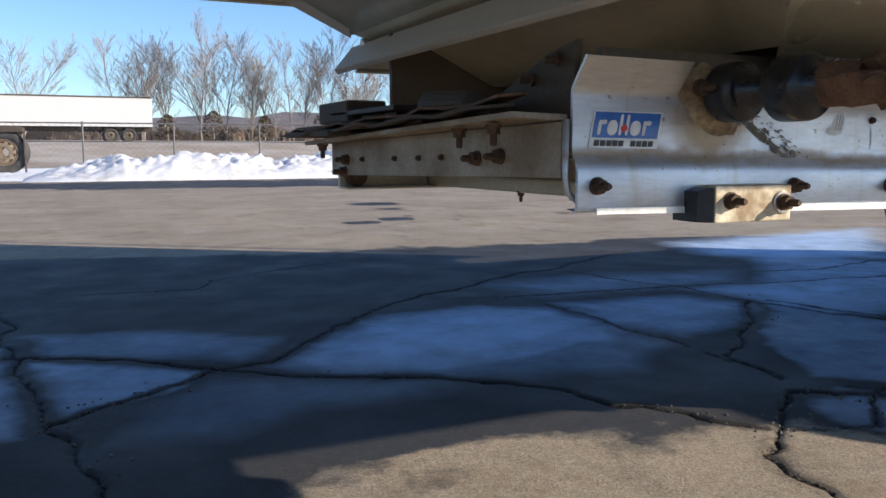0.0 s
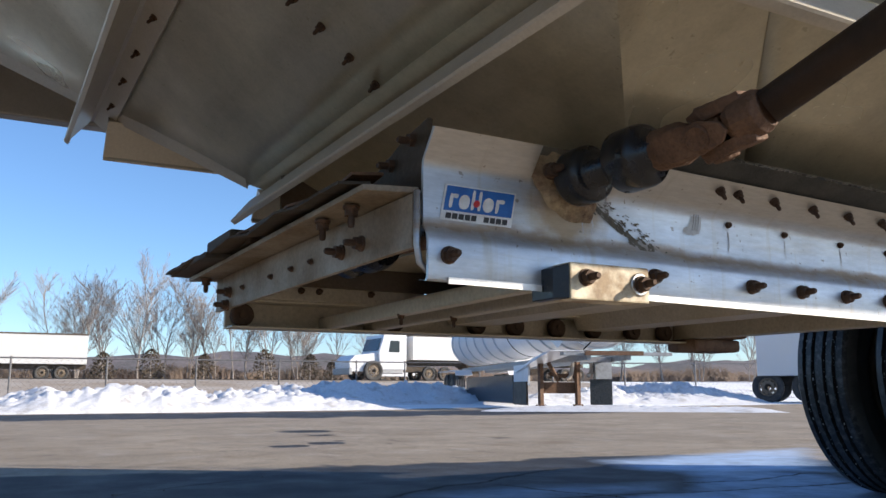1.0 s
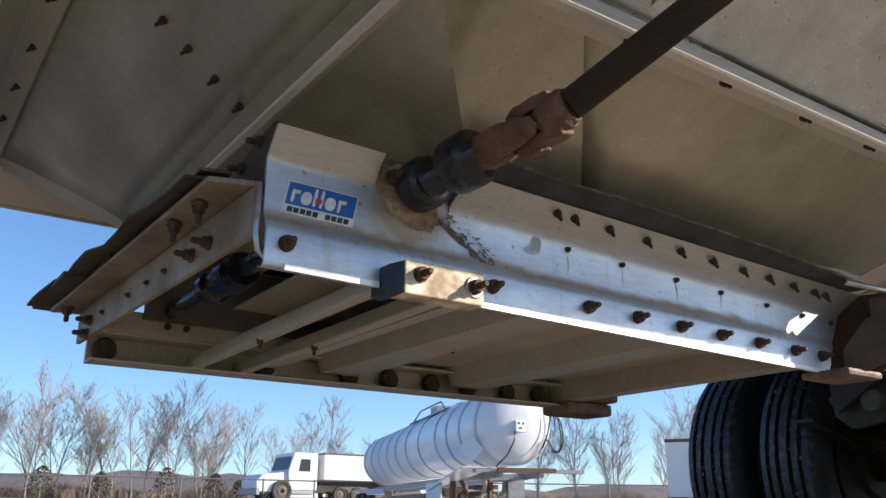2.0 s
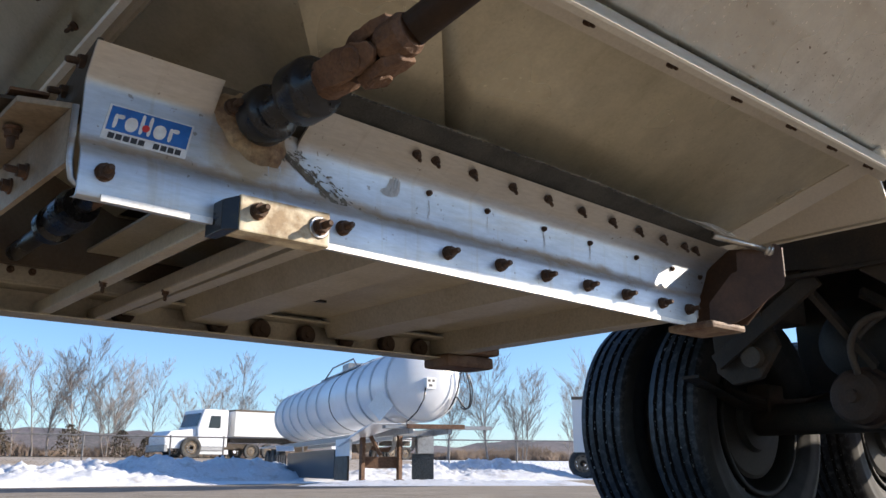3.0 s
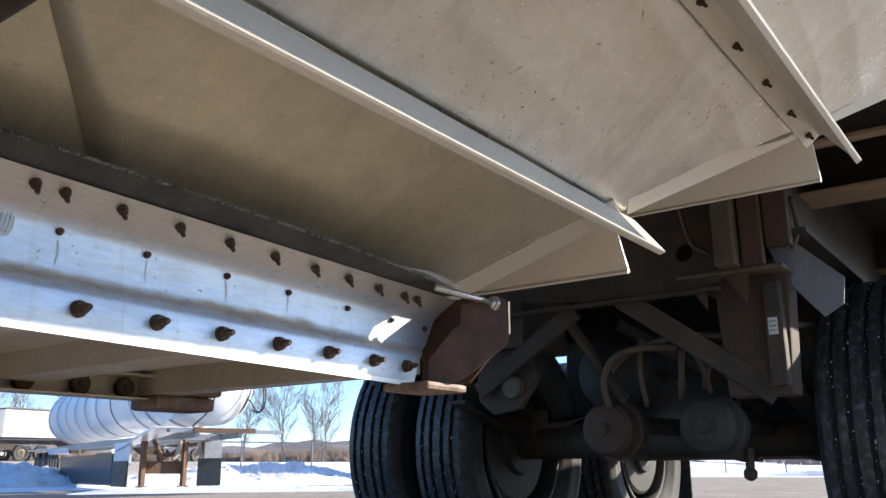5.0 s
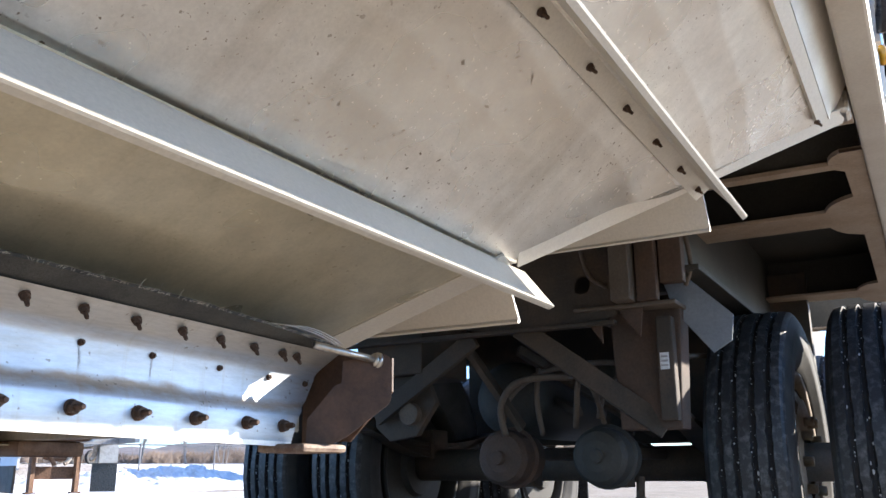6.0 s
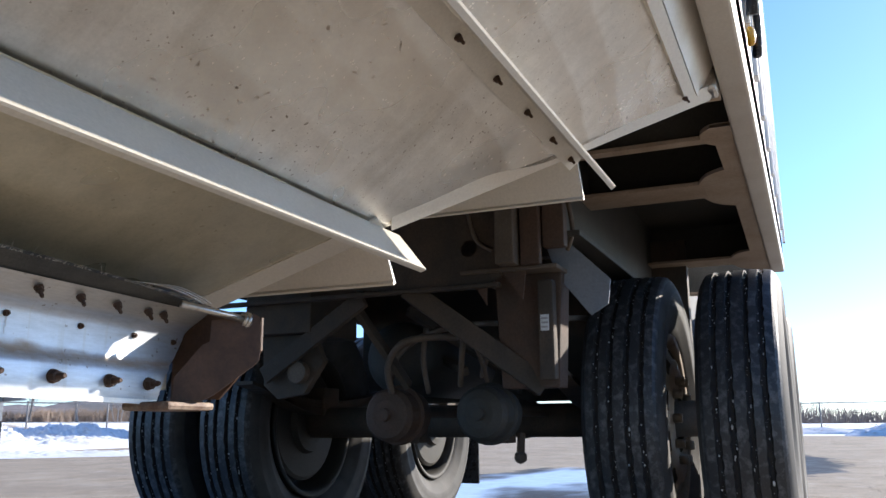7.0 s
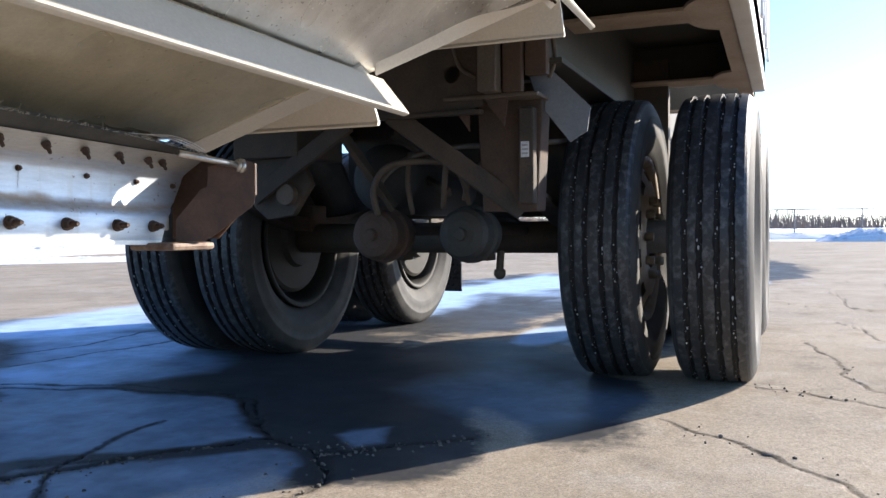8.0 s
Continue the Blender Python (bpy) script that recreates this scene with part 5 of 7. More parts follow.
for i in range(240):
    x = 0.84 + random.random() * 0.72
    k = (x - 0.83) / 0.74
    big = 0.014 if i % 20 == 0 else 0.003 + 0.004 * random.random()
    a = Vector((x, 0.7575, 0.6872 - 0.0135 * k - 0.018 * k ** 4))
    c = a + Vector((random.uniform(-0.6, 1.2) * big, -big * random.random(), big * random.uniform(0.0, 0.7)))
    tube(bm, [a, a.lerp(c, 0.5) + Vector((0, 0, big * 0.1)), c], 0.00028, 4)
part("frayed_threads", bm, FIBRE, belt, "pale frayed threads")["kind"] = "stuff"

# front cross beam, its flange, bolts and the black plates above it
bm = bmesh.new()
hull(bm, [(0.606, 0.836, 0.576), (0.612, 0.836, 0.576), (0.612, 0.836, 0.628), (0.606, 0.836, 0.628)],
     [(0.573, YF - 0.03, 0.562), (0.579, YF - 0.03, 0.562), (0.579, YF - 0.03, 0.612), (0.573, YF - 0.03, 0.612)], 0.001)
hull(bm, [(0.567, 0.862, 0.632), (0.614, 0.838, 0.629), (0.614, 0.838, 0.635), (0.567, 0.862, 0.638)],
     [(0.534, YF - 0.015, 0.608), (0.580, YF - 0.015, 0.611), (0.580, YF - 0.015, 0.617), (0.534, YF - 0.015, 0.614)], 0.001)
bmesh.ops.recalc_face_normals(bm, faces=bm.faces[:])
beam = part("front_beam", bm, BEAM, trailer, "pale front cross beam of the trap with rusty bolts")
for y, z in ((0.940, 0.596), (0.988, 0.594), (1.37, 0.592), (1.38, 0.574)):
    k = (y - 0.836) / 0.60
    place_bolt(NUT, (0.606 - 0.033 * k, y, z - 0.006 * k), (-1, -0.05, 0), beam)
for y in (1.07, 1.13, 1.2, 1.31):
    k = (y - 0.836) / 0.60
    place_bolt(RIVET, (0.606 - 0.033 * k, y, 0.598 - 0.013 * k), (-1, -0.05, 0), beam)
for y in (0.915, 0.985, 1.41):
    k = (y - 0.836) / 0.60
    place_bolt(NUT, (0.582 - 0.033 * k, y, 0.629 - 0.021 * k), (0, 0, -1), beam)
bm = bmesh.new()
box(bm, (0.515, 1.27, 0.620), (0.60, 1.50, 0.628), 0.002)
box(bm, (0.55, 1.18, 0.629), (0.62, 1.42, 0.636), 0.002)
box(bm, (0.56, 1.32, 0.640), (0.62, 1.46, 0.672), 0.004)
lathe(bm, (0.60, 0.99, 0.646), (0.60, 1.12, 0.652), [(0, 0.012), (0.004, 0.02), (0.12, 0.022), (0.13, 0.012)], 16)
part("black_strap_plate", bm, CHASSIS, trailer)
# long bent strap edges above the flange
for off, lift, tone in ((0.0, 0.0, CHASSIS), (0.014, 0.008, RUST)):
    bm = bmesh.new()
    pts = []
    for k in range(13):
        u = k / 12
        pts.append((0.568 + off - 0.050 * u + 0.004 * math.sin(k * 1.7), 0.885 + 0.60 * u, 0.644 + lift - 0.022 * u + 0.003 * math.sin(k * 2.3 + off * 90)))
    strip(bm, pts, (1, 0, 0.1), 0.034, 0.003)
    part("strap_edge", bm, tone, trailer)
bm = bmesh.new()
plate(bm, [(0.628, 0.836, 0.704), (0.622, 0.836, 0.625), (0.618, 1.10, 0.625), (0.620, 0.98, 0.656), (0.626, 0.885, 0.694)], 0.006, 0.001)
bmesh.ops.recalc_face_normals(bm, faces=bm.faces[:])
skirt = part("rubber_skirt", bm, CHASSIS, trailer)
place_bolt(NUT, (0.623, 0.862, 0.688), (-1, 0, -0.1), skirt)
place_bolt(NUT, (0.621, 0.905, 0.672), (-1, 0, -0.1), skirt)
bm = bmesh.new()
box(bm, (0.560, 1.14, 0.650), (0.63, 1.40, 0.657), 0.002)
box(bm, (0.575, 1.17, 0.630), (0.583, 1.30, 0.650), 0.002)
brown = part("brown_angle", bm, RUSTY_PLATE, trailer)
place_bolt(NUT, (0.575, 1.23, 0.641), (-1, 0, 0), brown)
# winding drum inside the trap
bm = bmesh.new()
lathe(bm, (0.70, 0.95, 0.622), (0.70, 1.42, 0.622), [(0, 0.012), (0.15, 0.012), (0.15, 0.022), (0.17, 0.026), (0.20, 0.026), (0.21, 0.020), (0.24, 0.020), (0.25, 0.025), (0.27, 0.025), (0.28, 0.012), (0.47, 0.012)], 24)
part("winding_drum", bm, BLACK, trailer, "black winding drum inside the trap")
bm = bmesh.new()
rod(bm, (0.69, 0.84, 0.60), (0.705, 1.09, 0.622), 0.010)
part("drum_shaft", bm, RUST, trailer, smooth=True)
for lo, hi in (((0.66, YW + 0.02, 0.652), (1.56, YW + 0.03, 0.70)), ((1.561, YW + 0.02, 0.601), (1.569, YF - 0.05, 0.70))):
    bm = bmesh.new()
    box(bm, lo, hi)
    part("hopper_collar", bm, CHASSIS_GREY, trailer)
bm = bmesh.new()
box(bm, (0.66, YF - 0.066, 0.606), (1.56, YF - 0.056, 0.78))
part("hopper_collar", bm, CHASSIS_GREY, trailer)
bm = bmesh.new()
box(bm, (0.80, YW + 0.03, 0.640), (1.55, YF - 0.06, 0.644))
part("gate_sheet", bm, PAN, trailer)


# ---- running gear ----
TYRE_R, TYRE_W = 0.515, 0.262


def tyre_mesh():
    """A truck tyre round the y axis: rounded shoulders, four grooves round the tread, cross cuts at the ribs' edges, ringed side walls."""
    hw = TYRE_W / 2
    bm = bmesh.new()
    prof = [(-0.068, 0.302), (-0.088, 0.315), (-0.108, 0.345), (-0.122, 0.375), (-0.1255, 0.380), (-0.1275, 0.386), (-0.130, 0.415), (-0.1295, 0.445), (-0.132, 0.449), (-0.130, 0.455), (-0.124, 0.478), (-0.117, 0.492), (-0.112, 0.500), (-0.104, 0.508)]
    for y in (-0.070, -0.026, 0.026, 0.070):
        top = 0.5145 if abs(y) < 0.05 else 0.5125
        prof += [(y - 0.0085, top), (y - 0.0050, 0.499), (y + 0.0050, 0.499), (y + 0.0085, top)]
    prof += [(0.104, 0.508)] + [(-y, r) for y, r in prof[12::-1]]
    sides = 240
    rng = random.Random(2)
    rings = []
    for k in range(sides):
        a = k * math.tau / sides
        row = []
        for i, (y, r) in enumerate(prof):
            if 14 <= i < 30 and (i - 14) % 4 in (0, 3) and rng.random() < 0.5:
                y += 0.0034 * (-1 if (i - 14) % 4 == 0 else 1) * rng.uniform(0.2, 1.3)
            row.append(bm.verts.new((r * math.cos(a), y, r * math.sin(a))))
        rings.append(row)
    for k in range(sides):
        p, q = rings[k], rings[(k + 1) % sides]
        for i in range(len(prof) - 1):
            bm.faces.new((p[i], q[i], q[i + 1], p[i + 1]))
    bmesh.ops.recalc_face_normals(bm, faces=bm.faces[:])
    me = mesh_of("tyre", bm, TYRE, True)
    me.materials.append(TYRE_WALL)
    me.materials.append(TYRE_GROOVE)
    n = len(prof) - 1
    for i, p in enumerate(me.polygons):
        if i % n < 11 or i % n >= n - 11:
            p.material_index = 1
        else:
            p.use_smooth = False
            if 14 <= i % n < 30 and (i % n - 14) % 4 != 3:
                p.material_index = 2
    return me


def tread_bits_mesh():
    """Small siping blocks and trapped grit along the grooves."""
    bm = bmesh.new()
    rng = random.Random(3)
    for y in (-0.070, -0.026, 0.026, 0.070):
        for k in range(210):
            if rng.random() < 0.34 + 0.9 * noise.noise(Vector((k * 0.21, y * 40, 0))):
                continue
            a = (k + rng.random() * 0.7) * math.tau / 210
            s = 0.0007 + 0.0036 * rng.random() ** 3
            c = Vector((math.cos(a) * 0.5105, y + rng.uniform(-0.008, 0.008), math.sin(a) * 0.5105))
            bmesh.ops.create_icosphere(bm, subdivisions=1, radius=s, matrix=Matrix.LocRotScale(c, Euler((0, -a, 0)), (0.6, rng.uniform(0.5, 1.0), rng.uniform(0.8, 2.2))))
    return mesh_of("trapped_grit", bm, material("grit", (0.55, 0.54, 0.51), 0.9))


def rim_mesh():
    """A disc wheel round the y axis, dished, with ten hand holes, a hub ring and nuts."""
    bm = bmesh.new()
    prof = [(-0.085, 0.300), (-0.100, 0.306), (-0.104, 0.300), (-0.098, 0.284), (-0.06, 0.278), (0.02, 0.272), (0.085, 0.278), (0.098, 0.286), (0.104, 0.302), (0.098, 0.307), (0.085, 0.301)]
    sides = 60
    def spin(pr):
        rings = [[bm.verts.new((r * math.cos(k * math.tau / sides), y, r * math.sin(k * math.tau / sides))) for y, r in pr] for k in range(sides)]
        for k in range(sides):
            p, q = rings[k], rings[(k + 1) % sides]
            for i in range(len(pr) - 1):
                bm.faces.new((p[i], q[i], q[i + 1], p[i + 1]))
    spin(prof)
    inner = [[bm.verts.new((r * math.cos(k * math.tau / sides), y, r * math.sin(k * math.tau / sides))) for y, r in ((0.070, 0.272), (0.088, 0.250), (0.105, 0.215), (0.110, 0.170), (0.108, 0.11))] for k in range(sides)]
    for k in range(sides):
        p, q = inner[k], inner[(k + 1) % sides]
        for i in range(4):
            if i == 1 and k % 6 in (1, 2, 3):
                continue
            bm.faces.new((p[i], q[i], q[i + 1], p[i + 1]))
    for k in range(10):
        a = k * math.tau / 10
        c = Vector((0.142 * math.cos(a), 0.109, 0.142 * math.sin(a)))
        rod(bm, c, c + Vector((0, 0.03, 0)), 0.016, 6)
    bmesh.ops.recalc_face_normals(bm, faces=bm.faces[:])
    return mesh_of("rim", bm, RIM, True)


TYRE_ME, RIM_ME, GRIT_ME = tyre_mesh(), rim_mesh(), tread_bits_mesh()
# darker copy of the rim for the far side's inner wheels
DARK_RIM_ME = RIM_ME.copy()
DARK_RIM_ME.materials.clear()
DARK_RIM_ME.materials.append(UNDERBODY)


def child(ob_name, me, parent, m, label=""):
    ob = new(ob_name, me)
    ob.parent = parent
    ob.matrix_parent_inverse = parent.matrix_world.inverted() if parent.type != "EMPTY" or parent.parent is None else Matrix()
    ob.matrix_basis = m
    if label:
        ob["label"] = label
    return ob


def wheel(parent, x, y, out, r=TYRE_R, turn=0.0, grit=True):
    """One wheel: the tyre is the part, the rim and grit its pieces. out: 1 or -1, the side its dish opens to."""
    s = r / TYRE_R
    t = child("tyre", TYRE_ME, parent, Matrix.LocRotScale((x, y, r - 0.006), Euler((0, turn, 0 if out > 0 else math.pi)), (s, s, s)), "black dusty truck tyre")
    bpy.context.view_layer.update()
    q = new("rim", RIM_ME if y < 2 or y > 2.3 else DARK_RIM_ME)
    q.parent = t
    q["label"] = "dirty steel rim, cream except on the far inner wheels"
    if grit:
        q = new("trapped_grit", GRIT_ME)
        q["kind"] = "stuff"
        q.parent = t
    return t


for x, dx in ((3.79, 0.035), (5.10, 0.0)):
    for y, out, sx in ((0.205, 1, -1), (0.560, -1, -1), (2.105, 1, 1), (2.465, -1, 1)):
        wheel(trailer, x + dx * sx, y, out, turn=x + y)
    bm = bmesh.new()
    rod(bm, (x, 0.36, TYRE_R), (x, 2.32, TYRE_R), 0.064, 20)
    part("axle", bm, CHASSIS, trailer, smooth=True)
    for y in (0.42, 2.24):
        bm = bmesh.new()
        s = 1 if y > 1.4 else -1
        lathe(bm, (x, y - s * 0.25, TYRE_R), (x, y + s * 0.2, TYRE_R), [(0, 0.09), (0.004, 0.12), (0.03, 0.13), (0.035, 0.225), (0.045, 0.240), (0.06, 0.238), (0.07, 0.222), (0.16, 0.222), (0.17, 0.12), (0.20, 0.11)], 36)
        part("brake_drum", bm, UNDERBODY, trailer)
    for y in (0.75, 1.95):
        bm = bmesh.new()
        for k in range(4):
            strip(bm, curve3((x - 0.55 + 0.07 * k, y, 0.66 - 0.016 * k), (x + 0.55 - 0.07 * k, y, 0.66 - 0.016 * k), (0, 0, -0.06)), (0, 1, 0), 0.075, 0.013)
        box(bm, (x - 0.06, y - 0.05, 0.54), (x + 0.06, y + 0.05, 0.66), 0.006)
        part("leaf_spring", bm, CHASSIS, trailer)
    # brake chambers on the front of each axle
    for y, tone in ((1.255, HANGER), (0.938, UNDERBODY)):
        cx = x - 0.66
        bm = bmesh.new()
        lathe(bm, (cx - 0.09, y, 0.532), (cx + 0.2, y, 0.532), [(-0.02, 0.012), (-0.018, 0.02), (0.0, 0.022), (0.002, 0.045), (0.012, 0.072), (0.03, 0.084), (0.085, 0.086), (0.09, 0.096), (0.102, 0.096), (0.107, 0.086), (0.17, 0.083), (0.20, 0.06), (0.215, 0.03), (0.28, 0.02)], 28)
        part("brake_chamber", bm, tone, trailer, "dusty round air brake chamber")
        bm = bmesh.new()
        rod(bm, (cx + 0.15, y, 0.545), (x - 0.02, y, 0.545), 0.02)
        box(bm, (cx + 0.12, y - 0.02, 0.44), (cx + 0.2, y + 0.02, 0.50), 0.005)
        part("push_rod", bm, CHASSIS, trailer)
        bm = bmesh.new()
        tube(bm, eased([(cx - 0.05, y, 0.64), (cx - 0.04, y - 0.02, 0.72), (cx + 0.05, y - 0.09, 0.80), (cx + 0.2, y - 0.2, 0.84), (cx + 0.4, y - 0.25, 0.86)], 4), 0.010)
        part("air_hose", bm, CHASSIS_GREY, trailer, "dusty air hose", smooth=True)
    bm = bmesh.new()
    tube(bm, [(x - 0.46, 0.90, 0.47), (x - 0.47, 0.90, 0.43), (x - 0.46, 0.905, 0.40)], 0.014)
    bmesh.ops.create_icosphere(bm, subdivisions=2, radius=0.022, matrix=Matrix.Translation((x - 0.465, 0.903, 0.395)))
    part("drain_valve", bm, CHASSIS, trailer)

# spring hangers
bm = bmesh.new()
plate(bm, [(2.94, 0.655, 0.60), (2.94, 0.825, 0.60), (2.94, 0.842, 0.93), (2.94, 0.638, 0.93)], -0.09, 0.006)
bmesh.ops.recalc_face_normals(bm, faces=bm.faces[:])
hanger = part("spring_hanger", bm, HANGER, trailer, "dusty brown box hanger with a small white label")
bm = bmesh.new()
box(bm, (2.90, 0.655, 0.62), (2.94, 0.70, 0.90), 0.006)
part("hanger_face", bm, CHASSIS, hanger)
bm = bmesh.new()
box(bm, (2.897, 0.668, 0.755), (2.9, 0.692, 0.80))
lab = part("label", bm, WHITE, hanger, "small white label with grey lines")
bm = bmesh.new()
for k in range(3):
    box(bm, (2.8955, 0.671, 0.763 + k * 0.012), (2.897, 0.689, 0.768 + k * 0.012))
part("grey_bar", bm, STAIN, lab)
bm = bmesh.new()
box(bm, (2.86, 0.63, 0.925), (3.24, 0.92, 0.937), 0.003)
part("hanger_flange", bm, CHASSIS_GREY, hanger)
for tri_pts in ([(2.885, 0.905, 0.925), (2.885, 0.843, 0.925), (2.885, 0.843, 0.835)], [(2.885, 0.795, 0.925), (2.885, 0.725, 0.925), (2.885, 0.735, 0.845)]):
    bm = bmesh.new()
    plate(bm, tri_pts, 0.008, 0.001)
    bmesh.ops.recalc_face_normals(bm, faces=bm.faces[:])
    part("gusset", bm, HANGER, hanger)
bm = bmesh.new()
box(bm, (2.80, 0.735, 0.937), (2.862, 0.79, 1.30), 0.004)
part("upright", bm, CHASSIS_GREY, trailer, "pale upright between hanger and frame")
bm = bmesh.new()
box(bm, (2.84, 0.672, 0.937), (2.87, 0.728, 1.30), 0.004)
part("upright", bm, HANGER, trailer)
bm = bmesh.new()
box(bm, (2.86, 0.605, 0.985), (2.90, 0.668, 1.30), 0.004)
part("upright", bm, HANGER, trailer)
for path, r in (([(3.05, 1.235, 0.60), (3.0, 1.225, 0.68), (2.98, 1.17, 0.745), (3.0, 1.09, 0.765), (3.08, 1.02, 0.77)], 0.011),
                ([(3.1, 1.13, 0.60), (3.05, 1.125, 0.70), (3.06, 1.12, 0.80)], 0.009),
                ([(3.1, 1.02, 0.62), (3.04, 0.99, 0.70), (3.04, 0.985, 0.755)], 0.010),
                ([(3.1, 0.93, 0.63), (3.03, 0.925, 0.70), (3.05, 0.965, 0.77), (3.1, 1.0, 0.80)], 0.008),
                ([(2.9, 0.60, 1.12), (2.92, 0.595, 1.04), (2.95, 0.62, 0.99)], 0.007),
                ([(2.86, 0.90, 1.15), (2.86, 0.87, 1.03), (2.87, 0.82, 0.99)], 0.006)):
    bm = bmesh.new()
    tube(bm, eased(path, 5), r, 8)
    part("air_hose", bm, CHASSIS_GREY, trailer, "dusty tan air hose", smooth=True)
bm = bmesh.new()
box(bm, (2.91, 0.70, 0.98), (2.95, 0.74, 1.35), 0.004)
part("upright", bm, CHASSIS, trailer)
bm = bmesh.new()
plate(bm, [(2.95, 1.47, 0.80), (2.95, 1.665, 0.80), (2.95, 1.655, 0.63), (2.95, 1.60, 0.585), (2.95, 1.50, 0.60), (2.95, 1.43, 0.70)], 0.03, 0.004)
bmesh.ops.recalc_face_normals(bm, faces=bm.faces[:])
hl = part("spring_hanger", bm, CHASSIS, trailer)
bm = bmesh.new()
lathe(bm, (2.925, 1.515, 0.668), (2.96, 1.515, 0.668), [(0, 0.012), (0.0, 0.034), (0.02, 0.036), (0.03, 0.036)], 18)
part("hanger_eye", bm, CHASSIS_GREY, hl)
bm = bmesh.new()
box(bm, (2.90, 1.45, 0.79), (3.2, 1.70, 1.37), 0.004)
part("upright", bm, CHASSIS, trailer)
# braces
for a, c, w in (((2.88, 1.10, 0.90), (2.952, 0.70, 0.60), 0.06), ((2.90, 1.26, 0.885), (2.93, 1.64, 0.66), 0.055), ((2.95, 1.31, 0.86), (3.08, 1.19, 0.62), 0.05), ((3.3, 1.30, 0.90), (3.7, 0.95, 0.62), 0.04), ((3.35, 1.1, 0.68), (3.72, 1.5, 0.84), 0.03)):
    bm = bmesh.new()
    bar(bm, a, c, 0.02, w, up=(0, 0.5, 1), rib=0.003)
    part("brace", bm, CHASSIS, trailer)
# frame cross beam with a lightening hole: a web with a real hole and flanges
bm = bmesh.new()
hy, hz, hr = 0.895, 1.004, 0.026
y0, y1, z0, z1 = 0.80, 2.1, 0.895, 1.37
for dx in (0.0, 0.01):
    ring_in = [bm.verts.new((2.87 + dx, hy + hr * math.cos(k * math.tau / 16), hz + hr * math.sin(k * math.tau / 16))) for k in range(16)]
    def edge_pt(k):
        a = k * math.tau / 16
        c_, s_ = math.cos(a), math.sin(a)
        t = min((y1 - hy) / c_ if c_ > 1e-6 else 9e9, (y0 - hy) / c_ if c_ < -1e-6 else 9e9, (z1 - hz) / s_ if s_ > 1e-6 else 9e9, (z0 - hz) / s_ if s_ < -1e-6 else 9e9)
        return (2.87 + dx, hy + t * c_, hz + t * s_)
    ring_out = [bm.verts.new(edge_pt(k)) for k in range(16)]
    for k in range(16):
        bm.faces.new((ring_in[k], ring_in[(k + 1) % 16], ring_out[(k + 1) % 16], ring_out[k]))
box(bm, (2.855, y0, z0 - 0.012), (2.885, y1, z0 + 0.001), 0.003)
bmesh.ops.recalc_face_normals(bm, faces=bm.faces[:])
part("frame_cross_beam", bm, CHASSIS, trailer, "dusty frame beam with a round hole")
# rails lengthened rearward, out of view, to keep sun off the far tyres
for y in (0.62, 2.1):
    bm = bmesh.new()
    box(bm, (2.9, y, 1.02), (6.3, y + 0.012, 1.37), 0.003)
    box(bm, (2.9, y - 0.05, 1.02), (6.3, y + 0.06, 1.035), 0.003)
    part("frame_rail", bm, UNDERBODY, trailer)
bm = bmesh.new()
box(bm, (3.3, 0.64, 1.05), (3.36, 2.1, 1.3), 0.003)
part("frame_cross_beam", bm, CHASSIS, trailer)
# this beam is made deeper and wider to stop sun and daylight leaking through
bm = bmesh.new()
box(bm, (4.4, 0.47, 0.605), (4.46, 2.09, 1.3), 0.003)
part("frame_cross_beam", bm, CHASSIS, trailer)
bm = bmesh.new()
plate(bm, [(2.98, 0.69, 1.01), (2.98, 0.615, 1.01), (2.98, 0.505, 0.90), (2.98, 0.515, 0.83), (2.98, 0.565, 0.80), (2.98, 0.66, 0.92)], 0.006)
bmesh.ops.recalc_face_normals(bm, faces=bm.faces[:])
part("blue_grey_plate", bm, material("blue_grey_paint", (0.22, 0.24, 0.27), 0.5, 0.1), trailer)
# air tank between the rails
bm = bmesh.new()
lathe(bm, (3.32, 1.37, 0.74), (4.1, 1.37, 0.74), [(0, 0.02), (0.015, 0.09), (0.05, 0.128), (0.08, 0.133), (0.70, 0.133), (0.74, 0.10), (0.76, 0.02)], 28)
part("air_tank", bm, UNDERBODY, trailer, "black air tank", smooth=True)


TAN = material("tan_dusty_steel", (0.34, 0.27, 0.20), 0.65, 0.1, (0.24, 0.17, 0.11), 7, 8, (0.4, 0.7), fine_scale=140, fine_amount=0.2, bump=0.15, bump_scale=80)
# flat plate along the side rail with rounded cut-outs between the cross members
def swell(x):
    y = 0.178 + 0.012 * min(1, max(0, x - 3.2))
    for c, w, h in ((2.69, 0.06, 0.03), (3.19, 0.20, 0.09), (4.40, 0.22, 0.09), (5.3, 0.2, 0.09)):
        d = abs(x - c) / w
        if d < 1:
            y += h * (1 - d * d) ** 0.5
    return y


bm = bmesh.new()
rows = []
for k in range(150):
    x = 2.62 + k * 0.02
    rows.append([bm.verts.new(v) for v in ((x, 0.131, 1.180), (x, swell(x), 1.180), (x, swell(x), 1.190), (x, 0.131, 1.190))])
for p, q in zip(rows, rows[1:]):
    for i in range(4):
        bm.faces.new((p[i], q[i], q[(i + 1) % 4], p[(i + 1) % 4]))
bmesh.ops.recalc_face_normals(bm, faces=bm.faces[:])
part("gusset_plate", bm, TAN, trailer, "tan dusty plate with rounded cut-outs beside the side rail")
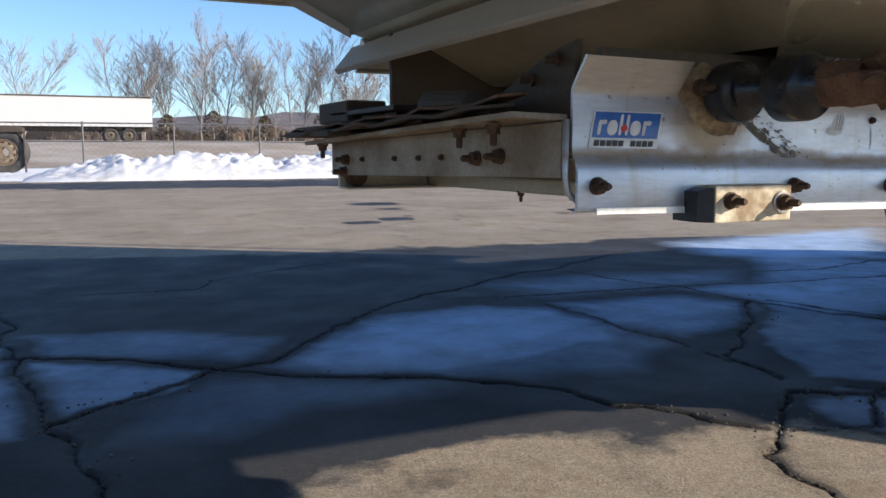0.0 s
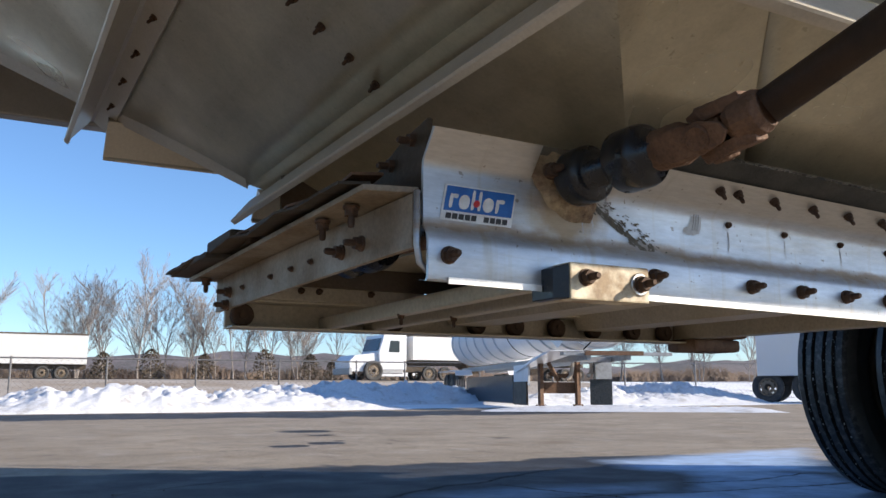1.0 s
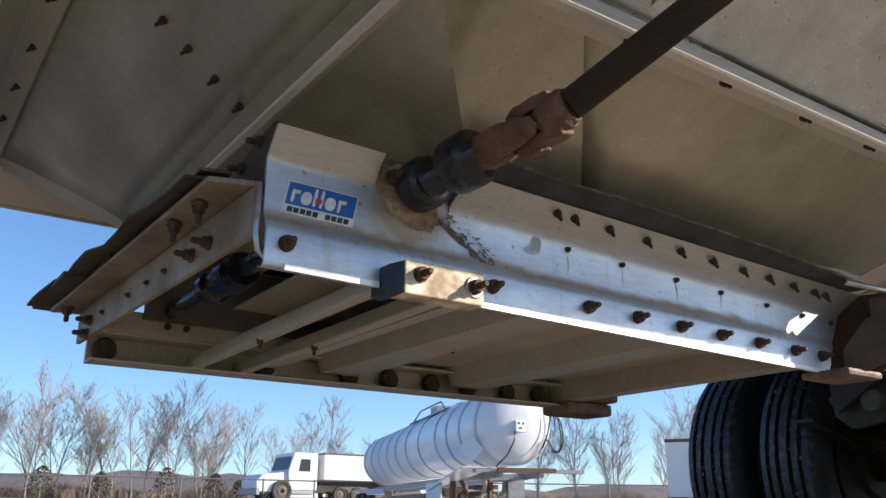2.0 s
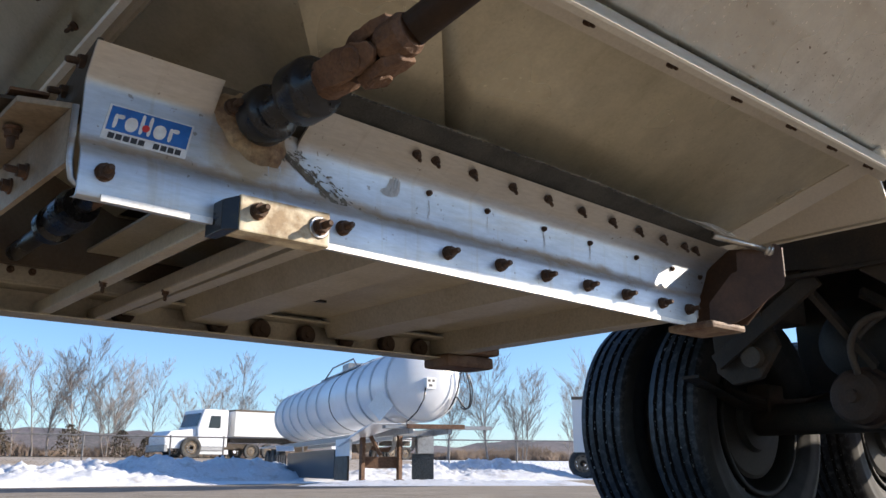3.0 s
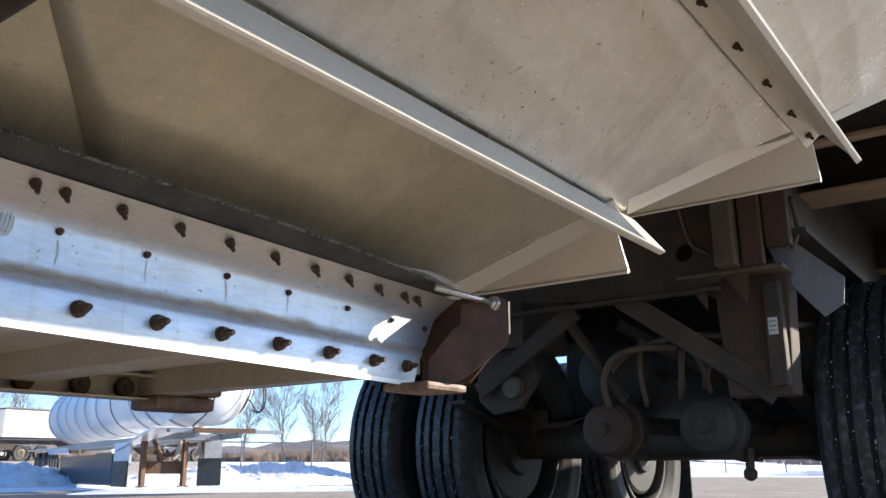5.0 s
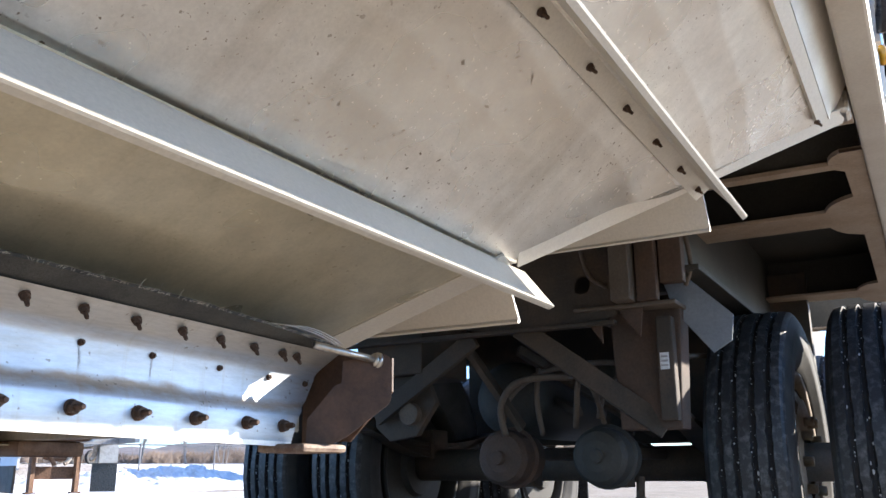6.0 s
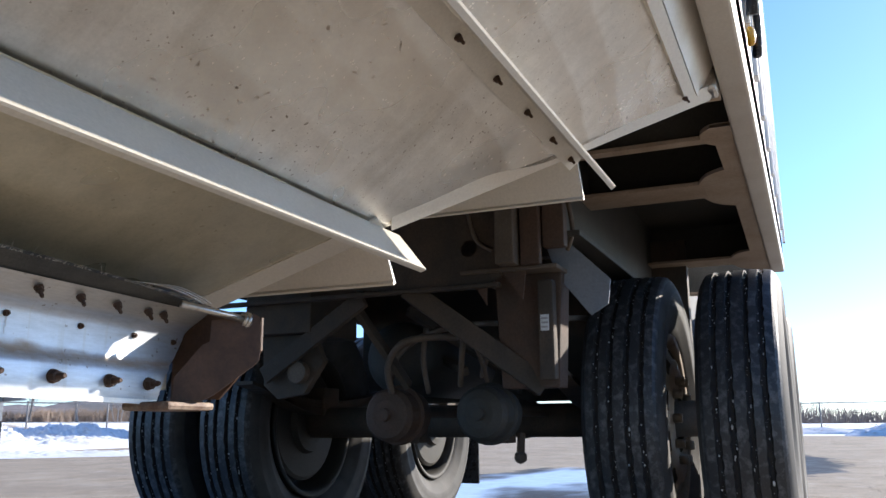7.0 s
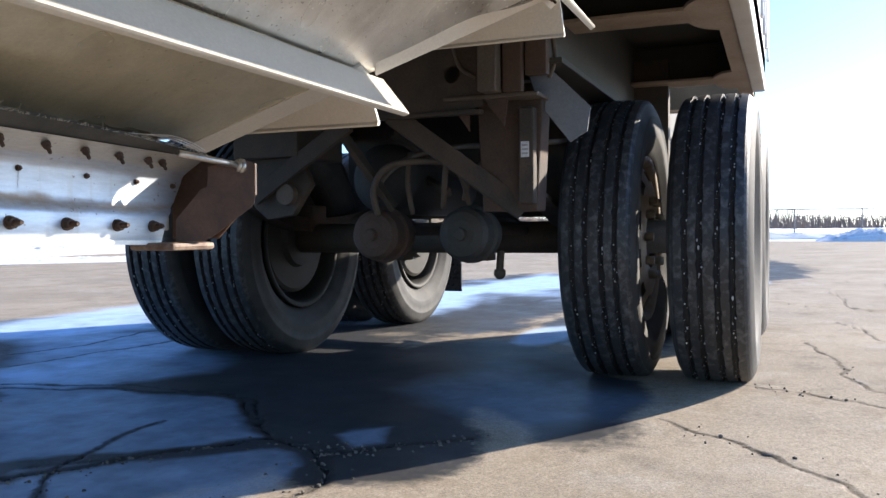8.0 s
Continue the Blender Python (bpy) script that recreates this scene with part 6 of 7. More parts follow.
for x0, x1 in ((2.695, 2.735), (3.105, 3.265), (4.31, 4.46), (5.26, 5.34)):
    bm = bmesh.new()
    box(bm, (x0, swell((x0 + x1) / 2) - 0.02, 1.1795), (x1, 0.62, 1.1905), 0.002)
    part("cross_member", bm, TAN, trailer, "tan dusty deck cross member")
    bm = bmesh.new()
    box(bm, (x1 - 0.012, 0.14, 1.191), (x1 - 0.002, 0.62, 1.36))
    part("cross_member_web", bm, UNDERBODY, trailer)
bm = bmesh.new()
box(bm, (2.36, 0.131, 1.16), (2.40, 2.3, 1.36), 0.003)
part("deck_end_beam", bm, TAN, trailer)
bm = bmesh.new()
box(bm, (2.30, 0.132, 1.150), (2.36, 0.170, 1.195), 0.008)
part("corner_cleat", bm, CHROME, trailer)
# mud flap behind the far wheels
bm = bmesh.new()
box(bm, (5.72, 1.98, 0.14), (5.735, 2.68, 1.0), 0.004)
part("mud_flap", bm, BLACK, trailer, "black rubber mud flap")
bm = bmesh.new()
box(bm, (5.60, 0.15, 0.95), (5.72, 2.68, 1.05), 0.004)
part("rear_bumper", bm, CHASSIS, trailer)

# ---- the yard ----
def tank_trailer():
    """White three-axle tanker parked on its legs, with rings round the barrel."""
    f, r = Vector((12.20, 14.66, 2.20)), Vector((16.95, 28.11, 2.18))
    w = (r - f).normalized()
    side = Vector((0, 0, 1)).cross(w).normalized()
    ln, rad = (r - f).length, 0.85
    tk = thing("tank_trailer", (f.x, f.y + 3, 0), "white ringed tanker trailer parked on its landing legs by the snow", "trailer")
    bm = bmesh.new()
    prof = [(-0.30, 0.02), (-0.29, 0.25), (-0.255, 0.45), (-0.18, 0.64), (-0.07, 0.79), (0.0, 0.838), (0.03, rad)]
    prof += [(ln - 0.02, rad), (ln + 0.08, 0.78), (ln + 0.20, 0.55), (ln + 0.26, 0.02)]
    lathe(bm, f, r, prof, 56)
    barrel = part("barrel", bm, TANK, tk, "white barrel with raised rings", smooth=False)
    for q in barrel.data.polygons:
        q.use_smooth = True
    for d in (0.06, 1.31, 2.46, 3.55, 7.04, 8.45, 9.8, 11.15, 12.5, 13.85):
        bm = bmesh.new()
        lathe(bm, f + w * (d - 0.05), r, [(0, rad + 0.004), (0.02, rad + 0.04), (0.08, rad + 0.04), (0.10, rad + 0.004)], 56, cap=False)
        part("ring", bm, RING, barrel)
    bm = bmesh.new()
    d = 5.41
    lathe(bm, f + w * d, r, [(0, rad + 0.006), (0.0, rad + 0.012), (0.06, rad + 0.012), (0.06, rad + 0.006)], 56)
    part("black_band", bm, BLACK, tk)
    def at(d, s, z):
        p = f + w * d + side * s
        return Vector((p.x, p.y, z))
    bm = bmesh.new()
    bar(bm, at(4.3, 0, 3.08), at(9.2, 0, 3.08), 0.5, 0.04)
    for s in (-0.3, 0.3):
        tube(bm, [at(4.5, s, 3.0), at(5.0, s, 3.3), at(7.4, s, 3.3), at(8.6, s, 3.0)], 0.025)
    bar(bm, at(5.6, 0, 3.16), at(6.3, 0, 3.16), 0.55, 0.2)
    part("walkway", bm, GALV, tk)
    bm = bmesh.new()
    for s in (-0.45, 0.45):
        bar(bm, at(-0.5, s, 1.13), at(ln - 0.3, s, 1.13), 0.09, 0.15)
    bar(bm, at(-0.35, -1.45, 1.19), at(-0.35, 1.0, 1.19), 0.25, 0.07)
    bar(bm, at(0.5, -0.5, 1.1), at(0.5, 0.5, 1.1), 0.1, 0.12)
    part("frame", bm, GALV, tk)
    bm = bmesh.new()
    plate(bm, [at(-0.3, 1.25, 1.27), at(-0.3, 0.5, 1.27), at(3.0, 0.72, 1.22), at(3.0, 1.2, 0.86)], 0.02)
    bmesh.ops.recalc_face_normals(bm, faces=bm.faces[:])
    part("side_wing", bm, TANK, tk)
    bm = bmesh.new()
    bar(bm, at(-0.55, -0.75, 1.20), at(-0.55, 0.55, 1.20), 0.08, 0.09)
    part("bumper", bm, RUST, tk)
    for s in (0.95, 0.05):
        bm = bmesh.new()
        bar(bm, at(1.5, s, 1.1), at(1.5, s, 0.06), 0.10, 0.10, up=(1, 0, 0))
        bar(bm, at(1.4, s, 0.06), at(1.6, s, 0.06), 0.2, 0.05)
        part("landing_leg", bm, RUST, tk)
    bm = bmesh.new()
    bar(bm, at(1.5, -0.26, 0.37), at(1.5, -0.80, 0.37), 0.03, 0.60)
    part("mud_flap", bm, BLACK, tk)
    bm = bmesh.new()
    bar(bm, at(1.45, -0.35, 0.90), at(1.45, -0.75, 0.90), 0.2, 0.45)
    part("hose_box", bm, GALV, tk)
    bm = bmesh.new()
    bar(bm, at(1.6, 0.95, 0.47), at(1.6, 0.05, 0.47), 0.06, 0.26)
    part("valve_box", bm, RUST, tk)
    for k, (s0, z0, s1, z1) in enumerate(((0.8, 1.05, 0.55, 0.62), (0.2, 1.05, 0.35, 0.65), (0.75, 0.8, 0.15, 0.82), (-0.3, 1.05, -0.2, 0.75))):
        bm = bmesh.new()
        tube(bm, curve3(at(1.35 + 0.05 * k, s0, z0), at(1.35 + 0.05 * k, s1, z1), Vector((0.04, 0, -0.06))), 0.05)
        part("pipe", bm, PALE_STEEL if k % 2 else RUST, tk)
    bm = bmesh.new()
    bar(bm, at(1.9, 1.12, 0.78), at(3.3, 1.12, 0.78), 0.05, 0.5)
    part("side_panel", bm, TANK, tk)
    bm = bmesh.new()
    bar(bm, at(1.95, 1.16, 0.34), at(3.2, 1.16, 0.34), 0.05, 0.56)
    part("side_skirt", bm, CHASSIS_GREY, tk)
    bm = bmesh.new()
    bar(bm, at(3.3, 1.15, 0.44), at(9.5, 1.15, 0.44), 0.05, 0.72)
    part("side_skirt", bm, BLACK, tk)
    for k in range(4):
        bm = bmesh.new()
        bar(bm, at(9.8 + 0.42 * k, 1.18, 0.42), at(10.06 + 0.42 * k, 1.18, 0.42), 0.04, 0.68)
        part("mud_flap", bm, BLACK, tk)
    for d in (ln - 2.3, ln - 1.2, ln - 0.1):
        for s in (-0.95, 0.95):
            t = wheel(tk, 0, 0, 1, r=0.50, grit=False)
            p = at(d, s, 0.0)
            t.matrix_basis = Matrix.LocRotScale((p.x, p.y, 0.50), Euler((0, 0, math.atan2(side.y, side.x) - math.pi / 2)), (0.97, 0.97, 0.97))
    bm = bmesh.new()
    for s in (-0.95, 0.95):
        bar(bm, at(ln - 2.95, s, 1.08), at(ln + 0.5, s, 1.08), 0.62, 0.03)
        plate(bm, [at(ln - 2.95, s - 0.3, 1.08), at(ln - 2.95, s + 0.3, 1.08), at(ln - 3.2, s + 0.3, 0.92), at(ln - 3.2, s - 0.3, 0.92)], 0.02)
    bmesh.ops.recalc_face_normals(bm, faces=bm.faces[:])
    part("fender", bm, TANK, tk)
    loops = (((-0.84, 2.78), (-0.86, 2.62), (-0.87, 2.48), (-0.94, 2.46), (-1.04, 2.30), (-1.10, 2.02), (-1.07, 1.74), (-0.98, 1.62), (-0.86, 1.68), (-0.76, 1.84), (-0.68, 1.86), (-0.62, 1.70)),
             ((-0.90, 2.46), (-0.97, 2.36), (-1.03, 2.10), (-1.04, 1.84), (-0.99, 1.66), (-0.90, 1.60), (-0.80, 1.66)),
             ((-0.87, 2.47), (-0.80, 2.40), (-0.76, 2.20), (-0.70, 1.96), (-0.60, 1.74), (-0.50, 1.58)))
    for k, line in enumerate(loops):
        path = [at(-0.20 - 0.03 * k, s, z) for s, z in line]
        bm = bmesh.new()
        tube(bm, eased(path), 0.016)
        part("hose", bm, BLACK, tk, "black hose looped at the tank head", smooth=True)
    bm = bmesh.new()
    tube(bm, [at(-0.33, 0.06, 2.05), at(-0.34, 0.10, 1.80), at(-0.34, 0.26, 1.52), at(-0.36, 0.52, 1.28)], 0.016)
    part("hose", bm, BLACK, tk, smooth=True)
    bm = bmesh.new()
    tube(bm, curve3(at(-0.12, -0.70, 2.95), at(-0.2, -0.92, 2.2), Vector((0.06, 0, 0))), 0.010)
    part("hose", bm, BLACK, tk, smooth=True)
    bm = bmesh.new()
    p = f - w * 0.31 - side * 0.06
    box(bm, (p.x - 0.13, p.y - 0.03, 2.02), (p.x + 0.13, p.y + 0.06, 2.26), 0.01)
    sign = part("gauge_box", bm, TANK, tk)
    bm = bmesh.new()
    for dx, z0, z1, h in ((-0.06, 2.17, 2.23, 0.035), (0.06, 2.17, 2.23, 0.035), (-0.02, 2.07, 2.12, 0.05)):
        box(bm, (p.x + dx - h, p.y - 0.036, z0), (p.x + dx + h, p.y - 0.03, z1))
    part("dark_bar", bm, INK, sign)
    bm = bmesh.new()
    c = at(0.10, 0.95, 1.66)
    n = (side * 0.75 - w * 0.65).normalized()
    u = (w * 0.75 + side * 0.65).normalized()
    up = n.cross(u).normalized()
    plate(bm, [c + up * 0.33, c + u * 0.33, c - up * 0.33, c - u * 0.33], 0.01)
    bmesh.ops.recalc_face_normals(bm, faces=bm.faces[:])
    part("placard", bm, WHITE, tk, "white diamond placard without writing")
    return tk


tank_trailer()


def far_trailer(name, label, x0, x1, y, top, bottom, wheels, ribs=True, depth=2.5, hopper=True, lift=0.0):
    """A white trailer that stands along x, with axles at the given places."""
    tr = thing(name, ((x0 + x1) / 2, y + depth / 2, 0), label, "trailer")
    bm = bmesh.new()
    box(bm, (x0, y, bottom), (x1, y + depth, top), 0.02)
    if ribs:
        for k in range(int((x1 - x0) / 0.6)):
            box(bm, (x0 + 0.3 + 0.6 * k, y - 0.03, bottom + 0.1), (x0 + 0.34 + 0.6 * k, y + 0.01, top - 0.1))
    part("body", bm, WALL, tr)
    bm = bmesh.new()
    box(bm, (x0 - 0.02, y - 0.04, top - 0.06), (x1 + 0.02, y + depth + 0.04, top + 0.05), 0.02)
    part("top_rail", bm, CHASSIS_GREY, tr)
    bm = bmesh.new()
    box(bm, (x0, y + 0.6, bottom - 0.35), (x1, y + 0.75, bottom - 0.01))
    box(bm, (x0, y + depth - 0.75, bottom - 0.35), (x1, y + depth - 0.6, bottom - 0.01))
    part("frame", bm, CHASSIS, tr)
    if hopper:
        for cx in (x0 + (x1 - x0) * 0.36, x0 + (x1 - x0) * 0.72):
            bm = bmesh.new()
            hull(bm, [(cx - 0.4, y + 0.9, 0.55), (cx + 0.4, y + 0.9, 0.55), (cx + 0.4, y + 1.6, 0.55), (cx - 0.4, y + 1.6, 0.55)],
                 [(cx - 1.3, y + 0.1, bottom), (cx + 1.3, y + 0.1, bottom), (cx + 1.3, y + depth - 0.1, bottom), (cx - 1.3, y + depth - 0.1, bottom)], 0)
            part("hopper", bm, CHASSIS_GREY, tr)
    for x in wheels:
        for yy, out in ((y + 0.18, -1), (y + depth - 0.18, 1)):
            wheel(tr, x, yy, out, r=0.51, grit=False)
    tr.location.z = lift
    return tr


far_trailer("grain_trailer", "white grain trailer behind the truck on the road", 26.4, 41.6, 52.0, 3.15, 1.45, (27.7, 29.0, 39.5, 40.8), ribs=False, lift=0.97)
far_trailer("box_trailer", "white box trailer with a pale skirt on the road", -8.5, 7.2, 68.0, 3.35, 1.15, (-6.6, -5.3, 4.2, 5.5), ribs=False, hopper=False, lift=1.10)
parked = far_trailer("box_trailer", "white trailer parked behind the snow", 22.45, 30.45, 16.0, 2.75, 0.88, (22.75, 24.0), ribs=False, hopper=False)
parked.rotation_euler.z = -1.0


def parked_tractor_end():
    """Rear wheel and frame of a truck parked at the edge of the lot."""
    tr = thing("flatbed_trailer", (-2.5, 23.0, 0), "dark rear end of a flatbed trailer parked on the lot edge", "trailer")
    for x in (-0.86, -2.2):
        wheel(tr, x, 22.1, -1, r=0.52, grit=False)
        wheel(tr, x, 24.0, 1, r=0.52, grit=False)
    bm = bmesh.new()
    box(bm, (-8.0, 21.9, 0.98), (-0.45, 24.3, 1.12), 0.02)
    box(bm, (-0.43, 21.9, 0.05), (-0.40, 22.5, 1.0))
    box(bm, (-8.0, 22.6, 0.7), (-0.6, 22.75, 0.98))
    part("deck", bm, CHASSIS, tr)


parked_tractor_end()


def car():
    """A white estate car on the far road."""
    c = thing("car", (18.9, 37.2, 0), "white estate car on the road behind the fence", "car")
    x0, y0 = 16.9, 36.3
    bm = bmesh.new()
    side = [(0, 0.35), (4.4, 0.35), (4.45, 0.72), (4.3, 0.92), (3.2, 1.0), (2.7, 1.42), (0.6, 1.46), (0.1, 1.0), (0, 0.7)]
    hull(bm, [(x0 + x, y0, z) for x, z in side], [(x0 + x, y0 + 1.75, z) for x, z in side], 0.05)
    bmesh.ops.recalc_face_normals(bm, faces=bm.faces[:])
    part("body", bm, TANK, c)
    bm = bmesh.new()
    for a, d in ((0.45, 1.3), (1.4, 2.1), (2.2, 2.95)):
        plate(bm, [(x0 + a, y0 - 0.012, 1.02), (x0 + d, y0 - 0.012, 1.02), (x0 + min(d, 2.68), y0 - 0.012, 1.34), (x0 + a + 0.15, y0 - 0.012, 1.34)], 0.01)
    part("side_window", bm, GLASSY, c)
    for x in (x0 + 0.85, x0 + 3.6):
        for y in (y0 + 0.1, y0 + 1.65):
            wheel(c, x, y, -1 if y < y0 + 1 else 1, r=0.32, grit=False)
    c.location = (33.6, 70.9, 1.22)


car()


def truck():
    """A white day-cab tractor at the head of the grain trailer on the road."""
    c = thing("truck", (10.0, 39.4, 0), "white day-cab truck at the head of the trailer on the road", "truck")
    y0, y1 = 38.2, 40.6
    bm = bmesh.new()
    hood = [(8.55, 0.45), (9.5, 0.45), (10.3, 0.7), (10.3, 1.42), (8.8, 1.25), (8.5, 0.95)]
    hull(bm, [(x, y0 + 0.25, z) for x, z in hood], [(x, y1 - 0.25, z) for x, z in hood], 0.05)
    bmesh.ops.recalc_face_normals(bm, faces=bm.faces[:])
    part("hood", bm, TANK, c)
    bm = bmesh.new()
    cab = [(10.1, 0.55), (11.55, 0.55), (11.55, 2.30), (10.3, 2.30), (10.02, 1.40)]
    hull(bm, [(x, y0 + 0.1, z) for x, z in cab], [(x, y1 - 0.1, z) for x, z in cab], 0.05)
    bmesh.ops.recalc_face_normals(bm, faces=bm.faces[:])
    cab_ob = part("cab", bm, TANK, c)
    bm = bmesh.new()
    plate(bm, [(10.55, y0 + 0.09, 1.42), (11.15, y0 + 0.09, 1.42), (11.15, y0 + 0.09, 2.0), (10.65, y0 + 0.09, 2.0)], 0.01)
    part("side_window", bm, GLASSY, cab_ob)
    bm = bmesh.new()
    plate(bm, [(10.03, y0 + 0.25, 1.50), (10.03, y1 - 0.25, 1.50), (10.22, y1 - 0.25, 2.12), (10.22, y0 + 0.25, 2.12)], 0.01)
    part("windscreen", bm, GLASSY, cab_ob)
    bm = bmesh.new()
    box(bm, (8.45, y0 + 0.1, 0.30), (8.62, y1 - 0.1, 0.62), 0.03)
    part("bumper", bm, GALV, c)
    bm = bmesh.new()
    box(bm, (10.2, y0 + 0.15, 0.35), (11.4, y0 + 0.7, 0.75), 0.05)
    part("fuel_tank", bm, GALV, c)
    bm = bmesh.new()
    box(bm, (9.0, y0 + 0.75, 0.45), (13.2, y1 - 0.75, 0.75), 0.02)
    part("frame", bm, CHASSIS, c)
    for y in (y0 + 0.18, y1 - 0.18):
        wheel(c, 9.75, y, -1 if y < 39 else 1, r=0.5, grit=False)
    c.location, c.scale = (23.7, 53.3, 0.97), (1.36, 1.36, 1.36)


truck()


def snowbank(name, cx, cy, lx, ly, high, seed, label, turn=0.0):
    """A shovelled ridge of snow: lumps on a long mound."""
    n, m = 150, 50
    bm = bmesh.new()
    rows = []
    for i in range(n + 1):
        row = []
        for j in range(m + 1):
            u, v = i / n * 2 - 1, j / m * 2 - 1
            e = max(0.0, 1 - u ** 4) * max(0.0, 1 - abs(v) ** 2.2)
            x, y = u * lx, v * ly
            lump = noise.noise(Vector((x * 0.55, y * 0.7, seed))) * 0.55 + noise.noise(Vector((x * 1.9, y * 1.9, seed + 3))) * 0.26 + abs(noise.noise(Vector((x * 4.5, y * 4.5, seed + 5)))) * 0.30 + abs(noise.noise(Vector((x * 9.0, y * 9.0, seed + 8)))) * 0.20
            z = max(-0.02, e * high * (0.72 + lump)) if e > 0 else -0.02
            co, si = math.cos(radians(turn)), math.sin(radians(turn))
            row.append(bm.verts.new((cx + x * co - y * si, cy + x * si + y * co, z)))
        rows.append(row)
    for p, q in zip(rows, rows[1:]):
        for j in range(m):
            bm.faces.new((p[j], q[j], q[j + 1], p[j + 1]))
    me = mesh_of(name, bm, SNOW, True)
    return tagged(new(name, me), label, "snow", kind="stuff")


snowbank("snowbank", 4.2, 18.2, 4.6, 1.3, 0.48, 1, "ploughed bank of dirty snow at the lot edge")
snowbank("snowbank", 10.6, 24.0, 5.2, 2.0, 0.62, 2, "shaded heap of ploughed snow")
snowbank("snowbank", 20.2, 22.0, 3.8, 1.6, 0.62, 3, "shaded heap of ploughed snow", -25)
snowbank("snowbank", 12.0, 13.6, 3.0, 0.9, 0.12, 4, "thin crust of snow beside the tanker", -38)
snowbank("snowbank", 37.0, -3.2, 1.6, 2.2, 0.5, 5, "small heap of snow on the open lot")
snowbank("snowbank", -3.5, 19.6, 4.0, 1.2, 0.22, 6, "low bank of snow at the lot edge")
snowbank("snowbank", 17.5, 20.5, 4.5, 1.2, 0.35, 7, "low bank of snow behind the tanker", -20)
snowbank("snowbank", 34.0, 19.0, 5.0, 1.2, 0.35, 8, "low bank of snow at the lot edge", -30)
snowbank("snowbank", 44.0, 4.0, 2.0, 9.0, 0.35, 9, "low bank of snow at the lot edge")


def fence_run(a, c, step, high, label):
    """Chain-link fence: posts, top rail and a wire mesh with open diamonds."""
    a, c = Vector(a), Vector(c)
    ln = (c - a).length
    w = (c - a).normalized()
    fence = thing("chain_link_fence", tuple(a), label, "fence", kind="structure")
    pm = bmesh.new()
    rod(pm, (0, 0, 0), (0, 0, high + 0.06), 0.034, 8)
    post = mesh_of("post", pm, FENCE)
    n = int(ln / step)
    for k in range(n + 1):
        p = a + w * step * k
        ob = new("post", post)
        ob.parent = fence
        ob.matrix_parent_inverse = fence.matrix_world.inverted()
        ob.location = p
    bm = bmesh.new()
    rod(bm, a + Vector((0, 0, high)), c + Vector((0, 0, high)), 0.028, 6)
    rod(bm, a + Vector((0, 0, 0.08)), c + Vector((0, 0, 0.08)), 0.006, 4)
    part("top_rail", bm, FENCE, fence)
    bm = bmesh.new()
    cell = 0.22
    m = int(ln / cell)
    side = w.cross(Vector((0, 0, 1)))
    t = 0.0028
    for k in range(-int(high / cell) - 1, m):
        for d in (1, -1):
            x0 = k * cell if d > 0 else (k + 1) * cell + high
            x1 = x0 + d * high
            z0, z1 = 0.06, high
            if max(x0, x1) > ln or min(x0, x1) < 0:
                continue
            p, q = a + w * x0 + Vector((0, 0, z0)), a + w * x1 + Vector((0, 0, z1))
            o = w * t
            bm.faces.new([bm.verts.new(v) for v in (p - o, p + o, q + o, q - o)])
    part("wire_mesh", bm, FENCE, fence)
    return fence


fence_run((-14.0, 34.0, 0), (15.3, 30.7, 0), 3.05, 1.5, "grey chain-link fence along the lot edge")
fence_run((15.3, 30.7, 0), (46.0, 18.0, 0), 3.05, 1.5, "grey chain-link fence along the lot edge")
fence_run((46.0, 18.0, 0.1), (46.0, -30.0, 0.1), 3.05, 1.35, "grey chain-link fence along the lot edge")

# the road behind the fence
bm = bmesh.new()
rows = []
for k in range(60):
    x = -160 + k * 8
    rows.append([bm.verts.new((x, y, 0.985 + 0.48 * max(0, (y - 52) / 40))) for y in (48, 52, 74)])
for p, q in zip(rows, rows[1:]):
    for j in range(2):
        bm.faces.new((p[j], q[j], q[j + 1], p[j + 1]))
tagged(new("road", mesh_of("road", bm, ROAD)), "pale salted road behind the fence", "road", kind="structure")


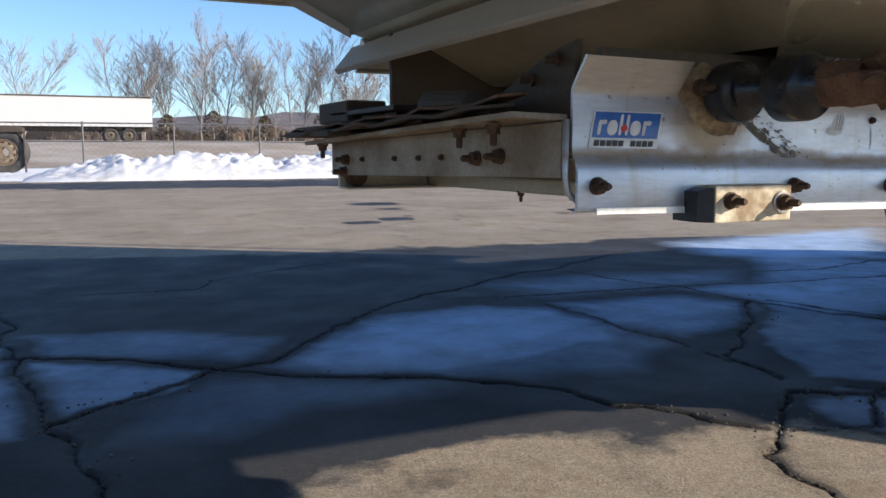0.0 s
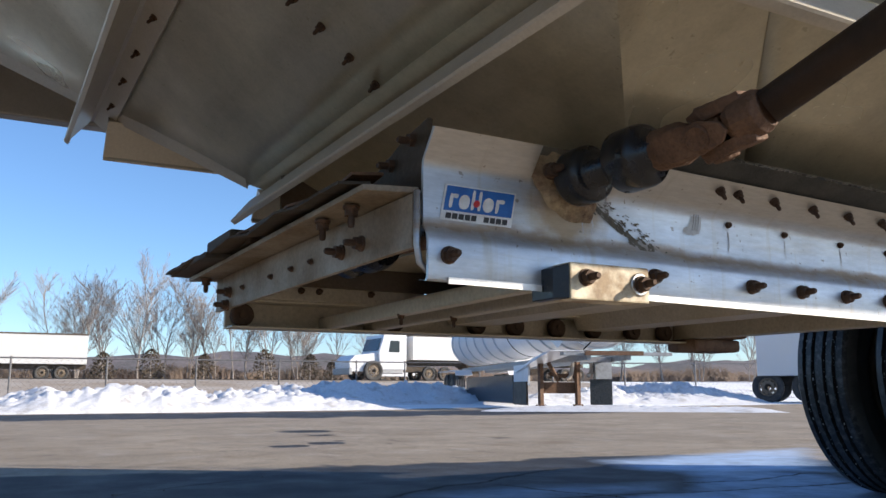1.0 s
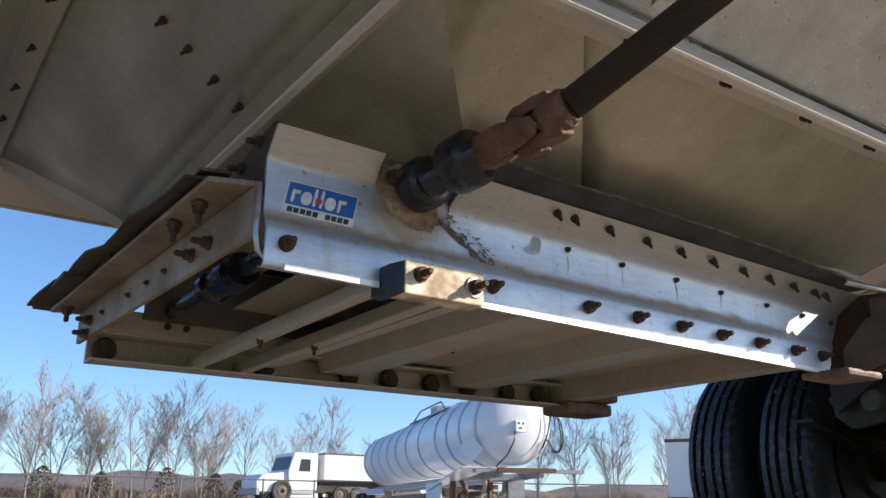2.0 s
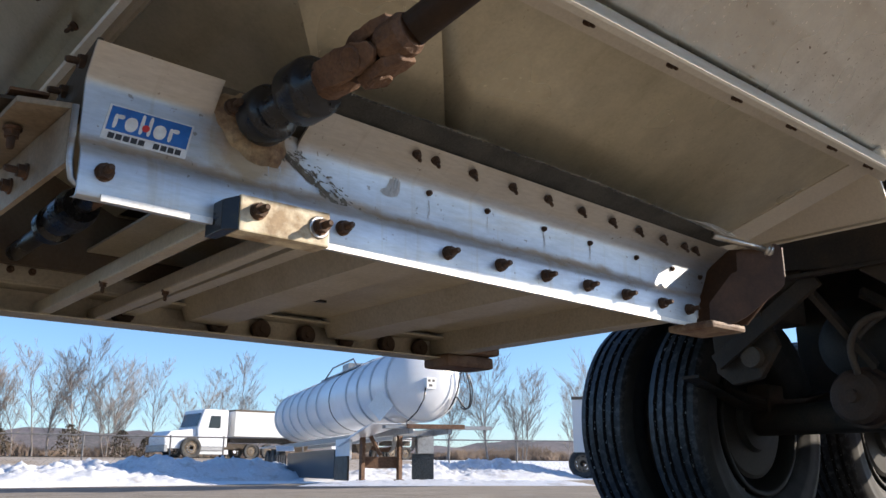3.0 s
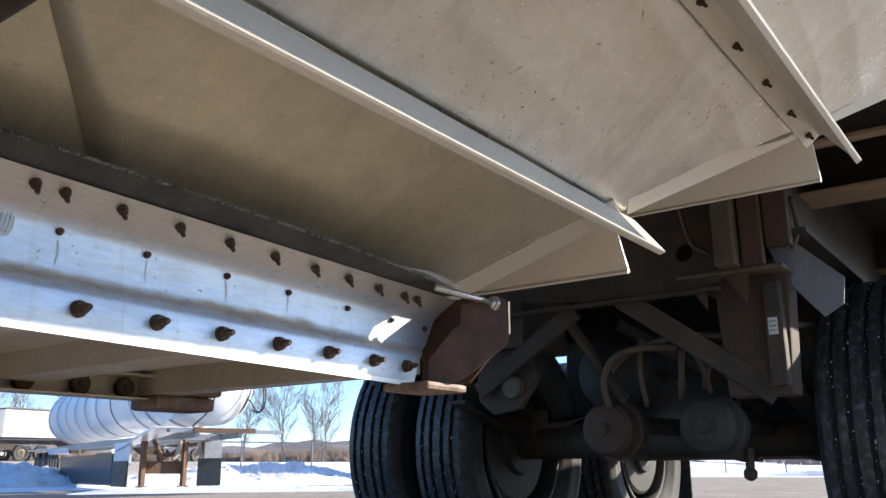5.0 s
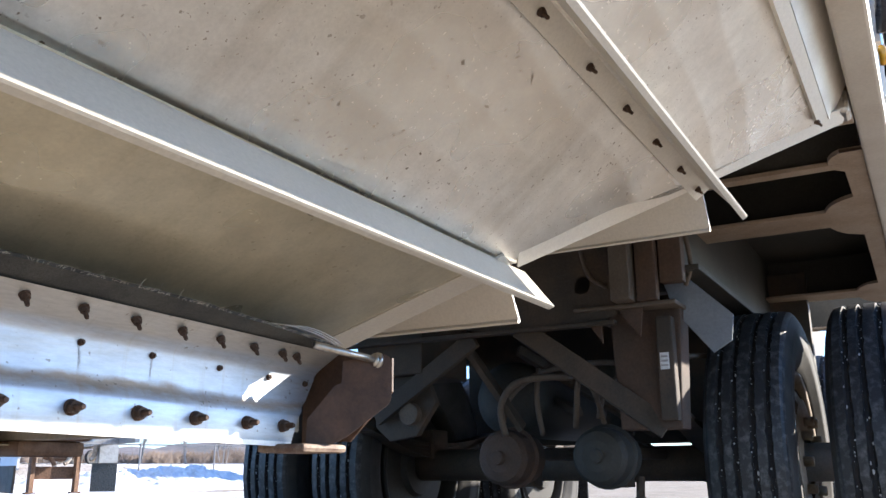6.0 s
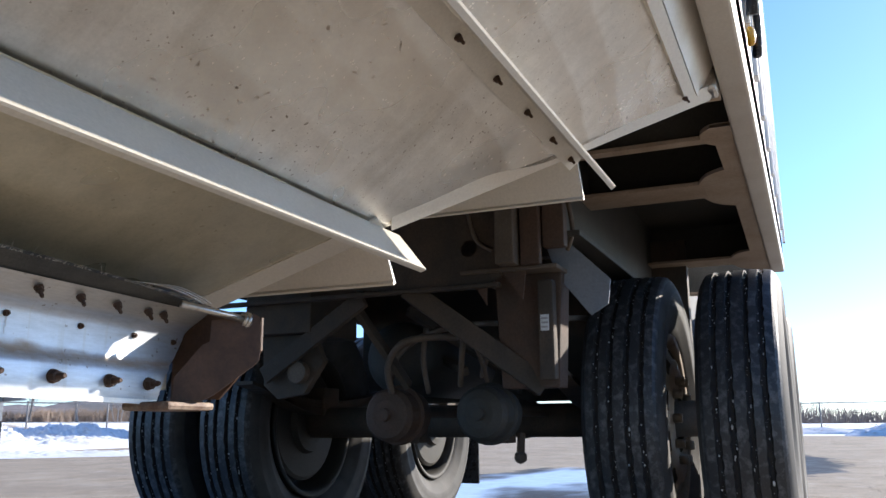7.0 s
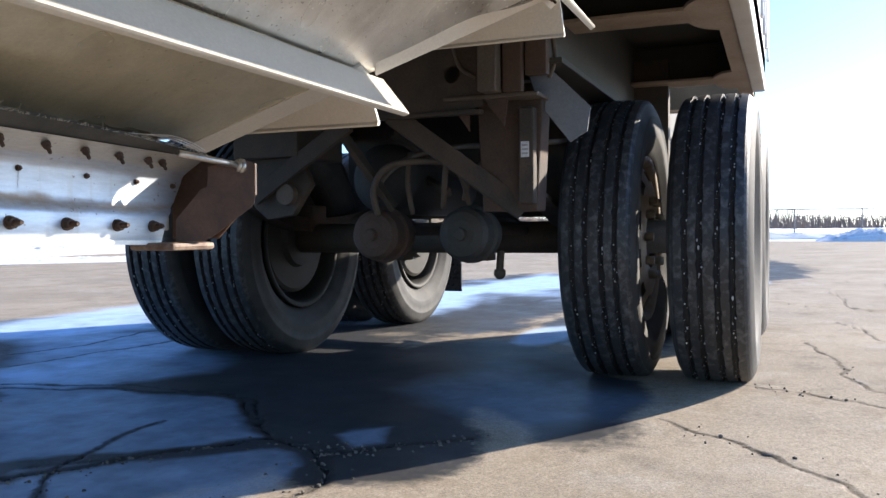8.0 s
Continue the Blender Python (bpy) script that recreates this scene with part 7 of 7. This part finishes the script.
def bare_tree(seed, high, stems):
    """A bare winter tree: one to three slim stems to the top, long rising limbs along them, and fans of fine twigs."""
    rng = random.Random(seed)
    trunk, twigs = bmesh.new(), bmesh.new()

    def limb(bm, p, way, ln, r, r_end, steps, rise, sides):
        pts, w = [p], way.normalized()
        for _ in range(steps):
            w = (w + Vector((rng.gauss(0, 0.09), rng.gauss(0, 0.09), rise))).normalized()
            pts.append(pts[-1] + w * ln / steps)
        s = w.orthogonal().normalized()
        u = w.cross(s)
        rings = [[bm.verts.new(c + (s * math.cos(k * math.tau / sides) + u * math.sin(k * math.tau / sides)) * (r + (r_end - r) * i / steps)) for k in range(sides)] for i, c in enumerate(pts)]
        for a, c in zip(rings, rings[1:]):
            for k in range(sides):
                bm.faces.new((a[k], a[(k + 1) % sides], c[(k + 1) % sides], c[k]))
        return pts

    def spot(pts, t):
        i = min(int(t * (len(pts) - 1)), len(pts) - 2)
        f = t * (len(pts) - 1) - i
        return pts[i].lerp(pts[i + 1], f), (pts[i + 1] - pts[i]).normalized()

    def aside(w, lean):
        a = rng.uniform(0, math.tau)
        return (w + Vector((math.cos(a), math.sin(a), 0)) * lean).normalized()

    for stem in range(stems):
        tall = high * (1.0 if stem == 0 else rng.uniform(0.7, 0.95))
        lean = Vector((rng.gauss(0, 0.05 + 0.10 * (stems > 1)), rng.gauss(0, 0.05 + 0.10 * (stems > 1)), 1))
        main = limb(trunk, Vector((rng.gauss(0, 0.15), rng.gauss(0, 0.15), -0.3)), lean, tall, tall * 0.0085, 0.014, 9, 0.03, 6)
        for k in range(26):
            t = 0.22 + 0.77 * (k + rng.random()) / 26
            o, w = spot(main, t)
            ln = tall * (0.10 + 0.27 * math.sin(math.pi * min(1.0, 0.12 + 0.80 * t))) * rng.uniform(0.6, 1.15)
            bough = limb(twigs, o, aside(w, rng.uniform(0.5, 1.1)), ln, 0.010 + 0.036 * (1 - t), 0.009, 4, 0.10, 4)
            for _ in range(7):
                o2, w2 = spot(bough, rng.uniform(0.25, 1.0))
                twig = limb(twigs, o2, aside(w2, rng.uniform(0.3, 0.8)), ln * rng.uniform(0.25, 0.5), 0.013, 0.009, 2, 0.12, 3)
                for _ in range(4):
                    o3, w3 = spot(twig, rng.uniform(0.3, 1.0))
                    limb(twigs, o3, aside(w3, rng.uniform(0.3, 0.7)), ln * rng.uniform(0.12, 0.26), 0.009, 0.006, 1, 0.1, 3)
    return mesh_of("trunk", trunk, BARK), mesh_of("crown", twigs, BARK)


TREES = [bare_tree(s, h, n) for s, h, n in ((1, 11.0, 1), (2, 10.2, 2), (3, 11.8, 2), (4, 9.6, 3), (8, 10.6, 2))]
rng = random.Random(21)


def plant(kind, x, y, z, s):
    tr = thing("bare_tree", (x, y, z), "leafless grey tree in the row behind the road", "tree", group="row of bare trees")
    trunk, crown = TREES[kind]
    m = Matrix.LocRotScale(None, Euler((0, 0, rng.uniform(0, 6.28))), (s * 1.08, s * 1.08, s * rng.uniform(0.92, 1.06)))
    for nm, me in (("trunk", trunk), ("crown", crown)):
        o = new(nm, me)
        o.parent = tr
        o.matrix_basis = m


for k, (x, s) in enumerate(((-6, 1.05), (-2.5, 0.95), (6.5, 0.85), (8.5, 0.95), (11, 1.0), (14.0, 1.1), (15.5, 1.0), (17.5, 0.95), (19.5, 0.85), (22, 1.0), (23.5, 0.9), (26, 1.05), (28, 0.95), (31, 1.0), (33.5, 0.85), (37, 0.9), (40, 0.8), (44, 0.9), (48, 0.7), (53, 0.75))):
    plant(k % 5, x, 91 + rng.uniform(-4, 4), 1.35, s)
for k, (x, y, s) in enumerate(((63, 66, 1.0), (66, 64, 0.9), (70, 61, 1.05), (74, 60, 0.95), (78, 58, 0.9), (60, 70, 0.8), (84, 52, 0.8), (95, 44, 0.8))):
    plant((k + 2) % 5, x, y, 0.6, s)


def brush_mesh(seed, wide, high, count, mat):
    """A tangle of thin upright stems."""
    r = random.Random(seed)
    bm = bmesh.new()
    for _ in range(count):
        x, y = r.uniform(-wide, wide), r.uniform(-1.5, 1.5)
        h = high * r.uniform(0.35, 1.0) * (1 - 0.5 * abs(x) / wide)
        a = Vector((x, y, 0))
        c = a + Vector((r.gauss(0, 0.25), r.gauss(0, 0.25), 1)) * h
        s = Vector((r.uniform(0.03, 0.10), 0, 0))
        bm.faces.new([bm.verts.new(v) for v in (a - s, a + s, c)])
        b2 = a.lerp(c, 0.5)
        c2 = b2 + Vector((r.uniform(-1, 1), r.uniform(-0.5, 0.5), 0.7)) * h * 0.45
        bm.faces.new([bm.verts.new(v) for v in (b2 - s, b2 + s, c2)])
    return mesh_of("brush", bm, mat)


BRUSHES = [brush_mesh(k, 4.0, 2.2, 420, BRUSH) for k in range(3)]
for k in range(75):
    x = -25 + k * 2.2 + rng.uniform(-1, 1)
    y = 97 + rng.uniform(-5, 6) if x < 62 else 97 - (x - 62) * 0.95
    ob = new("brush", BRUSHES[k % 3])
    ob.matrix_basis = Matrix.LocRotScale((x, y, 1.4), Euler((0, 0, rng.uniform(-0.5, 0.5))), (1, 1, rng.uniform(0.6, 1.2)))
    tagged(ob, "tangle of dry brown brush behind the road", "brush", kind="stuff")


def cedar(x, y, z, high):
    """A small dark evergreen: a stem with many ragged sprays."""
    c = thing("cedar", (x, y, z), "small dark evergreen in the dry brush", "tree")
    r = random.Random(int(x * 7))
    bm = bmesh.new()
    for _ in range(520):
        h = r.random() ** 0.8
        rad = high * 0.44 * (1 - h * h) ** 0.6 * r.uniform(0.35, 1.1) + 0.05
        a = r.uniform(0, math.tau)
        p = Vector((x + math.cos(a) * rad, y + math.sin(a) * rad, z + h * high))
        u = Vector((r.gauss(0, 1), r.gauss(0, 1), r.gauss(0, 1))).normalized() * 0.16
        v = Vector((r.gauss(0, 1), r.gauss(0, 1), r.gauss(0, 1))).normalized() * 0.16
        bm.faces.new([bm.verts.new(q) for q in (p - u, p + v, p + u)])
    part("crown", bm, CEDAR, c)
    bm = bmesh.new()
    rod(bm, (x, y, z - 0.1), (x, y, z + high * 0.8), 0.09, 6, 0.02)
    part("trunk", bm, BARK, c)


for x, h in ((10.2, 2.6), (14.5, 3.0), (19.5, 2.6), (25.6, 3.2), (30.5, 2.8), (33.0, 2.2), (40.5, 2.5)):
    cedar(x, 84.0, 1.2, h)


# distant ridge
def ridge(y, x0, x1, high, seed, mat, name, label):
    bm = bmesh.new()
    rows = []
    n = 160
    for i in range(n + 1):
        x = x0 + (x1 - x0) * i / n
        h = high * (1 + 0.55 * min(1.0, max(0.0, x / 320))) * (0.6 + 0.35 * noise.noise(Vector((x * 0.006, seed, 0))) + 0.12 * noise.noise(Vector((x * 0.05, seed, 2))))
        rows.append([bm.verts.new(p) for p in ((x, y - 60, 0.0), (x, y - 20, h * 0.75), (x, y, h), (x, y + 80, 0.0))])
    for p, q in zip(rows, rows[1:]):
        for j in range(3):
            bm.faces.new((p[j], q[j], q[j + 1], p[j + 1]))
    tagged(new(name, mesh_of(name, bm, mat, True)), label, "hill", kind="structure")


HAZY = material("far_wooded_hill", (0.20, 0.175, 0.175), 1.0, 0.0, (0.12, 0.115, 0.115), 0.05, 8, (0.4, 0.6), fine_scale=0.6, fine_amount=0.4)
ridge(330, -700, 1500, 16.0, 1.0, HAZY, "backdrop_ridge", "low wooded ridge on the skyline")


def far_wood():
    """Row of far thin trees along the open side of the lot."""
    r = random.Random(9)
    bm = bmesh.new()
    for _ in range(7000):
        t = r.random()
        x = 150 + r.uniform(-8, 8)
        y = -160 + t * 230
        h = 2.2 + 3.6 * r.random() ** 2 * (0.6 + 0.9 * noise.noise(Vector((y * 0.05, 0, 0))))
        a = Vector((x, y, 0.4))
        c = a + Vector((r.gauss(0, 0.2), r.gauss(0, 0.3), 1)) * h
        s = Vector((0, r.uniform(0.03, 0.10), 0))
        bm.faces.new([bm.verts.new(v) for v in (a - s, a + s, c)])
    tagged(new("far_wood", mesh_of("far_wood", bm, WOODLAND)), "far strip of bare brown woodland", "woodland", kind="stuff")


far_wood()
